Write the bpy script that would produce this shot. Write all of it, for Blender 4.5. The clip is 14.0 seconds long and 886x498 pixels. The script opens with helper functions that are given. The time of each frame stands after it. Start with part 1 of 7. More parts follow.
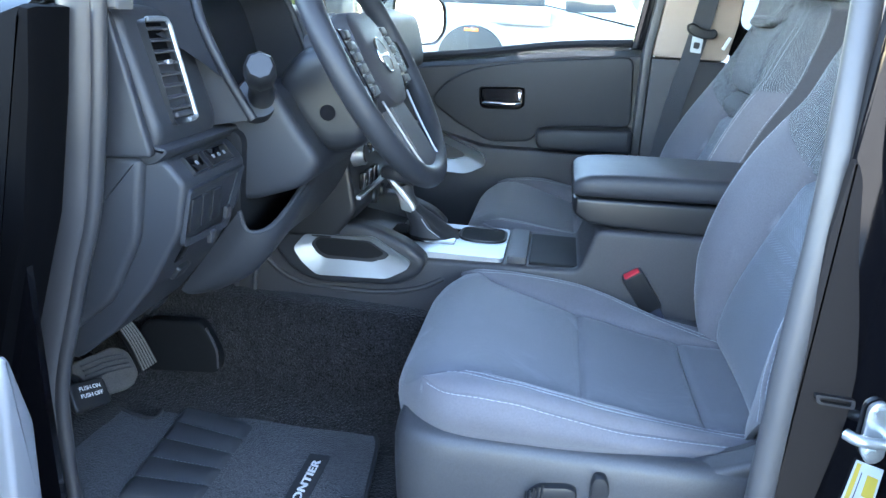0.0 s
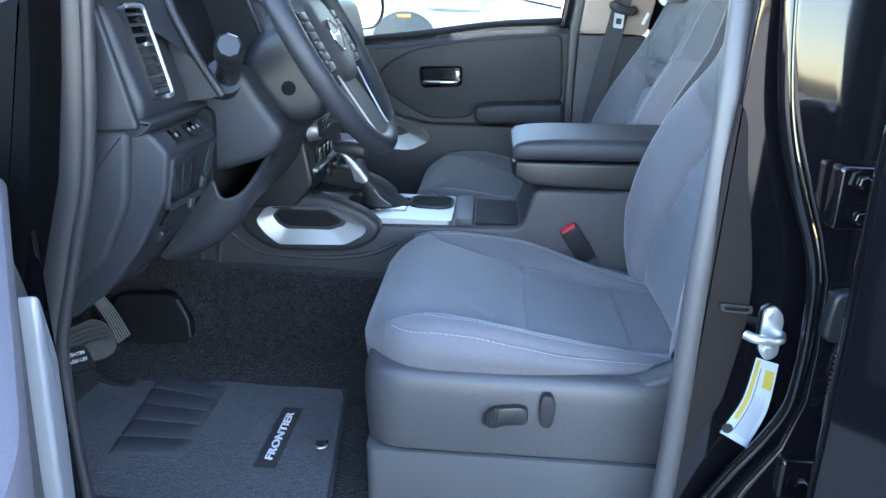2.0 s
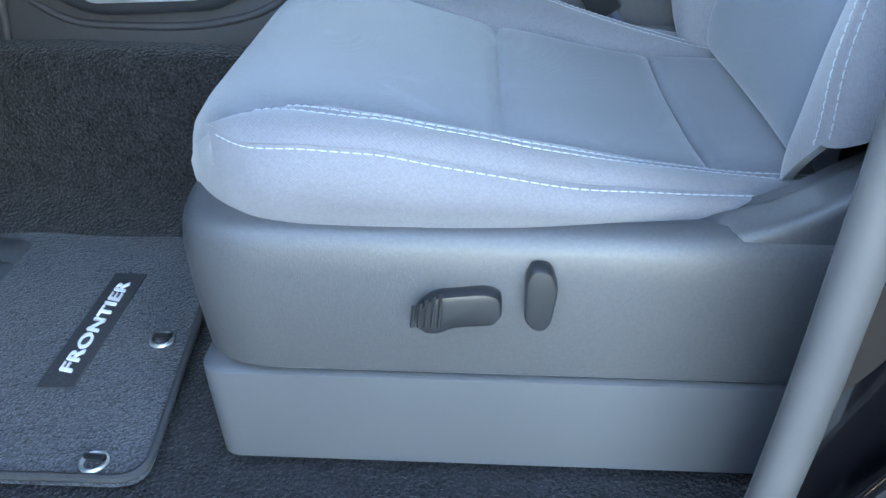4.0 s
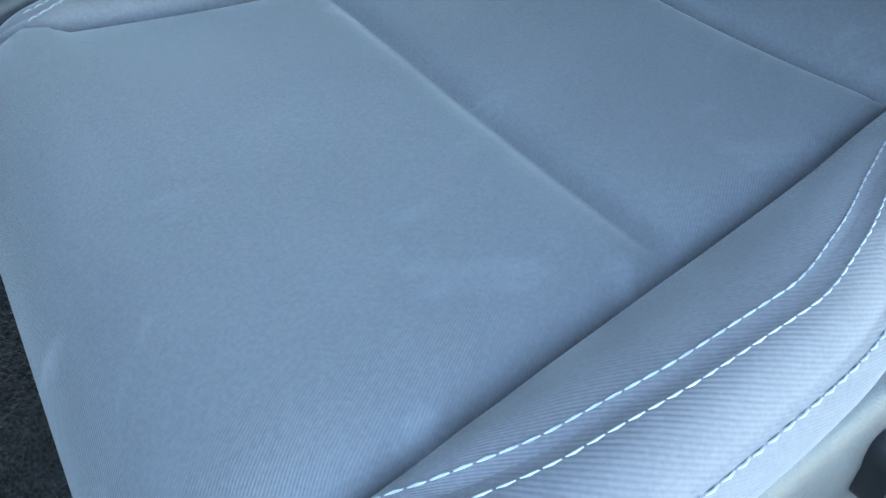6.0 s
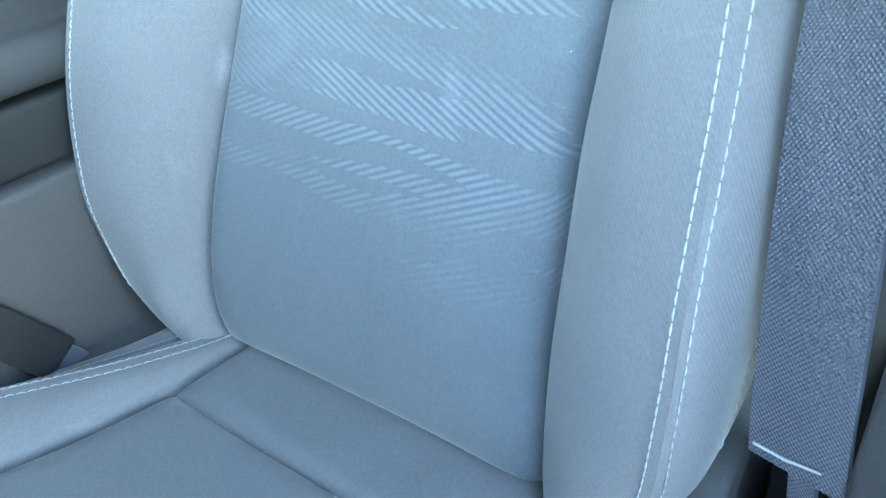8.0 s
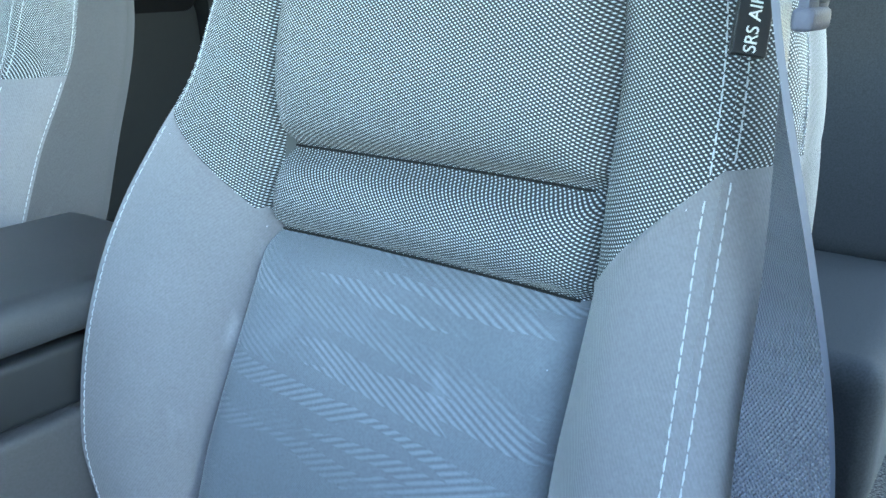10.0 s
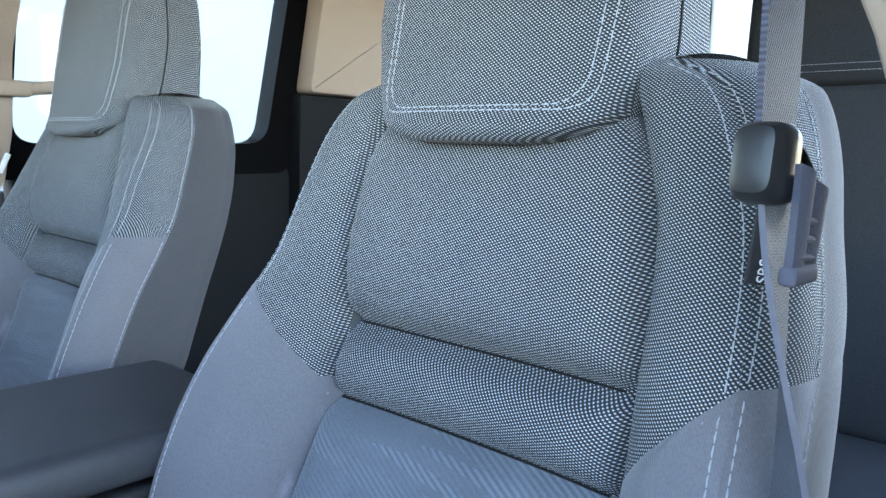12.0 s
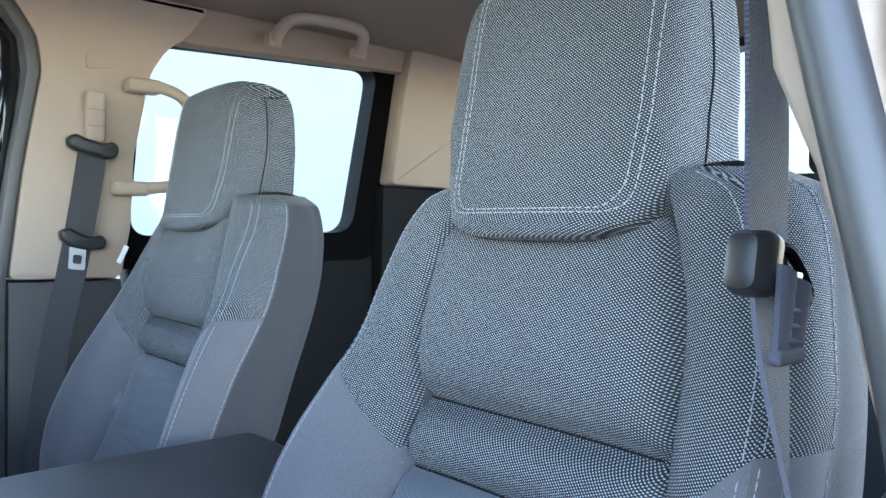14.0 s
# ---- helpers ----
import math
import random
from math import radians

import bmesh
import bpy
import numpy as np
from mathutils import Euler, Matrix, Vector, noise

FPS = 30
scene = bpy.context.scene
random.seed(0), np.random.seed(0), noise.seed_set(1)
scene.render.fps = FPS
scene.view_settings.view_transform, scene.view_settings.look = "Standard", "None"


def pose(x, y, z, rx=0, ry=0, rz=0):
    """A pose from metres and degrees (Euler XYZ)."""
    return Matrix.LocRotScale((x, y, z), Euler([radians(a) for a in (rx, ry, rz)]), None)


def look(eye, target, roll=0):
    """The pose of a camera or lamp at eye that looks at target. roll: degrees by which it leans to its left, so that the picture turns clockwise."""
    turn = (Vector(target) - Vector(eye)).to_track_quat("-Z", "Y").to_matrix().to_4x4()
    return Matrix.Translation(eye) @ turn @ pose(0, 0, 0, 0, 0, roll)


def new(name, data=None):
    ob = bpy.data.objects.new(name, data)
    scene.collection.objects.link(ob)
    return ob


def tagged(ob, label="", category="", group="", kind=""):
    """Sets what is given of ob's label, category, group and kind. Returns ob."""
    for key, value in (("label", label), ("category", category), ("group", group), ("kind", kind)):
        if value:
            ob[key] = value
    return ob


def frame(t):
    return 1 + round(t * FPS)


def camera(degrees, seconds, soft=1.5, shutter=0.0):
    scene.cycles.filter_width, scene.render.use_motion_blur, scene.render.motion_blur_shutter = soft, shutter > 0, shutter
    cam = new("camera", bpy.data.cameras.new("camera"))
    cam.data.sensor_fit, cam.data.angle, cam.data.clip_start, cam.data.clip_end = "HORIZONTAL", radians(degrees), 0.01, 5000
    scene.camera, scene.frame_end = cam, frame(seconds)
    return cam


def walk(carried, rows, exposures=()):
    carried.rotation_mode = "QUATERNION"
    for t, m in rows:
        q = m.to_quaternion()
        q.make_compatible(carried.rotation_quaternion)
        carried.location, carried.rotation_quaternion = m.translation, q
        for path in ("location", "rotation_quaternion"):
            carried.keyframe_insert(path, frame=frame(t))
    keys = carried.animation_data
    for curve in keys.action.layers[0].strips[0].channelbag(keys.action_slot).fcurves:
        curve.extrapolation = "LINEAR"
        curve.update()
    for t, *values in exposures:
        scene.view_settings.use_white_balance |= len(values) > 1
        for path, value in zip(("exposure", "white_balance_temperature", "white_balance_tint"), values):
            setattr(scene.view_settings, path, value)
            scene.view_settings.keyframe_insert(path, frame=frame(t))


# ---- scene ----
# Car axes: x runs to the rear, y to the passenger side, z up; y = 0 is the middle of the cab.
cam = camera(59.68, 14.0, soft=1.5)
ROWS = [
    (0, 0.3887, -1.4911, 1.3511, 72.60, -3.31, 8.51),
    (0.5, 0.3687, -1.5888, 1.3593, 74.42, -2.78, 5.15),
    (1, 0.3626, -1.6480, 1.3672, 74.76, -2.44, 3.89),
    (1.5, 0.3656, -1.6667, 1.3657, 74.07, -2.19, 3.49),
    (2, 0.3856, -1.6269, 1.3427, 71.92, -1.86, 3.59),
    (2.5, 0.4418, -1.4617, 1.2790, 68.55, -1.54, 3.89),
    (2.7, 0.4604, -1.3913, 1.2472, 67.52, -1.37, 3.95),
    (3.1, 0.4771, -1.2755, 1.1907, 65.00, -1.23, 4.00),
    (3.6, 0.4662, -1.1644, 1.1367, 61.16, -0.91, 3.53),
    (4.1, 0.4292, -1.0710, 1.1042, 56.61, 0.06, 1.81),
    (4.5, 0.3869, -0.9967, 1.0978, 52.58, 1.62, -1.05),
    (4.8, 0.3511, -0.9350, 1.1060, 49.28, 3.27, -4.37),
    (5, 0.3247, -0.8891, 1.1187, 47.05, 4.84, -7.37),
    (5.2, 0.3035, -0.8392, 1.1242, 44.65, 6.47, -11.57),
    (5.5, 0.2884, -0.7723, 1.1224, 42.06, 8.38, -19.15),
    (5.8, 0.2996, -0.7201, 1.1248, 40.18, 9.97, -27.83),
    (6, 0.3111, -0.6933, 1.1222, 40.30, 10.78, -33.60),
    (6.2, 0.3221, -0.6735, 1.1185, 40.91, 9.91, -39.56),
    (6.5, 0.3431, -0.6688, 1.1267, 43.51, 8.47, -46.73),
    (6.7, 0.3563, -0.6716, 1.1409, 45.03, 7.70, -49.66),
    (7, 0.3749, -0.6794, 1.1634, 48.08, 6.69, -52.54),
    (7.5, 0.4023, -0.6877, 1.2003, 53.05, 5.29, -53.97),
    (8, 0.4078, -0.6931, 1.2284, 58.05, 3.97, -54.03),
    (8.5, 0.4062, -0.6964, 1.2492, 62.20, 2.70, -53.77),
    (9, 0.4112, -0.6987, 1.2687, 65.45, 2.06, -53.44),
    (9.2, 0.4114, -0.6999, 1.2761, 66.92, 1.66, -53.34),
    (9.6, 0.4126, -0.7030, 1.2903, 69.59, 1.09, -52.86),
    (10.1, 0.4145, -0.7082, 1.3068, 72.55, 0.63, -51.88),
    (10.6, 0.4148, -0.7150, 1.3205, 75.29, 0.22, -50.56),
    (11, 0.4129, -0.7215, 1.3289, 77.47, -0.21, -49.36),
    (11.3, 0.4097, -0.7271, 1.3332, 79.18, -0.65, -48.45),
    (11.5, 0.4064, -0.7310, 1.3352, 80.36, -1.03, -47.84),
    (12, 0.3914, -0.7460, 1.3411, 82.90, -1.73, -46.21),
    (12.5, 0.3828, -0.7675, 1.3497, 84.65, -1.52, -44.39),
    (13, 0.3685, -0.7887, 1.3534, 86.31, -1.31, -42.64),
    (13.5, 0.3544, -0.8072, 1.3542, 87.65, -1.11, -41.21),
    (14, 0.3454, -0.8166, 1.3539, 88.76, -1.03, -40.16),
]
EXPOSURES = [(0.0, 4.6, 6700, 12), (1.0, 4.25, 6500, 10), (1.5, 4.25, 6600, 11), (2.7, 4.75, 7200, 16), (4.8, 5.0, 7500, 3), (6.5, 5.0, 7700, 0), (7.5, 5.5, 7900, -2), (9.2, 5.3, 7500, -6), (11.3, 4.5, 7100, 13), (14.0, 4.15, 7000, 14)]
walk(cam, [(t, pose(x, y, z, a, b, c)) for t, x, y, z, a, b, c in ROWS], EXPOSURES)

# ---------------------------------------------------------------- light
world = bpy.data.worlds.new("sky")
scene.world = world
world.use_nodes = True
wn = world.node_tree
sky = wn.nodes.new("ShaderNodeTexSky")
sky.sky_type = "NISHITA"
sky.sun_disc = False
sky.sun_elevation = radians(28)
sky.sun_rotation = radians(45)
sky.air_density = 1.0
sky.dust_density = 0.3
sky.ozone_density = 1.5
wn.nodes["Background"].inputs["Strength"].default_value = 0.15
wn.links.new(sky.outputs[0], wn.nodes["Background"].inputs["Color"])
sun_data = bpy.data.lights.new("sun", "SUN")
sun_data.energy = 4.0
sun_data.angle = radians(0.5)
sun_data.color = (1.0, 0.95, 0.87)
sun = new("sun", sun_data)
sun.matrix_world = look((0.0, 0.0, 0.0), (-0.62, -0.62, -0.466))


# ---------------------------------------------------------------- materials
def mat(name, color, rough=0.6, metal=0.0, var=0.15, var_scale=6.0, fine=0.0, fine_scale=400.0, bump=0.0, bump_scale=900.0,
        bump_dist=0.0006, spec=0.5, sheen=0.0, coat=0.0):
    m = bpy.data.materials.new(name)
    m.use_nodes = True
    nt = m.node_tree
    b = nt.nodes["Principled BSDF"]
    b.inputs["Metallic"].default_value = metal
    b.inputs["Specular IOR Level"].default_value = spec
    b.inputs["Sheen Weight"].default_value = sheen
    b.inputs["Sheen Roughness"].default_value = 0.45
    b.inputs["Coat Weight"].default_value = coat
    b.inputs["Coat Roughness"].default_value = 0.03
    co = nt.nodes.new("ShaderNodeTexCoord")
    n1 = nt.nodes.new("ShaderNodeTexNoise")
    n1.inputs["Scale"].default_value = var_scale
    n1.inputs["Detail"].default_value = 5
    nt.links.new(co.outputs["Object"], n1.inputs["Vector"])
    ramp = nt.nodes.new("ShaderNodeMapRange")
    ramp.inputs["To Min"].default_value = 1 - var
    ramp.inputs["To Max"].default_value = 1 + var
    nt.links.new(n1.outputs["Fac"], ramp.inputs["Value"])
    val = ramp.outputs[0]
    if fine:
        n2 = nt.nodes.new("ShaderNodeTexNoise")
        n2.inputs["Scale"].default_value = fine_scale
        n2.inputs["Detail"].default_value = 3
        nt.links.new(co.outputs["Object"], n2.inputs["Vector"])
        r2 = nt.nodes.new("ShaderNodeMapRange")
        r2.inputs["From Min"].default_value = 0.3
        r2.inputs["From Max"].default_value = 0.7
        r2.inputs["To Min"].default_value = 1 - fine
        r2.inputs["To Max"].default_value = 1 + fine
        nt.links.new(n2.outputs["Fac"], r2.inputs["Value"])
        mul = nt.nodes.new("ShaderNodeMath")
        mul.operation = "MULTIPLY"
        nt.links.new(val, mul.inputs[0])
        nt.links.new(r2.outputs[0], mul.inputs[1])
        val = mul.outputs[0]
    mix = nt.nodes.new("ShaderNodeVectorMath")
    mix.operation = "SCALE"
    mix.inputs[0].default_value = color
    nt.links.new(val, mix.inputs["Scale"])
    nt.links.new(mix.outputs[0], b.inputs["Base Color"])
    rr = nt.nodes.new("ShaderNodeMapRange")
    rr.inputs["To Min"].default_value = max(0.0, rough - 0.08)
    rr.inputs["To Max"].default_value = min(1.0, rough + 0.08)
    nt.links.new(n1.outputs["Fac"], rr.inputs["Value"])
    nt.links.new(rr.outputs[0], b.inputs["Roughness"])
    if rough < 0.12:
        b.inputs["Roughness"].default_value = rough
        nt.links.remove(b.inputs["Roughness"].links[0])
    if bump:
        n3 = nt.nodes.new("ShaderNodeTexNoise")
        n3.inputs["Scale"].default_value = bump_scale
        n3.inputs["Detail"].default_value = 2
        nt.links.new(co.outputs["Object"], n3.inputs["Vector"])
        bp = nt.nodes.new("ShaderNodeBump")
        bp.inputs["Strength"].default_value = bump
        bp.inputs["Distance"].default_value = bump_dist
        nt.links.new(n3.outputs["Fac"], bp.inputs["Height"])
        nt.links.new(bp.outputs[0], b.inputs["Normal"])
    return m


def nd(nt, kind, **ins):
    n = nt.nodes.new(kind)
    for k, v in ins.items():
        n.inputs[k.replace("_", " ")].default_value = v
    return n


def mth(nt, op, a, b=None, c=None):
    n = nt.nodes.new("ShaderNodeMath")
    n.operation = op
    for i, v in enumerate((a, b, c)):
        if v is None:
            continue
        if isinstance(v, (int, float)):
            n.inputs[i].default_value = v
        else:
            nt.links.new(v, n.inputs[i])
    return n.outputs[0]


def uv_xy(nt):
    uv = nt.nodes.new("ShaderNodeUVMap")
    sep = nt.nodes.new("ShaderNodeSeparateXYZ")
    nt.links.new(uv.outputs[0], sep.inputs[0])
    return uv, sep.outputs[0], sep.outputs[1]


def weave_mat(name, dark, light):
    """Sport mesh: slanting rows of small light threads over a darker ground; UVs are in metres."""
    m = mat(name, dark, rough=0.75, var=0.08, spec=0.2, sheen=0.06)
    nt = m.node_tree
    b = nt.nodes["Principled BSDF"]
    uv, u, v = uv_xy(nt)
    along = mth(nt, "ADD", mth(nt, "MULTIPLY", u, 0.78), mth(nt, "MULTIPLY", v, 0.62))
    across = mth(nt, "SUBTRACT", mth(nt, "MULTIPLY", v, 0.78), mth(nt, "MULTIPLY", u, 0.62))
    row = mth(nt, "MULTIPLY", across, 2 * math.pi / 0.0020)
    bead = mth(nt, "ADD", mth(nt, "MULTIPLY", along, 2 * math.pi / 0.0024), mth(nt, "MULTIPLY", row, 0.5))
    w = mth(nt, "MULTIPLY", mth(nt, "MULTIPLY_ADD", mth(nt, "SINE", row), 0.5, 0.5), mth(nt, "MULTIPLY_ADD", mth(nt, "SINE", bead), 0.40, 0.60))
    fac = mth(nt, "POWER", w, 2.2)
    tone = nd(nt, "ShaderNodeTexNoise", Scale=1400.0, Detail=1.0)
    nt.links.new(uv.outputs[0], tone.inputs["Vector"])
    fac = mth(nt, "MULTIPLY", fac, mth(nt, "MULTIPLY_ADD", tone.outputs["Fac"], 0.8, 0.6))
    mix = nt.nodes.new("ShaderNodeMix")
    mix.data_type = "RGBA"
    mix.inputs[6].default_value = (*dark, 1)
    mix.inputs[7].default_value = (*light, 1)
    nt.links.new(fac, mix.inputs[0])
    nt.links.new(mix.outputs[2], b.inputs["Base Color"])
    bp = nd(nt, "ShaderNodeBump", Strength=0.35, Distance=0.0006)
    nt.links.new(w, bp.inputs["Height"])
    nt.links.new(bp.outputs[0], b.inputs["Normal"])
    return m


def cloth_mat(name, color, pattern=False, twill=0.0016):
    """Brushed seat cloth with a fine diagonal twill; pattern adds slanting patches of raised ribs."""
    m = mat(name, color, rough=0.8, var=0.14, var_scale=14.0, spec=0.25, sheen=0.25, fine=0.10, fine_scale=500)
    nt = m.node_tree
    b = nt.nodes["Principled BSDF"]
    base = b.inputs["Base Color"].links[0].from_socket
    uv, u, v = uv_xy(nt)
    tw = mth(nt, "SINE", mth(nt, "MULTIPLY", mth(nt, "ADD", u, mth(nt, "MULTIPLY", v, 0.6)), 2 * math.pi / twill))
    height = mth(nt, "MULTIPLY", tw, 0.2)
    shade = mth(nt, "MULTIPLY_ADD", tw, 0.035, 1.0)
    # pale brushed marks where the nap lies the other way, and specks of lint
    nap = nd(nt, "ShaderNodeTexNoise", Scale=12.0, Detail=6.0, Distortion=0.9)
    nt.links.new(uv.outputs[0], nap.inputs["Vector"])
    napf = mth(nt, "MAXIMUM", mth(nt, "MULTIPLY", mth(nt, "SUBTRACT", nap.outputs["Fac"], 0.600), 1.2 if pattern else 3.0), 0.0)
    shade = mth(nt, "ADD", shade, napf)
    lint = nd(nt, "ShaderNodeTexVoronoi", Scale=26.0)
    nt.links.new(uv.outputs[0], lint.inputs["Vector"])
    lf = mth(nt, "MULTIPLY", mth(nt, "LESS_THAN", lint.outputs["Distance"], 0.016), 1.6)
    shade = mth(nt, "ADD", shade, lf)
    if pattern:
        rib = mth(nt, "SINE", mth(nt, "MULTIPLY", mth(nt, "SUBTRACT", mth(nt, "MULTIPLY", v, 0.89), mth(nt, "MULTIPLY", u, 0.45)), 2 * math.pi / 0.0048))
        rib2 = mth(nt, "SINE", mth(nt, "MULTIPLY", mth(nt, "ADD", mth(nt, "MULTIPLY", v, 0.92), mth(nt, "MULTIPLY", u, 0.39)), 2 * math.pi / 0.0048))
        side = mth(nt, "GREATER_THAN", mth(nt, "SUBTRACT", v, mth(nt, "MULTIPLY", u, 0.10)), 0.222)
        # patches with slanting ends, cut along the ribs
        lean = mth(nt, "MULTIPLY", mth(nt, "MULTIPLY_ADD", side, 3.0, -1.5), v)
        comb = nt.nodes.new("ShaderNodeCombineXYZ")
        nt.links.new(mth(nt, "MULTIPLY", mth(nt, "SUBTRACT", u, lean), 12.0), comb.inputs[0])
        nt.links.new(mth(nt, "MULTIPLY", mth(nt, "SUBTRACT", v, mth(nt, "MULTIPLY", u, 0.10)), 78.0), comb.inputs[1])
        zone = nt.nodes.new("ShaderNodeTexVoronoi")
        zone.distance = "CHEBYCHEV"
        zone.voronoi_dimensions = "2D"
        zone.inputs["Scale"].default_value = 1.0
        nt.links.new(comb.outputs[0], zone.inputs["Vector"])
        shade_of = nt.nodes.new("ShaderNodeSeparateColor")
        nt.links.new(zone.outputs["Color"], shade_of.inputs[0])
        zf = mth(nt, "MINIMUM", mth(nt, "MAXIMUM", mth(nt, "MULTIPLY", mth(nt, "SUBTRACT", shade_of.outputs[0], 0.34), 2.2), 0.0), 1.0)
        mixr = nt.nodes.new("ShaderNodeMix")
        nt.links.new(side, mixr.inputs[0])
        nt.links.new(rib2, mixr.inputs[2])
        nt.links.new(rib, mixr.inputs[3])
        # the ribs fade out towards the foot of the panel
        lim = nd(nt, "ShaderNodeMapRange")
        lim.inputs["From Min"].default_value = 0.12
        lim.inputs["From Max"].default_value = 0.21
        nt.links.new(v, lim.inputs["Value"])
        zz = mth(nt, "MULTIPLY", zf, lim.outputs[0])
        rz = mth(nt, "MULTIPLY", zz, mixr.outputs[0])
        shade = mth(nt, "ADD", shade, mth(nt, "MULTIPLY_ADD", rz, 0.30, mth(nt, "MULTIPLY", zz, 0.16)))
        height = mth(nt, "ADD", height, mth(nt, "MULTIPLY", rz, 0.6))
    sc = nt.nodes.new("ShaderNodeVectorMath")
    sc.operation = "SCALE"
    nt.links.new(base, sc.inputs[0])
    nt.links.new(shade, sc.inputs["Scale"])
    nt.links.new(sc.outputs[0], b.inputs["Base Color"])
    bp = nd(nt, "ShaderNodeBump", Strength=0.45, Distance=0.0006)
    nt.links.new(height, bp.inputs["Height"])
    nt.links.new(bp.outputs[0], b.inputs["Normal"])
    return m


def webbing_mat(name, color):
    """Belt webbing: fine woven cells."""
    m = mat(name, color, rough=0.55, var=0.08, sheen=0.1)
    nt = m.node_tree
    b = nt.nodes["Principled BSDF"]
    base = b.inputs["Base Color"].links[0].from_socket
    uv, u, v = uv_xy(nt)
    w = mth(nt, "MULTIPLY", mth(nt, "SINE", mth(nt, "MULTIPLY", u, 2 * math.pi / 0.0025)), mth(nt, "SINE", mth(nt, "MULTIPLY", v, 2 * math.pi / 0.0028)))
    sc = nt.nodes.new("ShaderNodeVectorMath")
    sc.operation = "SCALE"
    nt.links.new(base, sc.inputs[0])
    nt.links.new(mth(nt, "MULTIPLY_ADD", w, 0.35, 1.0), sc.inputs["Scale"])
    nt.links.new(sc.outputs[0], b.inputs["Base Color"])
    bp = nd(nt, "ShaderNodeBump", Strength=0.8, Distance=0.0008)
    nt.links.new(w, bp.inputs["Height"])
    nt.links.new(bp.outputs[0], b.inputs["Normal"])
    return m


def glass_mat(name, tint=(0.9, 0.95, 0.95), rough=0.0):
    m = bpy.data.materials.new(name)
    m.use_nodes = True
    nt = m.node_tree
    for n in list(nt.nodes):
        if n.type == "BSDF_PRINCIPLED":
            nt.nodes.remove(n)
    tr = nt.nodes.new("ShaderNodeBsdfTransparent")
    tr.inputs[0].default_value = (*tint, 1)
    gl = nt.nodes.new("ShaderNodeBsdfGlossy")
    gl.inputs["Roughness"].default_value = rough
    fr = nt.nodes.new("ShaderNodeFresnel")
    fr.inputs[0].default_value = 1.45
    mx = nt.nodes.new("ShaderNodeMixShader")
    nt.links.new(fr.outputs[0], mx.inputs[0])
    nt.links.new(tr.outputs[0], mx.inputs[1])
    nt.links.new(gl.outputs[0], mx.inputs[2])
    nt.links.new(mx.outputs[0], nt.nodes["Material Output"].inputs[0])
    return m


CLOTH = cloth_mat("seat_cloth", (0.120, 0.125, 0.140))
CLOTH_PATTERN = cloth_mat("seat_cloth_patterned", (0.105, 0.118, 0.14), pattern=True)
CUSHION_BASE = mat("cushion_base_cloth", (0.115, 0.117, 0.130), rough=0.85, var=0.1, fine=0.1, spec=0.2)
# Rear bench cloth, coloured darker to carry the shade at the cab's rear.
CLOTH_REAR_SHADED = mat("shaded_rear_cloth", (0.024, 0.026, 0.03), rough=0.9, var=0.12, fine=0.2, bump=0.4, spec=0.15)
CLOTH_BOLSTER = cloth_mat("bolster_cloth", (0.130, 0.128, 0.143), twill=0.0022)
# Bolster cloth with the shade of the seat's flank put into its colour.
CLOTH_FLANK_SHADED = cloth_mat("shaded_flank_cloth", (0.052, 0.051, 0.056), twill=0.0018)
MESH_CLOTH = weave_mat("sport_mesh", (0.018, 0.0195, 0.023), (0.62, 0.66, 0.70))
THREAD = mat("white_thread", (0.33, 0.345, 0.37), rough=0.7, var=0.1, var_scale=200)
VINYL = mat("black_vinyl", (0.024, 0.0255, 0.030), rough=0.46, var=0.12, spec=0.4, bump=0.35, bump_scale=1400)
LID_VINYL = mat("armrest_vinyl", (0.036, 0.037, 0.042), rough=0.5, var=0.14, spec=0.45, fine=0.08, bump=0.45, bump_scale=1100)
PLASTIC = mat("grained_plastic", (0.038, 0.0375, 0.042), rough=0.5, var=0.16, spec=0.45, fine=0.12, bump=0.45, bump_scale=900)
PLASTIC_SOFT = mat("soft_dash_plastic", (0.021, 0.0225, 0.027), rough=0.5, var=0.16, spec=0.42, fine=0.05, bump=0.4, bump_scale=1100)
PLASTIC_DARK = mat("dark_smooth_plastic", (0.013, 0.0138, 0.016), rough=0.38, var=0.1)
GLOSS_BLACK = mat("piano_black", (0.006, 0.006, 0.007), rough=0.06, var=0.1)
PAINT = mat("black_car_paint", (0.003, 0.003, 0.004), rough=0.08, var=0.1, coat=0.25, spec=0.4)
RUBBER = mat("door_seal_rubber", (0.058, 0.057, 0.060), rough=0.42, var=0.12, var_scale=15)
SEAL_DARK = mat("dark_seal_rubber", (0.030, 0.0295, 0.032), rough=0.38, var=0.15, var_scale=15)
SILVER = mat("satin_silver", (0.43, 0.45, 0.47), rough=0.36, metal=0.75, var=0.06)
CHROME = mat("chrome", (0.75, 0.76, 0.78), rough=0.09, metal=1.0, var=0.04)
STEEL = mat("zinc_steel", (0.62, 0.66, 0.68), rough=0.33, metal=0.85, var=0.15, var_scale=60)
UNDER_PLASTIC = mat("smooth_grey_plastic", (0.070, 0.073, 0.082), rough=0.42, var=0.12, bump=0.2)
DEEP_BLACK = mat("matt_black", (0.002, 0.002, 0.0025), rough=0.6, var=0.1, spec=0.05)
CARPET = mat("floor_carpet", (0.019, 0.0187, 0.0205), rough=0.95, var=0.75, var_scale=70, fine=0.85, fine_scale=330, bump=1.0, bump_scale=260, bump_dist=0.006, spec=0.1, sheen=0.15)
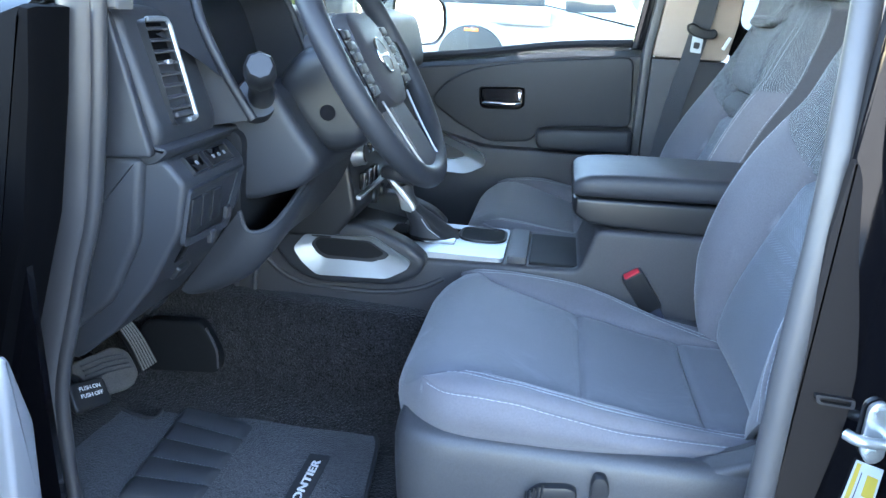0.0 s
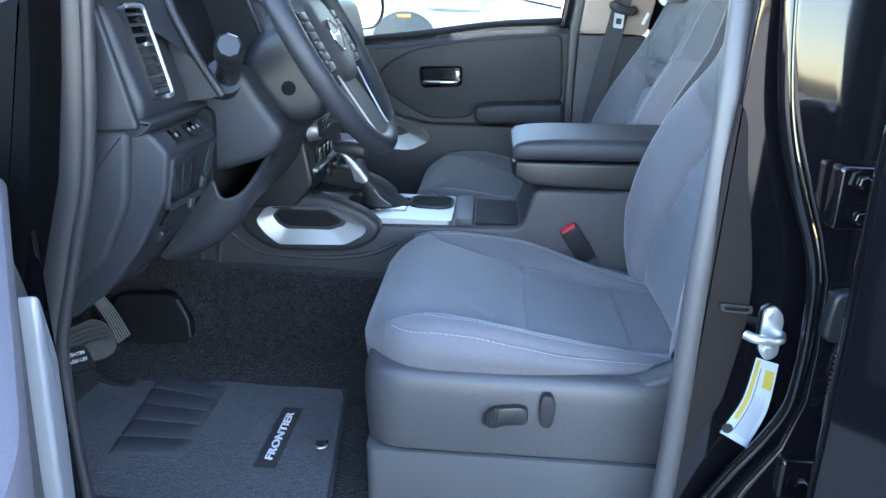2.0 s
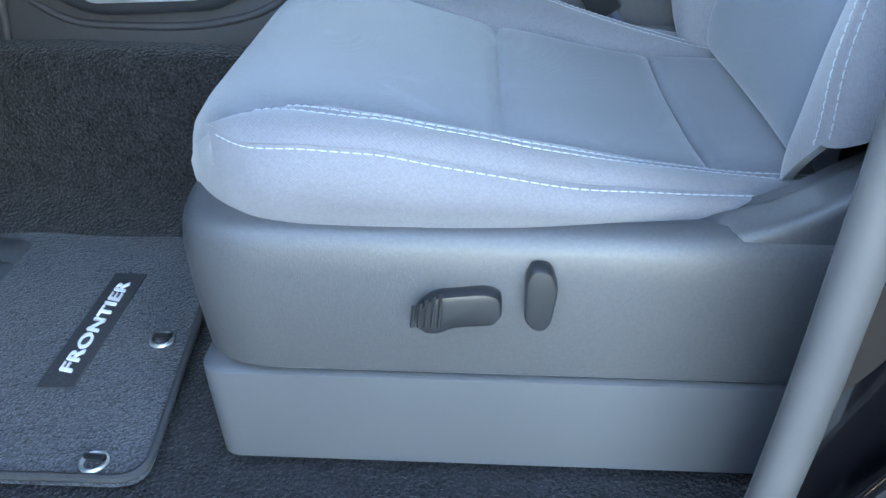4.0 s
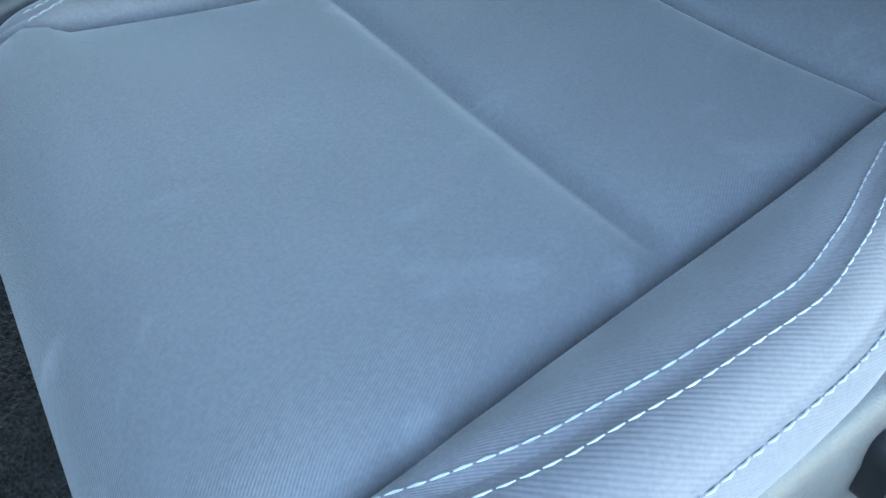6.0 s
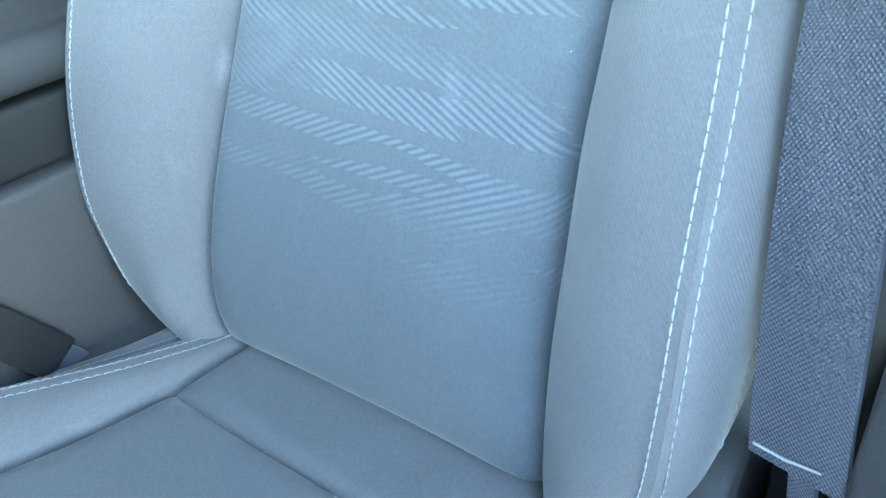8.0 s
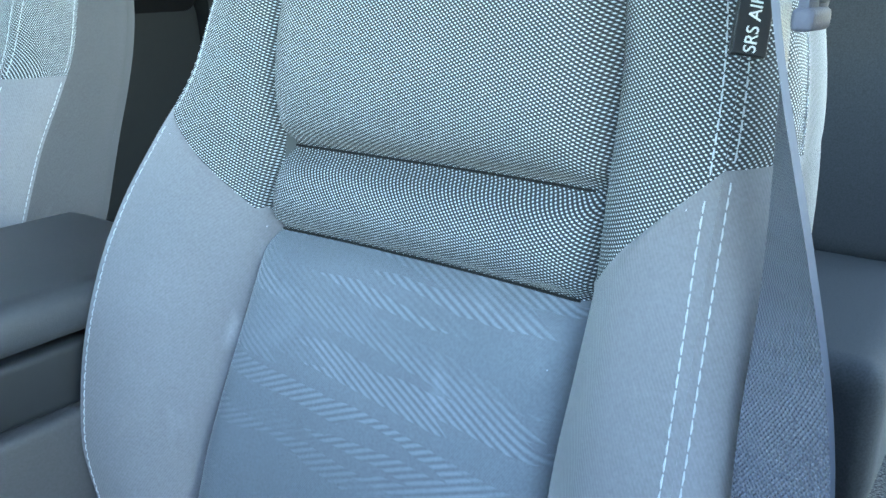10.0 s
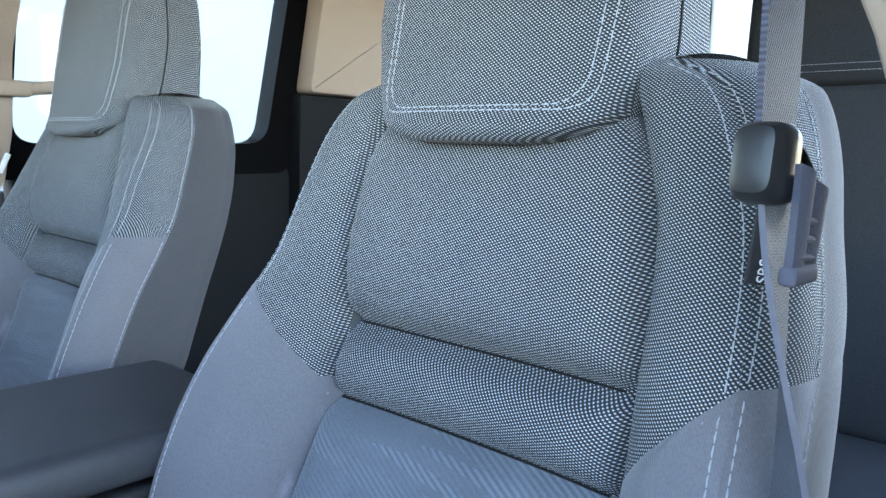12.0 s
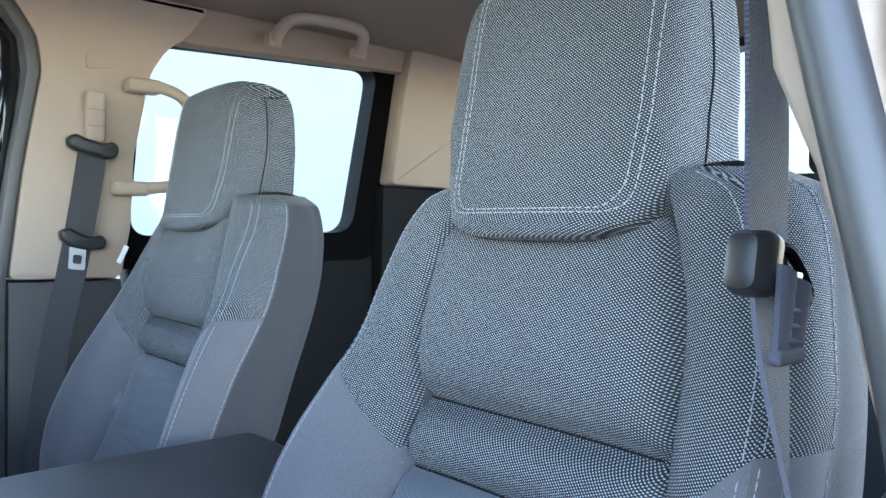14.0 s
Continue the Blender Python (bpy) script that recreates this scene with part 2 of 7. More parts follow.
MAT_PILE = mat("floor_mat_pile", (0.056, 0.056, 0.063), rough=0.95, var=0.15, var_scale=30, fine=0.85, fine_scale=420, bump=1.0, bump_scale=420, bump_dist=0.004, spec=0.1, sheen=0.25)
MAT_EDGE = mat("mat_edge_binding", (0.030, 0.031, 0.035), rough=0.85, var=0.15, fine=0.3, fine_scale=500, bump=0.5)
HEEL_VINYL = mat("heel_pad_vinyl", (0.055, 0.058, 0.066), rough=0.45, var=0.1, bump=0.3)
HEADLINER = mat("beige_headliner", (0.30, 0.228, 0.182), rough=0.95, var=0.06, fine=0.05, fine_scale=900, bump=0.3, bump_scale=1500)
PILLAR_TRIM = mat("beige_pillar_plastic", (0.37, 0.285, 0.230), rough=0.6, var=0.05, bump=0.3, bump_scale=1200)
BELT = webbing_mat("belt_webbing", (0.062, 0.068, 0.098))
BELT_FAR = webbing_mat("far_belt_webbing", (0.060, 0.060, 0.066))
BELT_FOLD = mat("belt_fold", (0.075, 0.080, 0.110), rough=0.7, var=0.1, bump=0.5, spec=0.2)
JAMB_TRIM = mat("jamb_trim_plastic", (0.015, 0.0125, 0.012), rough=0.75, var=0.08, spec=0.12)
TRIM_BLACK = mat("black_matt_trim", (0.010, 0.0105, 0.012), rough=0.6, var=0.1, spec=0.12, bump=0.3)
PILLAR_GREY = mat("grey_pillar_plastic", (0.085, 0.082, 0.080), rough=0.6, var=0.08, bump=0.3)
DOOR_TRIM = mat("door_trim_plastic", (0.076, 0.072, 0.084), rough=0.5, var=0.10, spec=0.45, fine=0.10, bump=0.4, bump_scale=900)
DOOR_SILVER = mat("satin_door_handle", (0.26, 0.27, 0.29), rough=0.36, metal=0.3, var=0.06)
SEAT_GREY = mat("pale_grey_plastic", (0.19, 0.19, 0.19), rough=0.6, var=0.05)
PEDAL_METAL = mat("worn_pedal_ribs", (0.20, 0.19, 0.18), rough=0.5, var=0.2, var_scale=80)
PEDAL_RUBBER = mat("dusty_pedal_rubber", (0.075, 0.070, 0.068), rough=0.8, var=0.2, var_scale=60, fine=0.3, fine_scale=500, bump=0.5)
SHIELD = mat("seat_shield_plastic", (0.052, 0.053, 0.058), rough=0.43, var=0.12, spec=0.5, fine=0.10, bump=0.4, bump_scale=900)
RED = mat("red_button", (0.65, 0.03, 0.05), rough=0.4, var=0.05)
WHITE_INK = mat("white_print", (0.8, 0.8, 0.8), rough=0.6, var=0.03)
YELLOW_INK = mat("yellow_print", (0.36, 0.28, 0.04), rough=0.5, var=0.05)
LABEL = mat("label_paper", (0.34, 0.39, 0.47), rough=0.45, var=0.04)
WHITE_PAINT = mat("white_truck_paint", (0.36, 0.37, 0.38), rough=0.25, var=0.03, coat=0.5)
WHITE_WALL = mat("white_cladding", (0.245, 0.244, 0.24), rough=0.7, var=0.04, var_scale=1.0)
BRICK = mat("brown_facade", (0.28, 0.15, 0.09), rough=0.8, var=0.3, var_scale=3)
ORANGE = mat("amber_lens", (0.9, 0.22, 0.04), rough=0.2, var=0.05)
ASPHALT = mat("asphalt", (0.20, 0.192, 0.18), rough=0.9, var=0.3, var_scale=0.8, fine=0.5, fine_scale=60)
LEAF = mat("foliage", (0.07, 0.105, 0.035), rough=0.7, var=0.5, var_scale=1.5)
BARK = mat("bark", (0.12, 0.085, 0.06), rough=0.9, var=0.3, var_scale=12)
HILL = mat("dry_hill", (0.22, 0.17, 0.11), rough=0.95, var=0.3, var_scale=0.05)
GLASS = glass_mat("clear_glass", (0.93, 0.97, 0.96))
DARK_GLASS = mat("tinted_glass", (0.05, 0.06, 0.07), rough=0.05, var=0.1)
SCREEN = mat("cluster_lens", (0.012, 0.014, 0.018), rough=0.12, var=0.1)
DIAMOND = mat("aluminium_box", (0.35, 0.36, 0.38), rough=0.4, metal=0.7, var=0.3, var_scale=30)


# ---------------------------------------------------------------- mesh helpers
def spl(x, xs, ys):
    """Smooth curve through the knots (xs, ys)."""
    xs, ys = np.asarray(xs, float), np.asarray(ys, float)
    h = np.diff(xs)
    d = np.diff(ys) / h
    m = np.empty_like(ys)
    m[0], m[-1] = d[0], d[-1]
    for i in range(1, len(xs) - 1):
        m[i] = 0 if d[i - 1] * d[i] <= 0 else 2 * d[i - 1] * d[i] / (d[i - 1] + d[i])
    x = min(max(x, xs[0]), xs[-1])
    i = min(int(np.searchsorted(xs, x, side="right")) - 1, len(h) - 1)
    t = (x - xs[i]) / h[i]
    return float((1 + 2 * t) * (1 - t) ** 2 * ys[i] + t * (1 - t) ** 2 * h[i] * m[i] + t * t * (3 - 2 * t) * ys[i + 1] + t * t * (t - 1) * h[i] * m[i + 1])


def part(name, data, material, parent=None, label="", smooth=True):
    if isinstance(data, bmesh.types.BMesh):
        me = bpy.data.meshes.new(name)
        data.to_mesh(me)
        data.free()
    else:
        me = data
    me.materials.clear()
    me.materials.append(material)
    if smooth:
        me.polygons.foreach_set("use_smooth", [True] * len(me.polygons))
        me.set_sharp_from_angle(angle=radians(38))
    ob = new(name, me)
    if parent:
        ob.parent = parent
    if label:
        tagged(ob, label)
    return ob


def thing(name, label, category, group="", kind="", at=(0, 0, 0)):
    e = new(name)
    e.location = at
    e.empty_display_size = 0.05
    tagged(e, label, category, group, kind)
    return e


def under(ob, parent):
    """Parents ob, built in world places, under a thing that stands elsewhere."""
    ob.parent = parent
    ob.matrix_parent_inverse = Matrix.Translation(parent.location).inverted()
    return ob


def grid(fn, nu, nv, uvs=True, thick=0.0, tuck=None, flat_uv=None):
    """Surface from fn(s, t), s and t from 0 to 1; UVs in metres along the surface. thick gives it a back."""
    def step(k, n):
        """Steps that crowd towards both sewn edges of a tucked panel."""
        f = k / n
        return f + (0.5 - 0.5 * math.cos(math.pi * f) - f) * 0.85 if tuck else f
    pts = [[Vector(fn(step(i, nu), step(j, nv))) for j in range(nv + 1)] for i in range(nu + 1)]
    bm = bmesh.new()
    vs = [[bm.verts.new(p) for p in row] for row in pts]
    lay = bm.loops.layers.uv.new("UVMap")
    mi = nu // 2
    us, ws = [0.0], [0.0]
    mj = nv // 2
    for i in range(nu):
        us.append(us[-1] + (pts[i + 1][mj] - pts[i][mj]).length)
    for j in range(nv):
        ws.append(ws[-1] + (pts[mi][j + 1] - pts[mi][j]).length)
    for i in range(nu):
        for j in range(nv):
            try:
                f = bm.faces.new((vs[i][j], vs[i + 1][j], vs[i + 1][j + 1], vs[i][j + 1]))
            except ValueError:
                continue
            for lp, (a, c) in zip(f.loops, ((i, j), (i + 1, j), (i + 1, j + 1), (i, j + 1))):
                lp[lay].uv = flat_uv(lp.vert.co) if flat_uv else (us[a] - us[mi], ws[c])
    if tuck:
        tv = Vector(tuck)
        edge = [vs[i][0] for i in range(nu)] + [vs[nu][j] for j in range(nv)] + [vs[i][nv] for i in range(nu, 0, -1)] + [vs[0][j] for j in range(nv, 0, -1)]
        low = [bm.verts.new(v.co + tv) for v in edge]
        for k in range(len(edge)):
            n = (k + 1) % len(edge)
            bm.faces.new((edge[n], edge[k], low[k], low[n]))
    if thick:
        bm.normal_update()
        back = [[bm.verts.new(vs[i][j].co - vs[i][j].normal * thick) for j in range(nv + 1)] for i in range(nu + 1)]
        for i in range(nu):
            for j in range(nv):
                bm.faces.new((back[i][j], back[i][j + 1], back[i + 1][j + 1], back[i + 1][j]))
        for i in range(nu):
            bm.faces.new((vs[i][0], back[i][0], back[i + 1][0], vs[i + 1][0]))
            bm.faces.new((vs[i + 1][nv], back[i + 1][nv], back[i][nv], vs[i][nv]))
        for j in range(nv):
            bm.faces.new((vs[0][j + 1], back[0][j + 1], back[0][j], vs[0][j]))
            bm.faces.new((vs[nu][j], back[nu][j], back[nu][j + 1], vs[nu][j + 1]))
    return bm


def loft(rings, closed=True, caps=True):
    bm = bmesh.new()
    vs = [[bm.verts.new(p) for p in r] for r in rings]
    n = len(vs[0])
    for a, b in zip(vs, vs[1:]):
        for k in range(n if closed else n - 1):
            bm.faces.new((a[k], a[(k + 1) % n], b[(k + 1) % n], b[k]))
    if caps and closed:
        bm.faces.new(list(reversed(vs[0])))
        bm.faces.new(vs[-1])
    bmesh.ops.recalc_face_normals(bm, faces=bm.faces)
    return bm


def smooth_path(points, n=8, closed=False):
    pts = [Vector(p) for p in points]
    if closed:
        pts = [pts[-1], *pts, pts[0], pts[1]]
    else:
        pts = [pts[0] * 2 - pts[1], *pts, pts[-1] * 2 - pts[-2]]
    out = []
    for a, b, c, d in zip(pts, pts[1:], pts[2:], pts[3:]):
        for k in range(n):
            t = k / n
            out.append(0.5 * (2 * b + (c - a) * t + (2 * a - 5 * b + 4 * c - d) * t * t + (3 * b - a - 3 * c + d) * t ** 3))
    if not closed:
        out.append(pts[-2])
    return out


def tube(points, radius, seg=10, closed=False, flat=1.0, up=(0, 0, 1)):
    """Rod along points; radius is a number or one per point; flat squeezes it along up."""
    pts = [Vector(p) for p in points]
    rings = []
    n = len(pts)
    for i, p in enumerate(pts):
        a = pts[(i - 1) % n] if closed or i else pts[0]
        b = pts[(i + 1) % n] if closed or i < n - 1 else pts[-1]
        d = (b - a).normalized()
        side = d.cross(Vector(up))
        if side.length < 1e-4:
            side = d.cross(Vector((1, 0, 0)))
        side.normalize()
        w = side.cross(d)
        r = radius[i] if isinstance(radius, (list, tuple)) else radius
        rings.append([p + side * (r * math.cos(2 * math.pi * k / seg)) + w * (r * flat * math.sin(2 * math.pi * k / seg)) for k in range(seg)])
    if closed:
        rings.append(rings[0])
        bm = loft(rings, caps=False)
        bmesh.ops.remove_doubles(bm, verts=bm.verts, dist=1e-6)
        return bm
    return loft(rings)


def box(x0, y0, z0, x1, y1, z1, bevel=0.003, seg=2):
    bm = bmesh.new()
    bmesh.ops.create_cube(bm, size=1.0)
    for v in bm.verts:
        v.co = Vector(((x0 + x1) / 2 + v.co.x * (x1 - x0), (y0 + y1) / 2 + v.co.y * (y1 - y0), (z0 + z1) / 2 + v.co.z * (z1 - z0)))
    if bevel:
        bmesh.ops.bevel(bm, geom=bm.edges[:], offset=bevel, segments=seg, affect="EDGES", profile=0.6)
    return bm


def moved(bm, m):
    bmesh.ops.transform(bm, matrix=m, verts=bm.verts)
    return bm


def prism(poly, axis, a, b, bevel=0.003, seg=2):
    """Outline poly (pairs in the two other axes, in xyz order) drawn out along axis from a to b, its edges rounded."""
    def place(p, k):
        q = list(p)
        q.insert("xyz".index(axis), k)
        return q
    bm = bmesh.new()
    lo = [bm.verts.new(place(p, a)) for p in poly]
    hi = [bm.verts.new(place(p, b)) for p in poly]
    n = len(poly)
    caps = [bm.faces.new(lo), bm.faces.new(list(reversed(hi)))]
    for i in range(n):
        bm.faces.new((lo[i], hi[i], hi[(i + 1) % n], lo[(i + 1) % n]))
    bmesh.ops.recalc_face_normals(bm, faces=bm.faces)
    if bevel:
        rim = [e for f in caps for e in f.edges]
        bmesh.ops.bevel(bm, geom=rim, offset=bevel, segments=seg, affect="EDGES", profile=0.6)
    return bm


def rounded(poly, r=0.02, n=4):
    """The polygon with its corners rounded."""
    out = []
    pts = [Vector((p[0], p[1])) for p in poly]
    m = len(pts)
    for i, p in enumerate(pts):
        a, b = pts[i - 1], pts[(i + 1) % m]
        da, db = (a - p), (b - p)
        k = min(r, da.length * 0.45, db.length * 0.45)
        pa, pb = p + da.normalized() * k, p + db.normalized() * k
        for j in range(n + 1):
            t = j / n
            out.append(tuple((1 - t) ** 2 * pa + 2 * t * (1 - t) * p + t * t * pb))
    return out


def ring_plate(outer, inner, axis, a, b, lip=0.0):
    """Frame between two outlines of as many points, from a to b along axis; lip sinks the inner edge."""
    def place(p, k):
        q = list(p)
        q.insert("xyz".index(axis), k)
        return q
    rings = [[place(p, a) for p in outer], [place(p, b) for p in outer], [place(p, b - lip) for p in inner], [place(p, a) for p in inner]]
    rings.append(rings[0])
    bm = loft(rings, caps=False)
    bmesh.ops.remove_doubles(bm, verts=bm.verts, dist=1e-6)
    bmesh.ops.recalc_face_normals(bm, faces=bm.faces)
    return bm


def stitches(points, normals, length=0.0062, gap=0.0013, r=0.00056, lift=0.0004):
    """Row of short thread stitches along points that lie on a surface."""
    pts = [Vector(p) for p in points]
    acc = [0.0]
    for a, b in zip(pts, pts[1:]):
        acc.append(acc[-1] + (b - a).length)
    verts, faces = [], []
    def at(s):
        i = min(max(int(np.searchsorted(acc, s, side="right")) - 1, 0), len(pts) - 2)
        t = (s - acc[i]) / max(acc[i + 1] - acc[i], 1e-9)
        return pts[i].lerp(pts[i + 1], t), Vector(normals[i]).lerp(Vector(normals[i + 1]), t).normalized()
    s = gap
    while s + length < acc[-1]:
        a, na = at(s)
        c, nc = at(s + length)
        m, nm = at(s + length / 2)
        d = (c - a).normalized()
        side = d.cross(nm).normalized() * r
        base = len(verts)
        for p, nn, k, h in ((a, na, 0.5, -0.3), (m, nm, 1.0, 1.0), (c, nc, 0.5, -0.3)):
            q = p + nn * (lift + h * r)
            verts += [q - side * k - nn * r * 0.6, q - side * k * 0.6 + nn * r * 0.6, q + side * k * 0.6 + nn * r * 0.6, q + side * k - nn * r * 0.6]
        for k in range(2):
            o = base + 4 * k
            faces += [(o, o + 1, o + 5, o + 4), (o + 1, o + 2, o + 6, o + 5), (o + 2, o + 3, o + 7, o + 6)]
        faces += [(base, base + 3, base + 2, base + 1), (base + 8, base + 9, base + 10, base + 11)]
        s += length + gap
    return verts, faces


def stitch_part(name, rows, parent, label="", **kw):
    V, F = [], []
    for pts, nor in rows:
        v, f = stitches(pts, nor, **kw)
        F += [tuple(i + len(V) for i in q) for q in f]
        V += v
    me = bpy.data.meshes.new(name)
    me.from_pydata([tuple(v) for v in V], [], F)
    return tagged(part(name, me, THREAD, parent, label), kind="stuff")


def text_part(name, words, size, material, parent, m, thick=0.001, label="", spacing=1.0, bold=0.0):
    cu = bpy.data.curves.new(name, "FONT")
    cu.body, cu.size, cu.extrude, cu.align_x, cu.align_y = words, size, thick, "CENTER", "CENTER"
    cu.space_character = spacing
    cu.offset = bold
    tmp = bpy.data.objects.new("tmp", cu)
    scene.collection.objects.link(tmp)
    dg = bpy.context.evaluated_depsgraph_get()
    me = bpy.data.meshes.new_from_object(tmp.evaluated_get(dg))
    bpy.data.objects.remove(tmp)
    me.transform(m)
    return part(name, me, material, parent, label, smooth=False)


# ---------------------------------------------------------------- seats
SEAT_Y = 0.37
# each table holds the door side first, then the side towards the middle of the cab
# cushion, by x: crease beside the insert, ridge with the double seam, side seam, foot of the side, each as (half width, height)
CX = (0.252, 0.29, 0.33, 0.37, 0.42, 0.465, 0.51, 0.56, 0.61, 0.65, 0.69, 0.74)
C_MID = (0.897, 0.896, 0.890, 0.880, 0.866, 0.853, 0.842, 0.830, 0.822, 0.820, 0.822, 0.825)
C_CREASE = (((0.217, 0.890), (0.207, 0.897), (0.202, 0.893), (0.195, 0.883), (0.187, 0.870), (0.181, 0.860), (0.177, 0.853), (0.170, 0.841), (0.163, 0.832), (0.160, 0.828), (0.155, 0.827), (0.152, 0.826)),
            ((0.213, 0.890), (0.196, 0.889), (0.185, 0.881), (0.176, 0.872), (0.168, 0.861), (0.163, 0.852), (0.160, 0.845), (0.153, 0.836), (0.146, 0.830), (0.141, 0.827), (0.138, 0.827), (0.132, 0.824)))
C_RIDGE = (((0.2175, 0.890), (0.209, 0.899), (0.223, 0.904), (0.232, 0.904), (0.235, 0.898), (0.2345, 0.890), (0.223, 0.877), (0.203, 0.860), (0.185, 0.846), (0.176, 0.838), (0.172, 0.834), (0.168, 0.830)),
           ((0.2135, 0.890), (0.210, 0.897), (0.218, 0.897), (0.223, 0.894), (0.227, 0.889), (0.225, 0.884), (0.2165, 0.875), (0.200, 0.862), (0.181, 0.851), (0.168, 0.843), (0.157, 0.835), (0.147, 0.828)))
C_SEAM = (((0.218, 0.891), (0.251, 0.894), (0.262, 0.8985), (0.265, 0.8975), (0.262, 0.888), (0.258, 0.879), (0.247, 0.867), (0.230, 0.856), (0.213, 0.844), (0.202, 0.836), (0.194, 0.829), (0.186, 0.827)),
          ((0.214, 0.890), (0.238, 0.886), (0.246, 0.882), (0.250, 0.878), (0.252, 0.873), (0.249, 0.867), (0.240, 0.859), (0.224, 0.849), (0.205, 0.840), (0.192, 0.833), (0.181, 0.828), (0.172, 0.826)))
C_FOOT = (((0.222, 0.830), (0.250, 0.831), (0.258, 0.833), (0.259, 0.834), (0.259, 0.834), (0.257, 0.834), (0.251, 0.832), (0.241, 0.829), (0.229, 0.827), (0.220, 0.826), (0.214, 0.825), (0.208, 0.824)),) * 2
# backrest, by height: insert edge, ridge with the double seam, outer seam, rear edge, each as (half width, x)
BZ = (0.83, 0.86, 0.90, 0.95, 1.00, 1.05, 1.10, 1.15, 1.20, 1.25, 1.30, 1.345, 1.388, 1.407)
B_MID = (0.703, 0.706, 0.714, 0.730, 0.748, 0.767, 0.785, 0.801, 0.809, 0.814, 0.823, 0.834, 0.852, 0.860)
B_EDGE = (((0.156, 0.697), (0.152, 0.701), (0.148, 0.711), (0.145, 0.728), (0.144, 0.746), (0.143, 0.763), (0.145, 0.780), (0.147, 0.794), (0.146, 0.803), (0.145, 0.813), (0.140, 0.824), (0.126, 0.834), (0.104, 0.850), (0.088, 0.861)),
          ((0.152, 0.700), (0.160, 0.700), (0.163, 0.706), (0.161, 0.720), (0.156, 0.738), (0.150, 0.758), (0.144, 0.778), (0.138, 0.796), (0.136, 0.808), (0.138, 0.813), (0.136, 0.821), (0.130, 0.829), (0.110, 0.846), (0.094, 0.860)))
B_RIDGE = (((0.2075, 0.681), (0.219, 0.677), (0.233, 0.672), (0.2385, 0.666), (0.24, 0.669), (0.239, 0.681), (0.236, 0.703), (0.23, 0.731), (0.2235, 0.7615), (0.218, 0.7915), (0.2085, 0.817), (0.189, 0.838), (0.162, 0.858), (0.122, 0.868)),
           ((0.205, 0.676), (0.215, 0.67), (0.226, 0.665), (0.2365, 0.663), (0.2425, 0.671), (0.2445, 0.684), (0.243, 0.7025), (0.2365, 0.726), (0.2245, 0.756), (0.213, 0.7895), (0.2075, 0.8105), (0.203, 0.832), (0.182, 0.853), (0.13, 0.867)))
B_SEAM = (((0.212, 0.716), (0.238, 0.712), (0.252, 0.712), (0.258, 0.722), (0.26, 0.734), (0.258, 0.75), (0.254, 0.771), (0.249, 0.795), (0.244, 0.825), (0.237, 0.853), (0.226, 0.872), (0.217, 0.885), (0.199, 0.897), (0.158, 0.902)),
          ((0.212, 0.716), (0.238, 0.712), (0.252, 0.712), (0.258, 0.722), (0.26, 0.734), (0.258, 0.75), (0.254, 0.771), (0.249, 0.795), (0.244, 0.825), (0.237, 0.853), (0.226, 0.872), (0.222, 0.885), (0.203, 0.897), (0.16, 0.902)))
B_REAR = (((0.205, 0.8), (0.222, 0.803), (0.236, 0.81), (0.242, 0.823), (0.244, 0.837), (0.244, 0.851), (0.242, 0.868), (0.238, 0.887), (0.233, 0.908), (0.226, 0.927), (0.215, 0.942), (0.209, 0.947), (0.196, 0.945), (0.158, 0.942)),) * 2


def cush(x, table, g):
    rows = table[g > 0]
    return spl(x, CX, [p[0] for p in rows]), spl(x, CX, [p[1] for p in rows])


def back(z, table, g):
    rows = table[g > 0]
    return spl(z, BZ, [p[0] for p in rows]), spl(z, BZ, [p[1] for p in rows])


def soft(t, w=0.12):
    """1 in the middle of a panel, falling to 0 at its two sewn edges."""
    d = min(t, 1 - t)
    return 1 - math.exp(-(d / w) ** 1.5)


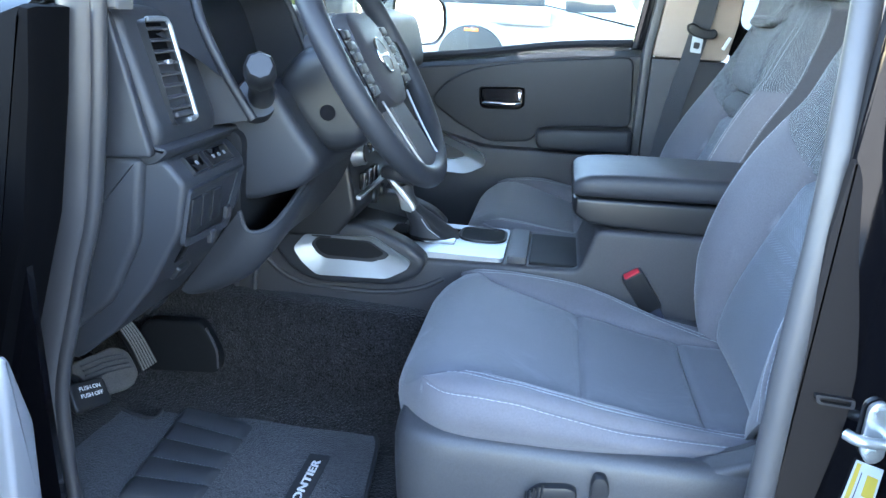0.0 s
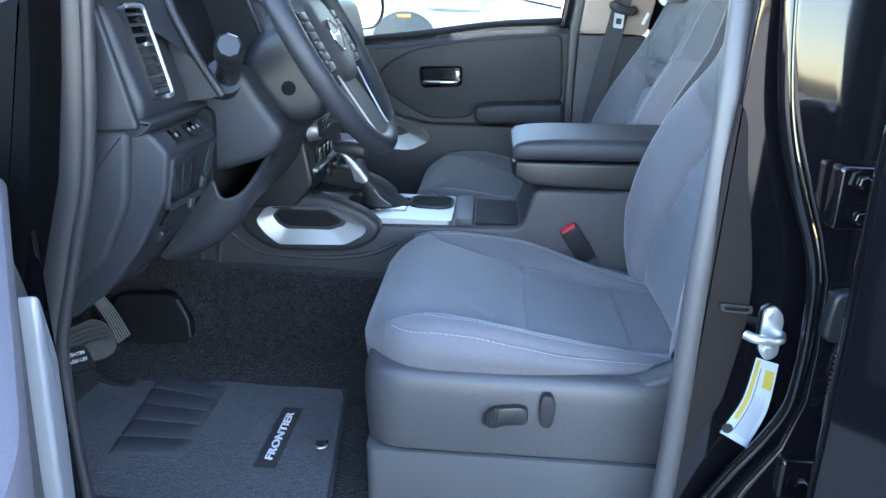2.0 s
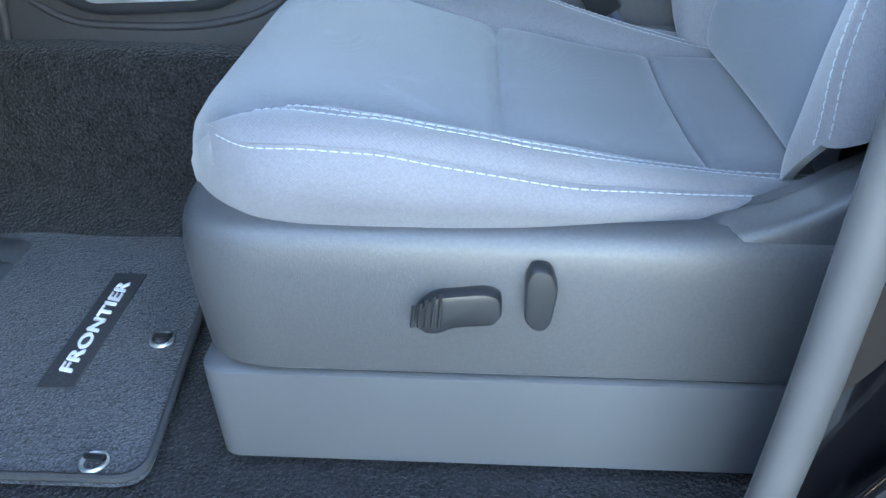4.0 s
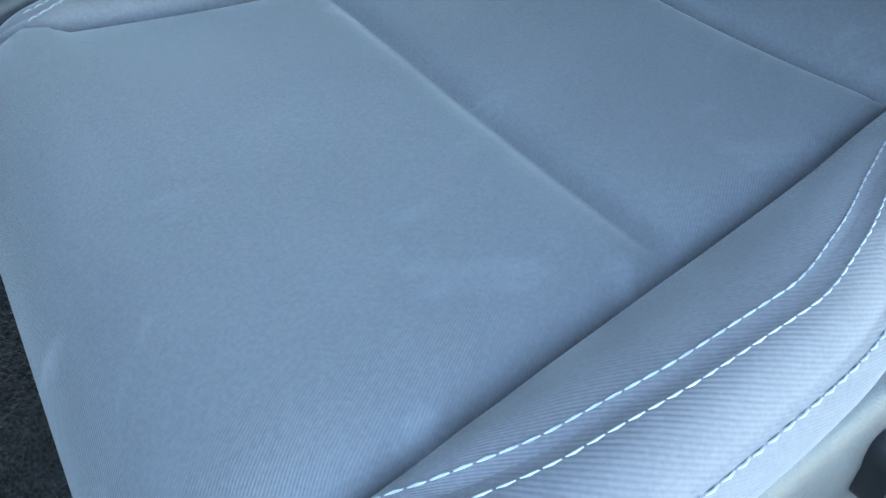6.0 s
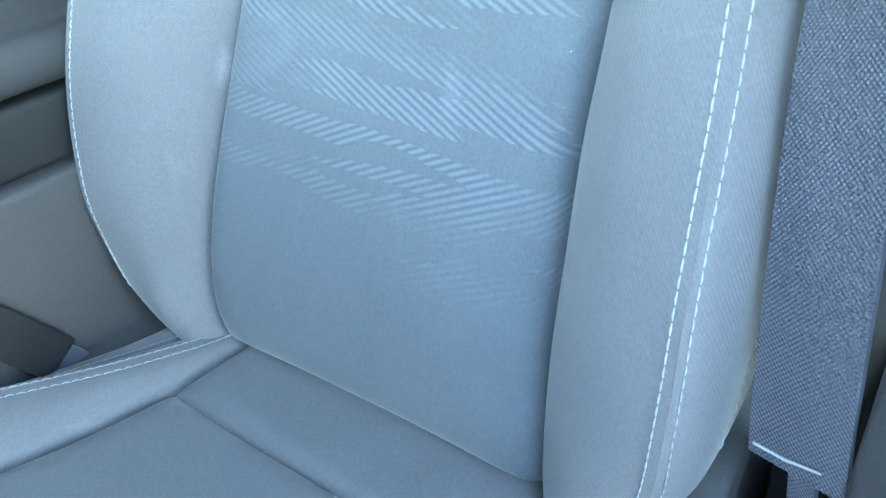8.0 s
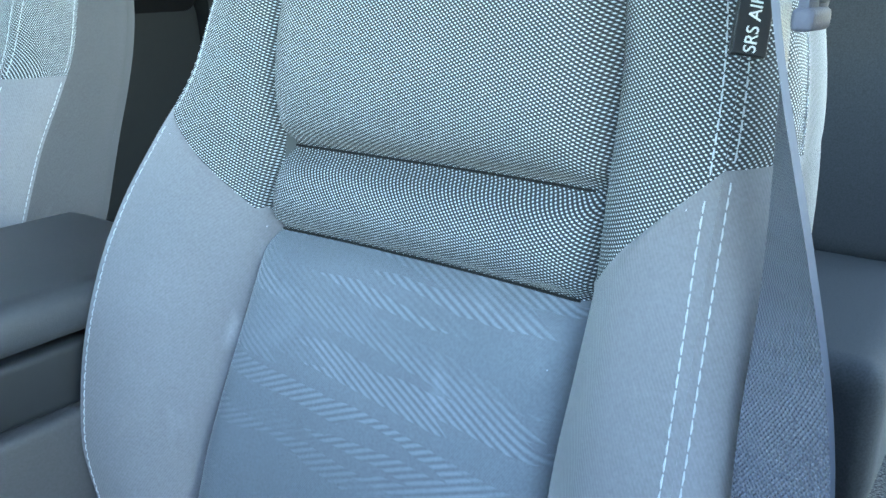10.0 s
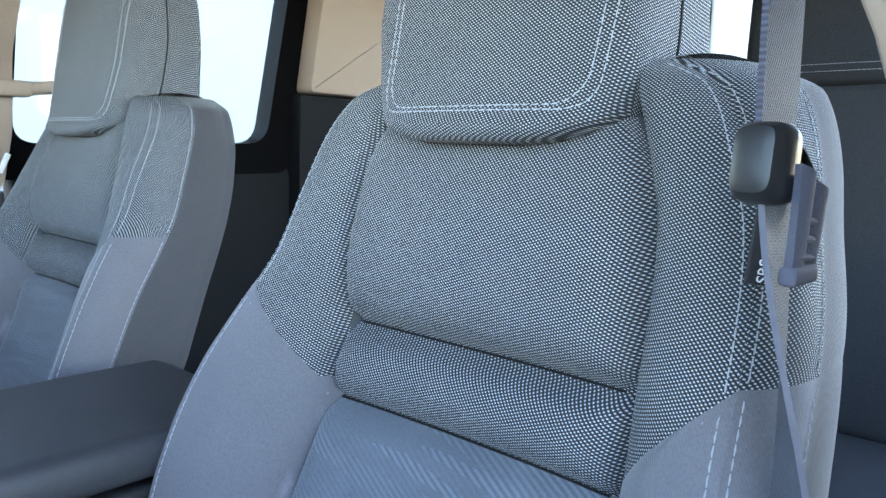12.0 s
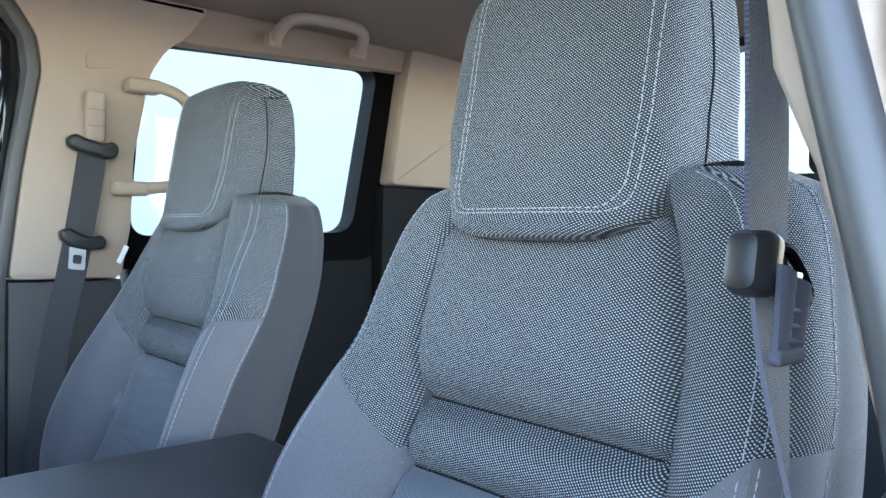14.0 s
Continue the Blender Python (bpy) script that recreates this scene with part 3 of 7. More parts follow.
def build_seat(name, side, label, powered):
    """side -1: driver, outboard towards -y; 1: passenger. Local v is towards the middle of the cab."""
    yc = -SEAT_Y if side < 0 else SEAT_Y + 0.062
    seat = thing(name, label, "car seat", "front seats", at=(0.45, yc, 0.60))
    base = Matrix.Translation(seat.location).inverted()

    lean = 0.024 if side > 0 else 0.0

    def W(v, x, z):
        if x > 0.62:
            x += lean * min(1.0, max(0.0, (z - 0.84) / 0.22))
        return Vector((x, yc - side * v, z))

    def weave_uv(panels):
        """Flat lay of the mesh cloth: across the seat and round the given panels of its side, and up."""
        def lay(co):
            z = min(max(co.z, BZ[0]), BZ[-1])
            h = abs(co.y - yc)
            u = h
            if panels:
                g = -1 if (co.y - yc) * side > 0 else 1
                (we, xe), (wr, xr) = back(z, B_EDGE, g), back(z, B_RIDGE, g)
                arc = math.hypot(wr - we, xr - xe)
                if panels == 1:
                    u = we + (h - we) * arc / max(wr - we, 0.02)
                else:
                    ws, xs = back(z, B_SEAM, g)
                    u = we + arc + (co.x - xr) * math.hypot(ws - wr, xs - xr) / max(xs - xr, 0.02)
            return math.copysign(u, co.y - yc), co.z * 1.02 + 0.6 * max(0.0, co.x - 0.84)
        return lay

    def add(nm, bm, material, lab="", parent=None):
        if isinstance(bm, bmesh.types.BMesh) and side > 0:
            bmesh.ops.reverse_faces(bm, faces=bm.faces)
        ob = part(nm, bm, material, parent or seat, lab)
        if parent is None:
            ob.matrix_parent_inverse = base
        return ob

    # --- cushion insert: front, middle and rear panels
    def ins(x, q, puff, t_long):
        vc, zc = cush(x, C_CREASE, q)
        zm = spl(x, CX, C_MID)
        v = vc * q
        z = zm + (zc - zm) * abs(q) ** 2.6
        s = (q + 1) / 2
        g = soft(s, 0.045) * soft(t_long, 0.05)
        groove = math.exp(-((min(t_long, 1 - t_long) * 0.16) / 0.0032) ** 2) * soft(s, 0.03)
        return v, x, z - 0.009 * (1 - soft(s, 0.014)) + puff * g - 0.005 * groove

    nose = ((0.30, 0.893), (0.275, 0.8945), (0.25, 0.889), (0.228, 0.874), (0.212, 0.852), (0.205, 0.825), (0.207, 0.795), (0.22, 0.765))

    def front_at(q, t):
        s = (q + 1) / 2
        if t < 0.45:
            x = 0.465 - (0.465 - 0.30) * (t / 0.45)
            return ins(x, q, 0.006, t * 2.2 * 0.5)
        k = (t - 0.45) / 0.55 * (len(nose) - 1)
        i = min(int(k), len(nose) - 2)
        f = k - i
        x = nose[i][0] * (1 - f) + nose[i + 1][0] * f
        z = nose[i][1] * (1 - f) + nose[i + 1][1] * f
        w = spl(t, (0.45, 0.55, 0.64, 0.75, 1), (cush(0.30, C_CREASE, q)[0], 0.210, 0.212, 0.206, 0.185))
        a = abs(q)
        bend = max(0.0, a - 0.55) / 0.45
        x += (0.022 + 0.012 * min(1, max(0, t - 0.62) / 0.2)) * bend ** 2.4 * min(1, (t - 0.45) / 0.18)
        return (w * q, x, z + 0.006 * soft(s, 0.045) - 0.006 * (1 - soft(s, 0.035)) * max(0, 1 - (t - 0.45) / 0.2) + 0.004 * a ** 2.6 * max(0, 1 - (t - 0.45) / 0.2))

    def front_panel(s, t):
        return W(*front_at(2 * s - 1, t))

    def mid_panel(x0, x1, puff):
        return lambda s, t: W(*ins(x1 + (x0 - x1) * t, 2 * s - 1, puff, t))

    add("cushion_front_panel", grid(front_panel, 48, 44, tuck=(0.006, 0, -0.015)), CLOTH, "dark grey cloth cushion front")
    add("cushion_middle_panel", grid(mid_panel(0.465, 0.636, 0.006), 44, 24, tuck=(0, 0, -0.015)), CLOTH)
    add("cushion_rear_panel", grid(mid_panel(0.636, 0.742, 0.007), 40, 16, tuck=(0, 0, -0.015)), CLOTH)

    # --- cushion bolsters on both sides
    def between(A, B, puff, g, x0=lambda s: 0.252, x1=0.74, inset=(0.009, 0.0022)):
        def fn(s, t):
            x = x1 + (x0(s) - x1) * t
            va, za = cush(x, A, g)
            vb, zb = cush(x, B, g)
            n = Vector((-(zb - za), vb - va))
            if n.length > 1e-6:
                n.normalize()
            if n.y < 0 and abs(n.y) > abs(n.x):
                n = -n
            if n.x < 0 and abs(n.x) > abs(n.y):
                n = -n
            wid = max(math.hypot(vb - va, zb - za), 1e-4)
            k = min(1.0, wid / 0.03)
            d = puff * k * soft(s, 0.25)
            sink = k * (inset[0] * math.exp(-(s * wid / 0.0035) ** 1.5) + inset[1] * math.exp(-((1 - s) * wid / 0.0035) ** 1.5))
            return va + (vb - va) * s + n.x * (d - sink * 0.5), x, za + (zb - za) * s + n.y * d - sink * 0.85
        return fn

    def width(A, B, x, g):
        (va, za), (vb, zb) = cush(x, A, g), cush(x, B, g)
        return max(math.hypot(vb - va, zb - za), 0.006)
    rows = []
    for g in (-1, 1):
        top_f = between(C_CREASE, C_RIDGE, 0.005, g)
        face_f = between(C_RIDGE, C_SEAM, 0.005, g, inset=(0.0022, 0.003))
        skirt_f = between(C_SEAM, C_FOOT, 0.009, g, x0=lambda s: 0.252 + 0.024 * s, inset=(0.003, 0.0))
        def sided(fn, g=g):
            return lambda s, t: W(g * fn(s, t)[0], *fn(s, t)[1:])
        def skirt_round(s, t, skirt_f=skirt_f):
            """The skirt runs forward, rounds the front corner and ends on the front panel."""
            if t < 0.8:
                return skirt_f(s, t / 0.8)
            t = (t - 0.8) / 0.2
            p0 = Vector(skirt_f(s, 1.0))
            way = (p0 - Vector(skirt_f(s, 0.97))).normalized()
            v1, x1, z1 = front_at(0.985 - 0.22 * s * s, 0.57 + 0.29 * s)
            p1 = Vector((v1, x1 - 0.0012, z1))
            c = p0 + way * (0.45 * (p1 - p0).length)
            p = p0 * (1 - t) ** 2 + c * (2 * t * (1 - t)) + p1 * t * t
            return p.x, p.y, p.z
        for nm, fn in (("cushion_bolster_top", top_f), ("cushion_bolster_side", face_f), ("cushion_skirt", skirt_round)):
            bm = grid(sided(fn), 14, 72, tuck=(0.004, side * g * 0.004, -0.012))
            if g > 0:
                bmesh.ops.reverse_faces(bm, faces=bm.faces)
            add(nm, bm, CLOTH_BOLSTER)
        up = Vector((0, 0, 1))
        out = Vector((0, -side * g, 0))
        for fn, A, B, far, nn, xa, xb in ((top_f, C_CREASE, C_RIDGE, True, up * 0.9 + out * 0.3, 0.72, 0.288), (face_f, C_RIDGE, C_SEAM, False, up * 0.8 + out * 0.6, 0.72, 0.284),
                                          (skirt_f, C_SEAM, C_FOOT, False, up * 0.4 + out, 0.70, 0.256)):
            pts = []
            for k in range(61):
                xx = xa + (xb - xa) * k / 60
                q = 0.0052 / width(A, B, xx, g)
                s = max(0.3, 1 - q) if far else min(0.5, q)
                pts.append(sided(fn)(s, (0.74 - xx) / (0.74 - 0.252 - (0.024 * s if fn is skirt_f else 0.0))))
            rows.append((pts, [nn.normalized()] * len(pts)))
    st = stitch_part("cushion_stitching", rows, seat, "white double topstitching")
    st.matrix_parent_inverse = base

    def block(z, v, x0):
        return [W(a, x, z) for x, a in rounded([(x0, v), (x0, -v), (0.34, -v), (0.34, v)], 0.02, 5)]
    add("cushion_core", loft([block(0.79, 0.222, 0.250), block(0.855, 0.220, 0.250), block(0.868, 0.212, 0.256), block(0.876, 0.200, 0.268)]), CUSHION_BASE)

    # --- backrest
    def back_ins(z, q, puff, tl, rnd=0.09, high=0.18):
        w, xe = back(z, B_EDGE, q)
        xm = spl(z, BZ, B_MID)
        s = (q + 1) / 2
        x = xm + (xe - xm) * abs(q) ** 2.6
        dip = 0.013 * math.exp(-(min(tl, 1 - tl) * high / 0.008) ** 2)
        return w * q, x + 0.012 * (1 - soft(s, 0.02)) + dip - puff * soft(s, 0.06) * soft(tl, rnd), z

    def back_panel(z0, z1, puff, rnd=0.05):
        def fn(s, t):
            q = 2 * s - 1
            return W(*back_ins(z0 + (z1 - z0) * t, q, puff, t, rnd, z1 - z0))
        return fn
    add("backrest_lower_panel", grid(back_panel(0.826, 1.130, 0.008), 44, 44, tuck=(0.018, 0, 0)), CLOTH_PATTERN, "dark grey cloth with ribbed pattern")
    add("lumbar_band", grid(back_panel(1.130, 1.195, 0.022, 0.30), 44, 22, tuck=(0.018, 0, 0), flat_uv=weave_uv(0)), MESH_CLOTH, "coarse two-tone mesh cloth")

    def top_panel(s, t):
        z = 1.195 + (1.386 - 1.195) * t
        q = 2 * s - 1
        v, x, z = back_ins(z, q, 0.023 * (1 - 0.7 * max(0.0, t - 0.45) / 0.55), t * 0.93, 0.10)
        x += 0.010 * max(0.0, (t - 0.6) / 0.4) ** 1.6 * (1 - abs(q) ** 3)
        if t > 0.72:
            k = (t - 0.72) / 0.28
            v *= 1 - 0.10 * k * k
            z -= 0.006 * k * k * (1 - abs(q))
        return W(v, x, z)
    add("backrest_upper_panel", grid(top_panel, 44, 36, tuck=(0.018, 0, 0), flat_uv=weave_uv(0)), MESH_CLOTH, "coarse two-tone mesh cloth")

    def bolster(A, B, z_at, puff, g, inset=(0.010, 0.0022)):
        def fn(s, t):
            z = z_at(s, t)
            va, xa = back(z, A, g)
            vb, xb = back(z, B, g)
            wid = max(math.hypot(vb - va, xb - xa), 1e-4)
            n = Vector((xb - xa, -(vb - va)))
            n = n.normalized() if n.length > 1e-6 else n
            if n.y > 0 and abs(n.y) >= abs(n.x):
                n = -n
            if n.x < 0 and abs(n.x) > abs(n.y):
                n = -n
            k = min(1.0, wid / 0.05)
            d = puff * k * soft(s, 0.25) * soft(0.08 + 0.84 * t, 0.06)
            sink = inset[0] * math.exp(-(s * wid / 0.005) ** 1.5) + inset[1] * math.exp(-((1 - s) * wid / 0.0035) ** 1.5)
            return va + (vb - va) * s + n.x * d, xa + (xb - xa) * s + n.y * d + sink, z
        return fn
    def split(s):
        return 1.138 + 0.086 * s
    def foot(s, g):
        """Lower edge of the bolster: it drops beside the cushion and rises outwards."""
        return 0.826 + 0.062 * max(0.0, (s - 0.35) / 0.65) ** 1.5
    rows = []
    for g in (-1, 1):
        lower = bolster(B_EDGE, B_RIDGE, lambda s, t: foot(s, g) + (split(s) - foot(s, g)) * t, 0.016, g)
        upper = bolster(B_EDGE, B_RIDGE, lambda s, t: split(s) + (1.407 - split(s)) * t, 0.012, g)
        side_lo = bolster(B_RIDGE, B_SEAM, lambda s, t: 0.888 + 0.030 * s * s + (1.224 - 0.888 - 0.030 * s * s) * t, 0.008, g, (0.002, 0.0))
        side_hi = bolster(B_RIDGE, B_SEAM, lambda s, t: 1.224 + (1.407 - 1.224) * t, 0.008, g, (0.002, 0.0))
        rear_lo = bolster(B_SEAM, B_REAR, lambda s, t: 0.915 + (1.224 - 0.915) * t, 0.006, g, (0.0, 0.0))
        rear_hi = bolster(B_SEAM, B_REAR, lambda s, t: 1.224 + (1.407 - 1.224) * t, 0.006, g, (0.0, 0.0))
        def sided(fn, g=g):
            return lambda s, t: W(g * fn(s, t)[0], *fn(s, t)[1:])
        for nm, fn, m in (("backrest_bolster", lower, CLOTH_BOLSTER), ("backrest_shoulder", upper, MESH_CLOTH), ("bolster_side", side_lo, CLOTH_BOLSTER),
                          ("shoulder_side", side_hi, MESH_CLOTH), ("backrest_side", rear_lo, CLOTH_FLANK_SHADED), ("backrest_side", rear_hi, CLOTH_FLANK_SHADED)):
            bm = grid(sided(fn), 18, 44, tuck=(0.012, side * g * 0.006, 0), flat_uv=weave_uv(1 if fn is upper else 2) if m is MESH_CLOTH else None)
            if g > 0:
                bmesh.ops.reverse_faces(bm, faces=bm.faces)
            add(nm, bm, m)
        out = Vector((0, -side * g, 0))
        fwd = Vector((-1, 0, 0))
        for A, B, parts_, dist, far, nn in ((B_EDGE, B_RIDGE, (lower, upper), 0.0058, True, fwd), (B_RIDGE, B_SEAM, (side_lo, side_hi), 0.0058, False, fwd * 0.8 + out * 0.5),
                                            (B_RIDGE, B_SEAM, (side_lo, side_hi), 0.004, True, out)):
            for fn in parts_:
                pts = []
                for k in range(45):
                    t = 0.015 + 0.97 * k / 44
                    s = 0.9
                    for _ in range(3):
                        z = fn(s, t)[2]
                        (va, xa), (vb, xb) = back(z, A, g), back(z, B, g)
                        q = dist / max(math.hypot(vb - va, xb - xa), 0.012)
                        s = 1 - q if far else q
                    pts.append(sided(fn)(s, t))
                rows.append((pts, [nn.normalized()] * len(pts)))
    # Black cords laid in the two sewn grooves as their shade.
    for zz in (1.130, 1.195):
        line = [W(*back_ins(zz, -0.93 + 1.86 * k / 40, 0.0, 0.0)) + Vector((-0.0015, 0, 0)) for k in range(41)]
        add("groove_shade_line", tube(line, 0.0010, 6), TRIM_BLACK, "sewn groove with its shade as a black line")
    st = stitch_part("backrest_stitching", rows, seat, "white double topstitching")
    st.matrix_parent_inverse = base

    # --- top roll and rear shell
    def crown(s, t):
        wr, xr = B_RIDGE[0][-1]
        ws, xs = B_REAR[0][-1]
        q = 2 * s - 1
        x = xr + (xs - xr) * t
        w = wr + (ws - wr) * t
        hump = 0.018 * math.sin(math.pi * t) ** 0.7
        mid = 1 - abs(q) ** 3
        dip = 0.027 * (1 - t) * (1 - abs(q) ** 2)
        return W(w * q, x - 0.016 * (1 - t) * (1 - q * q), 1.406 + hump * (0.4 + 0.6 * mid) - dip)
    add("backrest_top", grid(crown, 32, 10, flat_uv=lambda co: (co.y - yc, co.x + co.z)), MESH_CLOTH)
    def shell(s, t):
        z = 0.72 + (1.386 - 0.72) * t
        w, x = back(max(z, 0.84), B_REAR, -1)
        q = 2 * s - 1
        return W(w * q, x + 0.03 * (1 - q ** 4) * (1 - t ** 6), z)
    add("backrest_rear_shell", grid(shell, 24, 24), VINYL, "black vinyl seat back")

    # --- headrest: front cover, shaped body, posts
    def hr(a, k):
        """Point of the headrest: a round it from the middle of the front, k from foot to top."""
        z = 1.352 + 0.243 * k if k > 0.1 else 1.3763 - (0.1 - k) * 0.150
        kn = (-0.088, -0.076, -0.045, 0, 0.06, 0.2, 0.5, 0.8, 0.94, 1)
        wid = spl(k, kn, (0.048, 0.064, 0.084, 0.101, 0.113, 0.125, 0.130, 0.125, 0.112, 0.088))
        fr = spl(k, kn, (0.822, 0.806, 0.798, 0.797, 0.803, 0.813, 0.828, 0.840, 0.850, 0.872))
        bk = spl(k, kn, (0.925, 0.935, 0.945, 0.952, 0.960, 0.968, 0.974, 0.972, 0.962, 0.938))
        c, s = math.cos(a), math.sin(a)
        e = 0.33
        x = (fr + bk) / 2 - (bk - fr) / 2 * math.copysign(abs(c) ** e, c)
        v = wid * math.copysign(abs(s) ** e, s)
        x += 0.012 * (v / 0.12) ** 2 * (1 if c > 0 else 0)
        return v - side * 0.018 * min(1.0, max(0.0, k / 0.4)), x, z
    rings = [[W(*hr(2 * math.pi * j / 64, k)) for j in range(64)] for k in (-0.088, -0.084, -0.074, -0.056, -0.034, -0.012, 0.01, 0.035, 0.06, 0.12, 0.2, 0.3, 0.4, 0.5, 0.6, 0.7, 0.8, 0.87, 0.92, 0.96, 0.985, 1.0)]
    bm = loft(rings)
    lay = bm.loops.layers.uv.new("UVMap")
    for f in bm.faces:
        for lp in f.loops:
            co = lp.vert.co
            lp[lay].uv = ((co.y - yc) + max(0.0, co.x - 0.845) * math.copysign(0.95, co.y - yc), co.z - 0.6 * max(0.0, co.x - 0.90))
    hd = part("headrest", bm, MESH_CLOTH, seat, "tall headrest in two-tone mesh cloth")
    hd.matrix_parent_inverse = base
    rows = []
    for v0, k0 in ((0.092, 0.092), (0.099, 0.070)):
        path = []
        for k in range(31):
            kk = 0.985 - (0.985 - k0 - 0.10) * k / 30
            path.append((v0, kk))
        for k in range(1, 9):
            a = math.pi / 2 * k / 8
            path.append((v0 - 0.024 * (1 - math.cos(a)), k0 + 0.10 - 0.10 * math.sin(a)))
        for k in range(1, 20):
            path.append(((v0 - 0.024) * (1 - k / 10.0), k0))
        path += [(-v, k) for v, k in reversed(path[:39])]
        pts, nor = [], []
        for v, k in path:
            best = min((hr(math.copysign(a / 220 * math.pi, v), k) for a in range(0, 111)), key=lambda p: abs(p[0] - v))
            pts.append(W(v, best[1], best[2]))
            nor.append(Vector((-1, 0.15 * (-side) * v / 0.1, -0.5 if k < 0.12 else 0.0)).normalized())
        rows.append((pts, nor))
    st = stitch_part("headrest_stitching", rows, hd, "white double topstitching")
    for g in (-1, 1):
        path = []
        for k in range(25):
            kk = 0.02 + 0.86 * k / 24
            v, x, z = hr(g * math.acos(0.018), kk)
            path.append(W(v + g * 0.0003, x + 0.010 * math.sin(math.pi * min(1.0, kk)), z))
        for k in range(1, 8):
            v, x, z = hr(g * (math.acos(0.018) + 0.42 * k / 7), 0.88 + 0.05 * math.sin(math.pi / 2 * k / 7))
            path.append(W(v, x + 0.003, z))
        part("side_seam", tube(path, 0.0011, 6), TRIM_BLACK, hd)
    for v in (-0.06, 0.06):
        bm = tube([W(v, 0.90, 1.34), W(v, 0.90, 1.40)], 0.0065, 10)
        p = add("headrest_post", bm, STEEL, "steel post")

    # --- plastic surround under the cushion
    def ring(z, grow, r=0.07):
        o = rounded([(0.236 - grow, 0.254 + grow), (0.236 - grow, -0.254 - grow), (0.80, -0.256 - grow), (0.80, 0.256 + grow)], r, 8)
        return [W(v, x, z) for x, v in o]
    rings = [ring(0.704, -0.01), ring(0.704, 0.008), ring(0.708, 0.012), ring(0.76, 0.016), ring(0.80, 0.017), ring(0.818, 0.015), ring(0.828, 0.011), ring(0.833, 0.004), ring(0.833, -0.008), ring(0.827, -0.030), ring(0.815, -0.045)]
    add("seat_side_shield", loft(rings, caps=False), SHIELD, "grained charcoal plastic surround")
    add("seat_underframe", loft([ring(0.601, 0.006, 0.02), ring(0.688, 0.009, 0.02), ring(0.697, 0.009, 0.02), ring(0.700, 0.004, 0.02)], caps=True), UNDER_PLASTIC, "plain charcoal plastic lower skirt")
    # recliner cover at the foot of the backrest
    lobe = rounded([(0.47, 0.802), (0.54, 0.812), (0.60, 0.826), (0.66, 0.846), (0.70, 0.872), (0.76, 0.905), (0.83, 0.90), (0.865, 0.83), (0.85, 0.74), (0.47, 0.74)], 0.03, 4)
    for nm, v0, v1, grow, lab in (("recliner_cover", 0.222, 0.264, 1.0, "grained plastic hinge cover"), ("recliner_inner_cover", 0.213, 0.221, 0.93, "darker inner hinge cover")):
        y0, y1 = sorted((yc + side * v0, yc + side * v1))
        ob = part(nm, prism([(0.70 + (a - 0.70) * grow, 0.80 + (b - 0.80) * grow) for a, b in lobe], "y", y0, y1, 0.010, 3), SHIELD if grow == 1.0 else PLASTIC, seat, lab)
        ob.matrix_parent_inverse = base
    if not powered:
        tg = part("airbag_tag", moved(box(-0.004, -0.003, -0.017, 0.004, 0.003, 0.017, 0.0008, 1), Matrix.Translation((0.808, yc + 0.205, 1.303)) @ Matrix.Rotation(radians(24), 4, "Y")), WHITE_INK, seat, "small white sewn tag")
        tg.matrix_parent_inverse = base
    if powered:
        y = yc + side * 0.268
        def knob(nm, rings_, lab):
            o = part(nm, loft(rings_), PLASTIC_DARK, seat, lab)
            o.matrix_parent_inverse = base
            return o
        lever = [(x + 0.003, z - 0.004) for x, z in ((0.399, 0.768), (0.400, 0.782), (0.412, 0.794), (0.450, 0.799), (0.460, 0.795), (0.461, 0.778), (0.456, 0.771), (0.426, 0.768), (0.416, 0.762), (0.406, 0.761))]
        def kring(outline, yy, k):
            cx = sum(p[0] for p in outline) / len(outline)
            cz = sum(p[1] for p in outline) / len(outline)
            return [Vector((cx + (p[0] - cx) * k, yy, cz + (p[1] - cz) * k)) for p in outline]
        lo = rounded(lever, 0.006, 3)
        lv = knob("seat_slide_switch", [kring(lo, y, 0.92), kring(lo, y - 0.004, 1.0), kring(lo, y - 0.012, 1.0), kring(lo, y - 0.0148, 0.95), kring(lo, y - 0.0158, 0.8)], "dark plastic lever with grip ridges")
        for k in range(5):
            rb = tube([(0.400 + 0.0048 * k, y - 0.006, 0.763), (0.400 + 0.0048 * k, y - 0.0165, 0.766), (0.4015 + 0.0048 * k, y - 0.0165, 0.784 + 0.0030 * k)], 0.0016, 6)
            part("grip_ridge", rb, PLASTIC_DARK, lv)
        tilt = rounded([(0.480, 0.772), (0.479, 0.806), (0.483, 0.817), (0.496, 0.816), (0.502, 0.800), (0.499, 0.770), (0.494, 0.762), (0.485, 0.764)], 0.005, 3)
        knob("recline_switch", [kring(tilt, y, 0.9), kring(tilt, y - 0.004, 1.0), kring(tilt, y - 0.013, 1.0), kring(tilt, y - 0.0162, 0.92), kring(tilt, y - 0.017, 0.75)], "upright dark plastic switch")
        # airbag tag sewn to the outboard shoulder
        out = Vector((-0.72, -0.62, 0.30)).normalized()
        along = (Vector((0.30, 0.0, 0.95)) - out * out.dot(Vector((0.30, 0.0, 0.95)))).normalized()
        tm = Matrix((along.cross(out), along, out)).transposed().to_4x4()
        tm.translation = Vector((0.8155, -0.5865, 1.298))
        tg = part("airbag_tag", moved(box(-0.0085, -0.024, -0.004, 0.0085, 0.024, 0.0005, 0.0004, 1), tm), VINYL, seat, "small black sewn tag")
        tg.matrix_parent_inverse = base
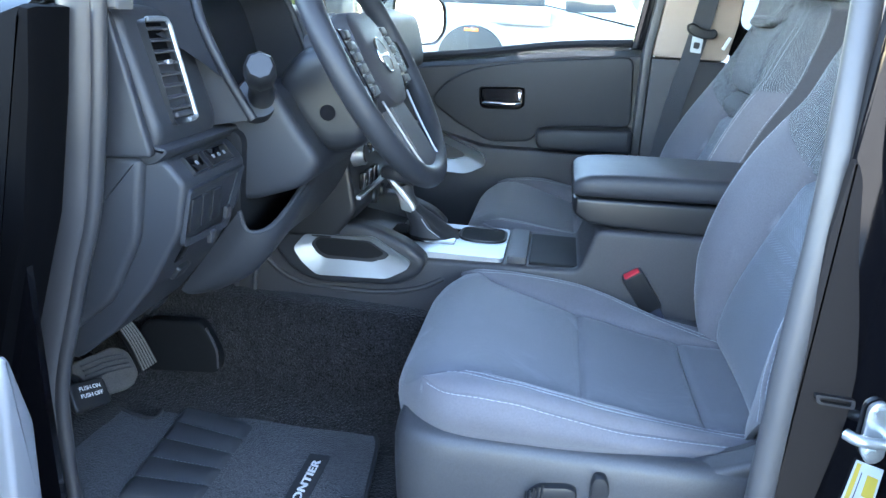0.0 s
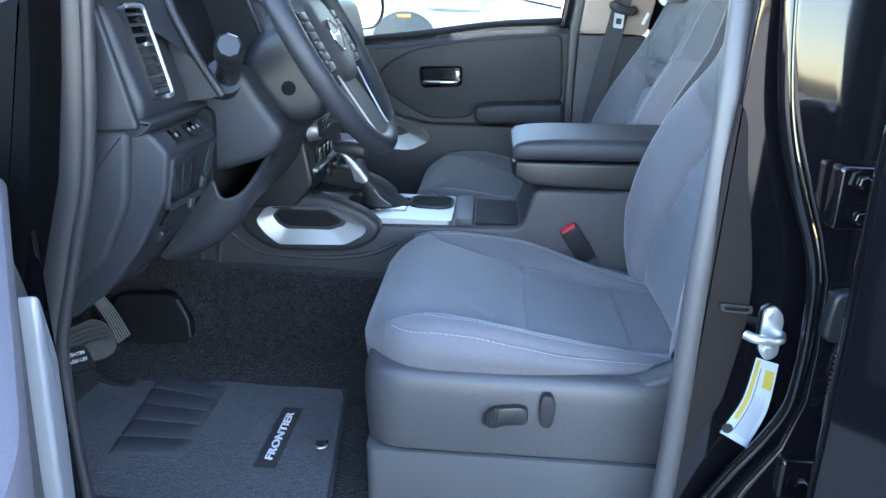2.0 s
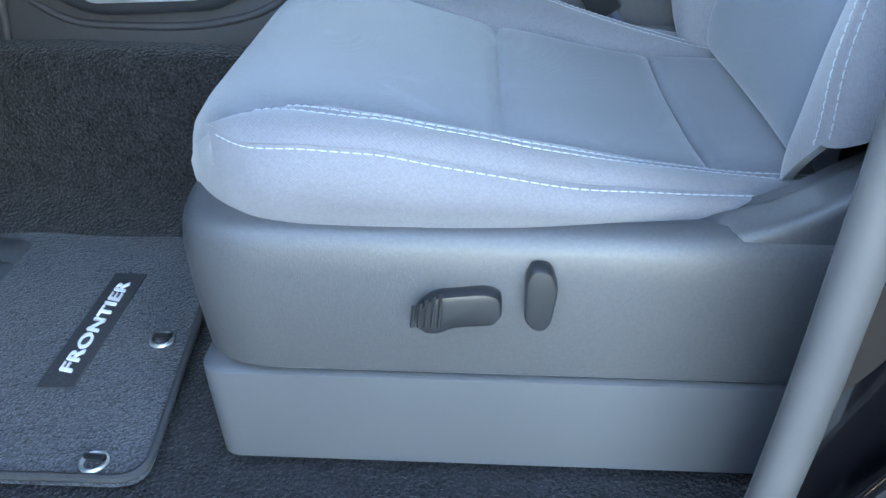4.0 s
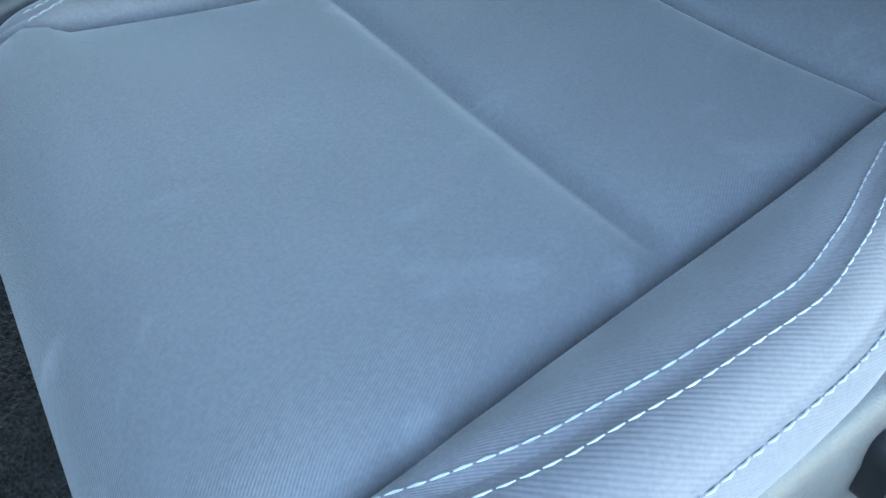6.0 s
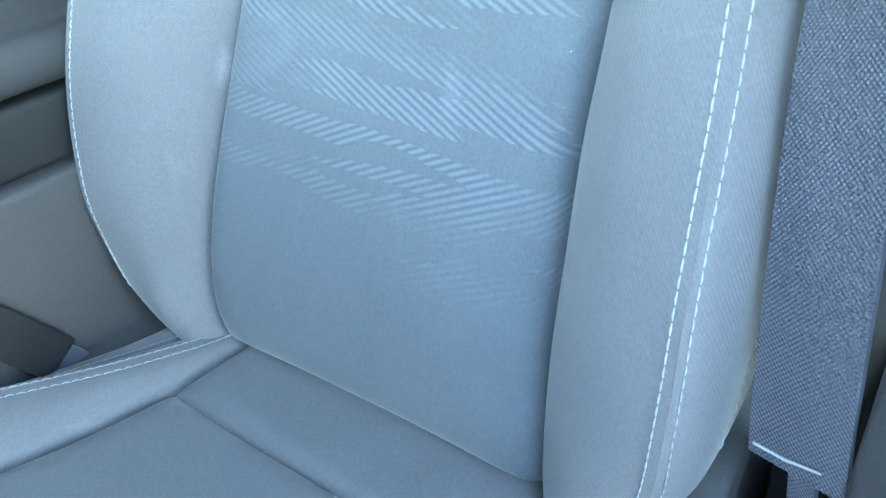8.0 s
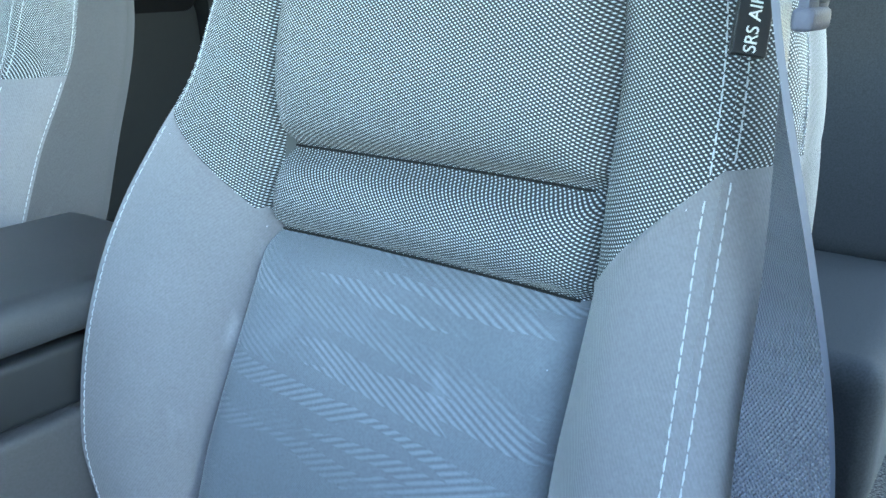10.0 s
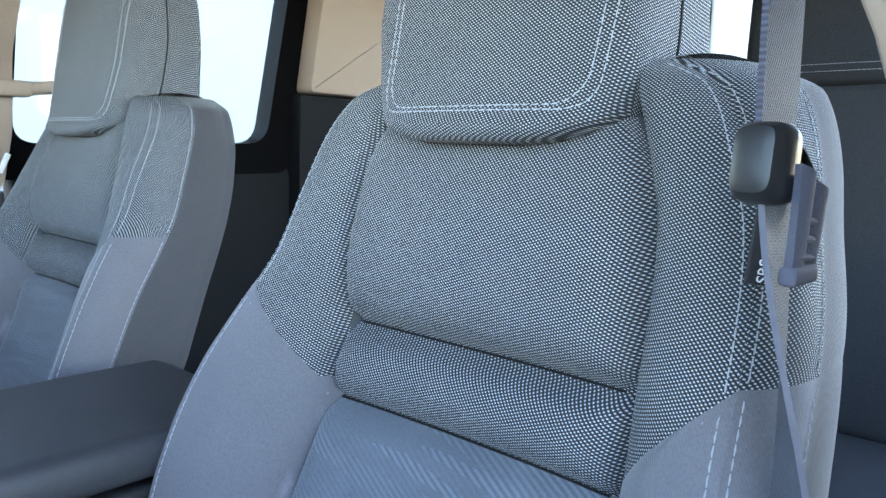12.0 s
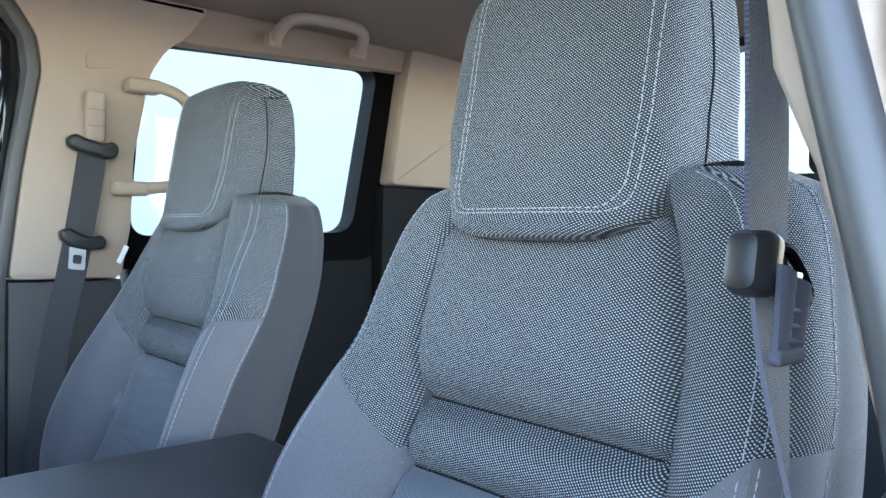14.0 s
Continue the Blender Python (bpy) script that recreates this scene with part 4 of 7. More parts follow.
        text_part("tag_print", "SRS AIRBAG", 0.0088, WHITE_INK, tg, tm @ Matrix.Translation((0, 0, 0.0009)) @ Matrix.Rotation(radians(90), 4, "Z"), 0.0003, "white printed words")
    return seat


driver_seat = build_seat("bucket_seat", -1, "charcoal cloth bucket seat with mesh shoulders and white stitching", True)
passenger_seat = build_seat("bucket_seat", 1, "charcoal cloth bucket seat beside the far door", False)


# ---------------------------------------------------------------- cab shell
def setting(name, bm, material, label, category):
    return tagged(part(name, bm, material), label, category, kind="structure")


def slab(name, poly, axis, a, b, material, label, cat, bevel=0.006):
    return setting(name, prism(poly, axis, a, b, bevel, 2), material, label, cat)


setting("floor", box(-0.75, -0.74, 0.55, 2.0, 0.74, 0.582, 0.004), CARPET, "black carpeted cab floor", "floor")
# toe board and tunnel carpet
def toe(s, t):
    y = -0.72 + 1.44 * s
    z = spl(t, (0, 0.25, 0.5, 0.75, 1), (0.590, 0.592, 0.66, 0.82, 1.0))
    x = spl(t, (0, 0.25, 0.5, 0.75, 1), (0.05, -0.30, -0.47, -0.60, -0.70))
    return x, y, z + 0.006 * abs(noise.noise((x * 6, y * 6, z * 6)))
setting("toe_board", grid(toe, 30, 30), CARPET, "black carpet rising to the firewall", "carpet")
def tunnel(s, t):
    x = -0.62 + 1.1 * t
    a = spl(s, (0, 0.2, 0.45, 0.55, 0.8, 1), (-0.31, -0.215, -0.155, 0.155, 0.215, 0.31))
    z = spl(s, (0, 0.2, 0.45, 0.55, 0.8, 1), (0.586, 0.64, 0.80, 0.80, 0.64, 0.586))
    return x, a * (1 + 0.10 * max(0, -x - 0.1)), z + 0.12 * max(0, -x - 0.15) * (1 - abs(2 * s - 1)) + 0.006 * noise.noise((x * 7, a * 7, z * 7))
setting("tunnel_carpet", grid(tunnel, 36, 36), CARPET, "black carpet over the transmission tunnel", "carpet")
slab("firewall", [(-0.74, 0.50), (0.74, 0.50), (0.74, 1.27), (-0.74, 1.27)], "x", -0.80, -0.72, DEEP_BLACK, "black firewall behind the dashboard", "wall")
setting("ceiling", grid(lambda s, t: (-0.25 + 2.25 * t, -0.74 + 1.48 * s, 1.845 - 0.05 * (2 * s - 1) ** 2 - 0.05 * (2 * t - 1) ** 4 - 0.0), 20, 20, thick=0.03), HEADLINER, "beige cloth headliner", "headliner")
def roof(s, t):
    q = 2 * s - 1
    x = -0.35 + 2.45 * t
    return x, 0.74 * q, 1.90 - 0.05 * q * q - 0.06 * (2 * t - 1) ** 4
setting("roof_outer", grid(roof, 20, 20, thick=0.012), PAINT, "black painted roof panel", "roof")


# --- passenger side: door, pillars, windows
pd = thing("front_passenger_door", "closed charcoal plastic door with a sculpted panel", "door", at=(0.25, 0.80, 0.60))


def on(ob, parent):
    return under(ob, parent)


def sill_z(x):
    return spl(x, (-0.30, -0.10, 0.165, 0.402, 0.637), (1.155, 1.195, 1.231, 1.267, 1.286))


def door_body(s, t):
    x = -0.32 + 0.965 * s
    top = sill_z(x)
    z = 0.60 + (top - 0.60) * t
    y = 0.775 - 0.02 * math.sin(math.pi * t) ** 2 + 0.02 * (t > 0.97)
    return x, y, z
on(part("door_panel", grid(door_body, 40, 40, thick=0.04), PLASTIC), pd)
cap = []
for k in range(25):
    x = -0.32 + 0.965 * k / 24
    cap.append((x, 0.772, sill_z(x) + 0.004))
on(part("window_ledge", tube(cap, 0.013, 10, flat=0.8), PLASTIC_SOFT, None, "pale-edged top ledge"), pd)
ins = rounded([(0.03, 1.09), (0.075, 1.150), (0.150, 1.190), (0.286, 1.218), (0.592, 1.251), (0.607, 1.056), (0.36, 1.040), (0.33, 0.995), (0.21, 0.985), (0.12, 1.03)], 0.03, 5)
on(part("door_insert", prism(ins, "y", 0.744, 0.765, 0.006, 3), PLASTIC_SOFT, None, "smooth dark inlay"), pd)
arm = rounded([(0.345, 1.036), (0.40, 1.046), (0.607, 1.058), (0.612, 0.992), (0.365, 0.985), (0.345, 1.00)], 0.012, 3)
on(part("door_armrest", prism(arm, "y", 0.675, 0.765, 0.012, 3), VINYL, None, "padded black armrest"), pd)
on(part("lower_trim", prism(rounded([(-0.30, 0.62), (-0.30, 0.95), (-0.05, 1.04), (0.10, 1.0), (0.20, 0.975), (0.62, 0.98), (0.62, 0.62)], 0.03, 4), "y", 0.715, 0.765, 0.010, 3), PLASTIC), pd)
pull_o = rounded([(-0.09, 1.00), (0.055, 1.015), (0.20, 0.955), (0.212, 0.925), (0.155, 0.895), (-0.09, 0.905)], 0.02, 4)
pull_i = rounded([(-0.07, 0.985), (0.05, 0.995), (0.14, 0.955), (0.15, 0.945), (0.11, 0.932), (-0.07, 0.935)], 0.014, 4)
on(part("pull_bezel", ring_plate(pull_o, pull_i, "y", 0.715, 0.695, -0.012), SILVER, None, "satin silver pull surround"), pd)
hb_o = rounded([(0.172, 1.142), (0.302, 1.148), (0.304, 1.098), (0.292, 1.086), (0.186, 1.080), (0.174, 1.096)], 0.012, 4)
hb_i = [(0.238 + (x - 0.238) * 0.88, 1.114 + (z - 1.114) * 0.82) for x, z in hb_o]
on(part("handle_bezel", ring_plate(hb_o, hb_i, "y", 0.744, 0.738, -0.01), PLASTIC_DARK), pd)
on(part("handle_cup", prism(hb_i, "y", 0.7435, 0.747, 0), GLOSS_BLACK), pd)
on(part("door_handle", tube(smooth_path([(0.186, 0.737, 1.094), (0.20, 0.732, 1.098), (0.24, 0.730, 1.099), (0.275, 0.731, 1.100), (0.294, 0.736, 1.104)], 5), 0.0065, 10), CHROME, None, "polished chrome handle"), pd)
on(part("lock_tab", box(0.281, 0.735, 1.108, 0.293, 0.745, 1.132, 0.002), CHROME), pd)


# black frame of the front passenger window, and its glass


slab("window_frame_front", [(-0.42, 1.14), (-0.30, 1.14), (0.02, 1.52), (0.24, 1.72), (0.64, 1.755), (0.64, 1.80), (0.20, 1.775), (-0.02, 1.60)], "y", 0.75, 0.80, GLOSS_BLACK, "black front door window frame", "window frame")
slab("window_post_front", [(0.580, 1.27), (0.612, 1.27), (0.636, 1.45), (0.662, 1.63), (0.654, 1.69), (0.60, 1.76), (0.55, 1.76), (0.622, 1.68), (0.628, 1.62), (0.604, 1.45)], "y", 0.74, 0.80, GLOSS_BLACK, "black rear edge of the front door frame", "window frame")
front_glass = slab("window_1", [(-0.30, 1.15), (0.62, 1.25), (0.61, 1.76), (0.24, 1.72), (0.0, 1.52)], "y", 0.778, 0.782, GLASS, "clear front passenger window glass", "window", 0)
front_glass.visible_shadow = False
# centre pillar, passenger side
slab("pillar_center_lower", [(0.634, 0.60), (0.634, 1.253), (0.828, 1.253), (0.86, 0.60)], "y", 0.70, 0.80, PLASTIC, "charcoal lower trim of the far centre pillar", "pillar", 0.01)
slab("pillar_center_upper", rounded([(0.634, 1.255), (0.656, 1.45), (0.685, 1.63), (0.677, 1.69), (0.63, 1.76), (0.62, 1.80), (1.0, 1.80), (0.95, 1.728), (0.914, 1.706), (0.881, 1.652), (0.850, 1.486), (0.846, 1.356), (0.828, 1.255)], 0.018, 4), "y", 0.70, 0.80, PILLAR_TRIM, "beige trim of the far centre pillar", "pillar", 0.012)
pg = thing("trim_plug", "small square beige cover plate on the far pillar", "cover plate", at=(0.80, 0.70, 1.70))
on(part("plate", prism(rounded([(0.759, 1.643), (0.807, 1.650), (0.807, 1.683), (0.759, 1.676)], 0.008, 3), "y", 0.697, 0.702, 0.002, 2), PILLAR_TRIM), pg)
slab("pillar_seal", [(0.610, 0.60), (0.633, 0.60), (0.633, 1.26), (0.656, 1.45), (0.684, 1.63), (0.676, 1.69), (0.64, 1.745), (0.60, 1.77), (0.59, 1.755), (0.625, 1.73), (0.655, 1.685), (0.663, 1.63), (0.635, 1.45), (0.612, 1.27)], "y", 0.702, 0.765, RUBBER, "black door seal along the far pillar", "seal", 0.006)
# rear passenger door and window
slab("rear_door_panel", [(0.86, 0.60), (0.85, 1.315), (1.26, 1.325), (1.42, 1.325), (1.55, 1.0), (1.55, 0.60)], "y", 0.74, 0.80, TRIM_BLACK, "dark rear passenger door panel", "door", 0.012)
setting("rear_door_frame", ring_plate(rounded([(0.82, 1.27), (1.425, 1.285), (1.525, 1.785), (0.84, 1.79)], 0.03, 5), rounded([(0.850, 1.335), (1.368, 1.350), (1.438, 1.748), (0.88, 1.722)], 0.045, 5), "y", 0.735, 0.79, 0.0), DEEP_BLACK, "black frame round the rear side window", "window frame")
rear_glass = slab("window_2", [(0.84, 1.30), (1.39, 1.32), (1.46, 1.77), (0.86, 1.76)], "y", 0.772, 0.776, GLASS, "clear rear passenger window glass", "window", 0)
rear_glass.visible_shadow = False
slab("pillar_rear", rounded([(1.447, 1.465), (1.486, 1.72), (1.50, 1.80), (1.95, 1.80), (1.95, 1.465)], 0.015, 3), "y", 0.68, 0.80, PILLAR_TRIM, "beige rear corner pillar trim", "pillar", 0.012)
slab("pillar_rear_lower", [(1.43, 0.60), (1.435, 1.462), (1.98, 1.462), (1.98, 0.60)], "y", 0.70, 0.80, TRIM_BLACK, "dark lower trim behind the rear door", "pillar", 0.01)
slab("kick_panel_far", [(-0.80, 0.50), (-0.80, 1.27), (-0.28, 1.18), (-0.28, 0.50)], "y", 0.70, 0.735, TRIM_BLACK, "black far kick panel", "trim")
slab("roof_rail", [(-0.30, 1.50), (0.20, 1.78), (0.62, 1.80), (1.95, 1.82), (1.95, 1.742), (1.46, 1.742), (0.95, 1.722), (0.62, 1.755), (0.24, 1.73), (-0.1, 1.52)], "y", 0.706, 0.76, HEADLINER, "beige edge of the headliner over the far doors", "headliner", 0.012)
# rear wall with window
slab("rear_wall", [(-0.78, 0.55), (0.78, 0.55), (0.78, 1.42), (-0.78, 1.42)], "x", 1.96, 2.04, TRIM_BLACK, "dark trim on the cab rear wall", "wall", 0.01)
setting("rear_window_frame", ring_plate(rounded([(-0.78, 1.42), (0.78, 1.42), (0.74, 1.86), (-0.74, 1.86)], 0.03, 3), rounded([(-0.62, 1.47), (0.62, 1.47), (0.58, 1.78), (-0.58, 1.78)], 0.05, 3), "x", 1.96, 2.02), PLASTIC_DARK, "dark frame of the rear window", "window frame")
rw = slab("window_3", [(-0.64, 1.45), (0.64, 1.45), (0.60, 1.80), (-0.60, 1.80)], "x", 2.0, 2.004, GLASS, "clear rear cab window glass", "window", 0)
rw.visible_shadow = False
slab("rear_window_divider", [(0.012, 1.44), (0.032, 1.44), (0.032, 1.80), (0.012, 1.80)], "x", 1.985, 2.01, PLASTIC_DARK, "dark post of the sliding rear window", "window frame", 0.003)
# windscreen side: cowl, windscreen pillar and glass
ws = setting("windscreen", grid(lambda s, t: (-0.66 + 0.48 * t, -0.70 + 1.40 * s, 1.285 + 0.52 * t), 6, 6, thick=0.004), GLASS, "clear raked windscreen", "window")
ws.visible_shadow = False
slab("windscreen_pillar", [(-0.72, 1.24), (-0.62, 1.24), (-0.14, 1.78), (-0.26, 1.82)], "y", 0.70, 0.79, PILLAR_TRIM, "trim of the far windscreen pillar", "pillar", 0.012)

# --- centre pillar on the driver side, black paint, with the seal
bp_in = thing("door_pillar", "glossy black painted door jamb with seal and striker", "pillar", kind="structure", at=(0.72, -0.76, 0.5))
seal = smooth_path([(0.630, -0.745, 0.40), (0.634, -0.745, 0.62), (0.642, -0.745, 0.80), (0.646, -0.742, 1.03), (0.654, -0.732, 1.17), (0.660, -0.714, 1.29), (0.667, -0.680, 1.42), (0.668, -0.64, 1.58), (0.64, -0.60, 1.80)], 6)
on(part("door_seal", tube(seal, 0.0145, 16, flat=0.85, up=(0, 1, 0)), RUBBER, None, "soft grey rubber door seal"), bp_in)
jl = [(0.650, 0.40), (0.652, 0.80), (0.660, 1.17), (0.675, 1.43), (0.665, 1.80), (0.74, 1.80), (0.715, 1.43), (0.735, 1.22), (0.79, 1.06), (0.79, 0.90), (0.76, 0.80), (0.70, 0.70), (0.69, 0.40)]
on(part("jamb_panel", prism(jl, "y", -0.742, -0.715, 0.006, 3), PAINT, None, "glossy black painted steel"), bp_in)
tr = rounded([(0.650, 0.790), (0.655, 1.17), (0.664, 1.245), (0.674, 1.225), (0.684, 1.158), (0.700, 1.083), (0.708, 1.033), (0.709, 0.983), (0.704, 0.942), (0.695, 0.877), (0.672, 0.822)], 0.010, 3)
on(part("jamb_trim", prism(tr, "y", -0.750, -0.735, 0.003, 2), JAMB_TRIM, None, "matte brown-grey plastic trim edge"), bp_in)
ridge = smooth_path([(0.655, -0.764, 0.66), (0.690, -0.765, 0.74), (0.715, -0.766, 0.785), (0.748, -0.768, 0.838), (0.768, -0.770, 0.885), (0.773, -0.771, 0.945), (0.772, -0.771, 1.00), (0.768, -0.771, 1.05), (0.758, -0.770, 1.09), (0.738, -0.769, 1.14), (0.718, -0.768, 1.195), (0.705, -0.767, 1.245), (0.697, -0.764, 1.302), (0.692, -0.760, 1.364), (0.688, -0.754, 1.425), (0.690, -0.72, 1.80)], 6)
on(part("jamb_flange", tube(ridge, 0.0085, 16, up=(0, 1, 0)), PAINT, None, "rounded glossy flange"), bp_in)
outer = [(0.655, 0.35), (0.665, 0.67), (0.720, 0.78), (0.757, 0.838), (0.776, 0.90), (0.779, 0.96), (0.776, 1.05), (0.762, 1.10), (0.742, 1.15), (0.722, 1.205), (0.709, 1.25), (0.700, 1.31), (0.694, 1.43), (0.69, 1.80), (0.88, 1.80), (0.88, 0.35)]
on(part("outer_jamb", moved(prism(outer, "y", -0.778, -0.715, 0.008, 4), Matrix(((1, 0, 0, 0), (0, 1, 0.054, -0.0567), (0, 0, 1, 0), (0, 0, 0, 1)))), PAINT, None, "glossy black painted steel"), bp_in)
def bsec(z, x0, x1, yi, yo):
    return [(x, y, z) for x, y in rounded([(x0, yi), (x1, yi), (x1, yo), (x0, yo)], 0.010, 4)]
on(part("upper_trim", loft([bsec(1.258, 0.690, 0.84, -0.700, -0.712), bsec(1.264, 0.680, 0.87, -0.696, -0.712), bsec(1.30, 0.674, 0.88, -0.688, -0.712), bsec(1.34, 0.674, 0.88, -0.680, -0.71), bsec(1.385, 0.676, 0.88, -0.665, -0.70), bsec(1.43, 0.676, 0.88, -0.645, -0.69), bsec(1.60, 0.672, 0.88, -0.625, -0.68), bsec(1.82, 0.63, 0.90, -0.60, -0.66)]), PILLAR_TRIM, None, "pale beige pillar trim"), bp_in)
on(part("lower_trim", loft([bsec(0.60, 0.672, 0.90, -0.680, -0.712), bsec(1.20, 0.672, 0.90, -0.688, -0.712), bsec(1.245, 0.674, 0.90, -0.692, -0.712), bsec(1.256, 0.682, 0.89, -0.698, -0.712)]), PLASTIC, None, "charcoal lower pillar trim"), bp_in)
slot = rounded([(0.671, 1.008), (0.710, 1.006), (0.710, 0.996), (0.675, 0.998)], 0.003, 2)
slot_i = [(0.691 + (a - 0.691) * 0.8, 1.002 + (b - 1.002) * 0.55) for a, b in slot]
on(part("jamb_slot", ring_plate(slot, slot_i, "y", -0.751, -0.757), PLASTIC_DARK, None, "small black slotted clip"), bp_in)
striker = thing("door_striker", "zinc-plated steel door striker on the black jamb", "striker", at=(0.742, -0.75, 0.966))
pl = rounded([(0.727, 0.948), (0.738, 0.932), (0.752, 0.940), (0.752, 0.992), (0.740, 1.006), (0.727, 0.998)], 0.008, 4)
on(part("plate", prism(pl, "y", -0.750, -0.743, 0.002, 2), STEEL), striker)
on(part("loop", tube(smooth_path([(0.752, -0.748, 0.968), (0.745, -0.764, 0.968), (0.728, -0.772, 0.970), (0.712, -0.772, 0.972), (0.704, -0.764, 0.973)], 5), 0.0058, 10), STEEL), striker)
for x, z in ((0.738, 0.947), (0.737, 0.993)):
    on(part("bolt", tube([(x, -0.749, z), (x, -0.754, z)], [0.0065, 0.0055], 6), STEEL), striker)
sticker = thing("tyre_pressure_label", "white and yellow paper label on the black jamb", "label", at=(0.73, -0.745, 0.88))
def lab_pt(s, t, lift=0.0):
    z = 0.828 + (0.935 - 0.828) * t
    x0 = spl(t, (0, 0.5, 1), (0.700, 0.722, 0.729))
    return x0 + (0.036 - 0.008 * t) * s, -0.7445 - lift, z - 0.012 * s * (1 - t) - 0.008 * s
on(part("paper", grid(lambda s, t: lab_pt(s, t), 6, 16, thick=0.0006), LABEL), sticker)
on(part("yellow_strip", grid(lambda s, t: lab_pt(0.06 + 0.16 * s, 0.22 + 0.76 * t, 0.0006), 2, 14, thick=0.0003), YELLOW_INK), sticker)
for k in range(9):
    on(part("print_bar", grid(lambda s, t, k=k: lab_pt(0.38 + 0.055 * k + 0.018 * s, 0.08 + (0.50 - 0.04 * (k % 3)) * t, 0.0006), 1, 10, thick=0.0003), SEAT_GREY), sticker)
on(part("yellow_box", grid(lambda s, t: lab_pt(0.52 + 0.4 * s, 0.68 + 0.22 * t, 0.0006), 3, 4, thick=0.0003), YELLOW_INK), sticker)
on(part("print_bar", grid(lambda s, t: lab_pt(0.30 + 0.03 * s, 0.10 + 0.80 * t, 0.0006), 1, 14, thick=0.0003), PLASTIC_DARK), sticker)
on(part("print_disc", prism([(0.708 + 0.007 * math.cos(a * math.pi / 8), 0.835 + 0.007 * math.sin(a * math.pi / 8)) for a in range(16)], "y", -0.7458, -0.745, 0), PLASTIC_DARK), sticker)

# sills and outer body
slab("sill", [(-0.25, 0.50), (-0.20, 0.60), (0.66, 0.605), (0.70, 0.50)], "y", -0.80, -0.70, PAINT, "black painted door sill", "sill", 0.01)

# Added black block that stands for the shaded floor beside the pillar.
slab("pillar_foot_shade", [(0.722, 0.585), (0.728, 0.86), (0.742, 0.90), (1.0, 0.90), (1.0, 0.585)], "y", -0.738, -0.645, TRIM_BLACK, "black block added as shade at the foot of the centre pillar", "trim", 0.012)

# --- windscreen pillar seal, driver side
aseal = smooth_path([(-0.150, -0.745, 0.40), (-0.170, -0.745, 0.70), (-0.176, -0.745, 0.80), (-0.177, -0.745, 0.875), (-0.170, -0.745, 0.925), (-0.150, -0.745, 1.00), (-0.134, -0.745, 1.06), (-0.117, -0.745, 1.12), (-0.103, -0.745, 1.22), (-0.095, -0.744, 1.33), (-0.088, -0.742, 1.42), (-0.07, -0.73, 1.50), (0.08, -0.71, 1.66), (0.30, -0.70, 1.78), (0.60, -0.70, 1.81)], 6)
aseal_ob = thing("door_opening_seal", "grey rubber seal round the driver door opening", "seal", kind="structure", at=(-0.1, -0.745, 1.2))
on(part("seal_bead", tube(aseal, 0.020, 16, flat=0.6, up=(0, 1, 0)), SEAL_DARK), aseal_ob)
on(part("seal_lip", tube([(p[0] + 0.022, p[1] + 0.004, p[2]) for p in aseal], 0.009, 10, up=(0, 1, 0)), SEAL_DARK), aseal_ob)
slab("kick_panel", [(-0.60, 0.58), (-0.60, 1.15), (-0.13, 1.15), (-0.145, 1.0), (-0.176, 0.92), (-0.182, 0.58)], "y", -0.735, -0.69, PLASTIC, "charcoal plastic kick panel", "trim", 0.008)
nt_ = thing("pillar_trim_near", "pale grey trim of the near windscreen pillar with slots", "pillar", kind="structure", at=(-0.06, -0.72, 1.4))
on(part("trim_panel", prism([(-0.080, 1.330), (-0.056, 1.330), (-0.042, 1.45), (0.30, 1.78), (0.2, 1.80), (-0.068, 1.47)], "y", -0.735, -0.70, 0.006, 3), PILLAR_GREY), nt_)
for k in range(3):
    on(part("trim_slot", moved(box(-0.0015, -0.0006, -0.022, 0.0015, 0.0006, 0.022, 0.0004, 1), Matrix.Translation((-0.069 + 0.006 * k, -0.7354, 1.375 + 0.006 * k)) @ Matrix.Rotation(radians(7), 4, "Y")), PLASTIC_DARK), nt_)
# Dark door reflected in the gloss paint is put in as matt black.
slab("hinge_pillar", [(-0.50, 0.40), (-0.50, 1.18), (-0.30, 1.24), (-0.171, 1.294), (-0.136, 1.320), (-0.104, 1.332), (-0.092, 1.330), (-0.100, 1.25), (-0.120, 1.12), (-0.155, 1.0), (-0.184, 0.9), (-0.184, 0.40)], "y", -0.82, -0.748, DEEP_BLACK, "hinge pillar, matt black for the dark reflection in its paint", "pillar", 0.012)


# ---------------------------------------------------------------- dashboard
dash = thing("dashboard", "charcoal dashboard with air vents and instrument hood", "dashboard", kind="structure", at=(-0.2, 0.0, 1.1))
up = rounded([(-0.86, 1.245), (-0.30, 1.335), (-0.075, 1.338), (-0.012, 1.325), (0.005, 1.27), (0.017, 1.195), (-0.04, 1.172), (-0.45, 1.16), (-0.86, 1.15)], 0.02, 5)
on(part("upper_pad", prism(up, "y", -0.243, 0.705, 0.012, 3), PLASTIC_SOFT, None, "soft grained upper pad"), dash)
up2 = rounded([(-0.86, 1.245), (-0.30, 1.335), (-0.16, 1.345), (-0.13, 1.20), (-0.02, 1.185), (-0.04, 1.165), (-0.45, 1.16), (-0.86, 1.15)], 0.012, 4)
on(part("pad_behind_cluster", prism(up2, "y", -0.705, -0.243, 0.006, 2), PLASTIC_SOFT), dash)
endcap = rounded([(-0.104, 1.172), (-0.100, 1.326), (-0.080, 1.331), (-0.061, 1.264), (-0.048, 1.215), (-0.037, 1.176)], 0.008, 4)
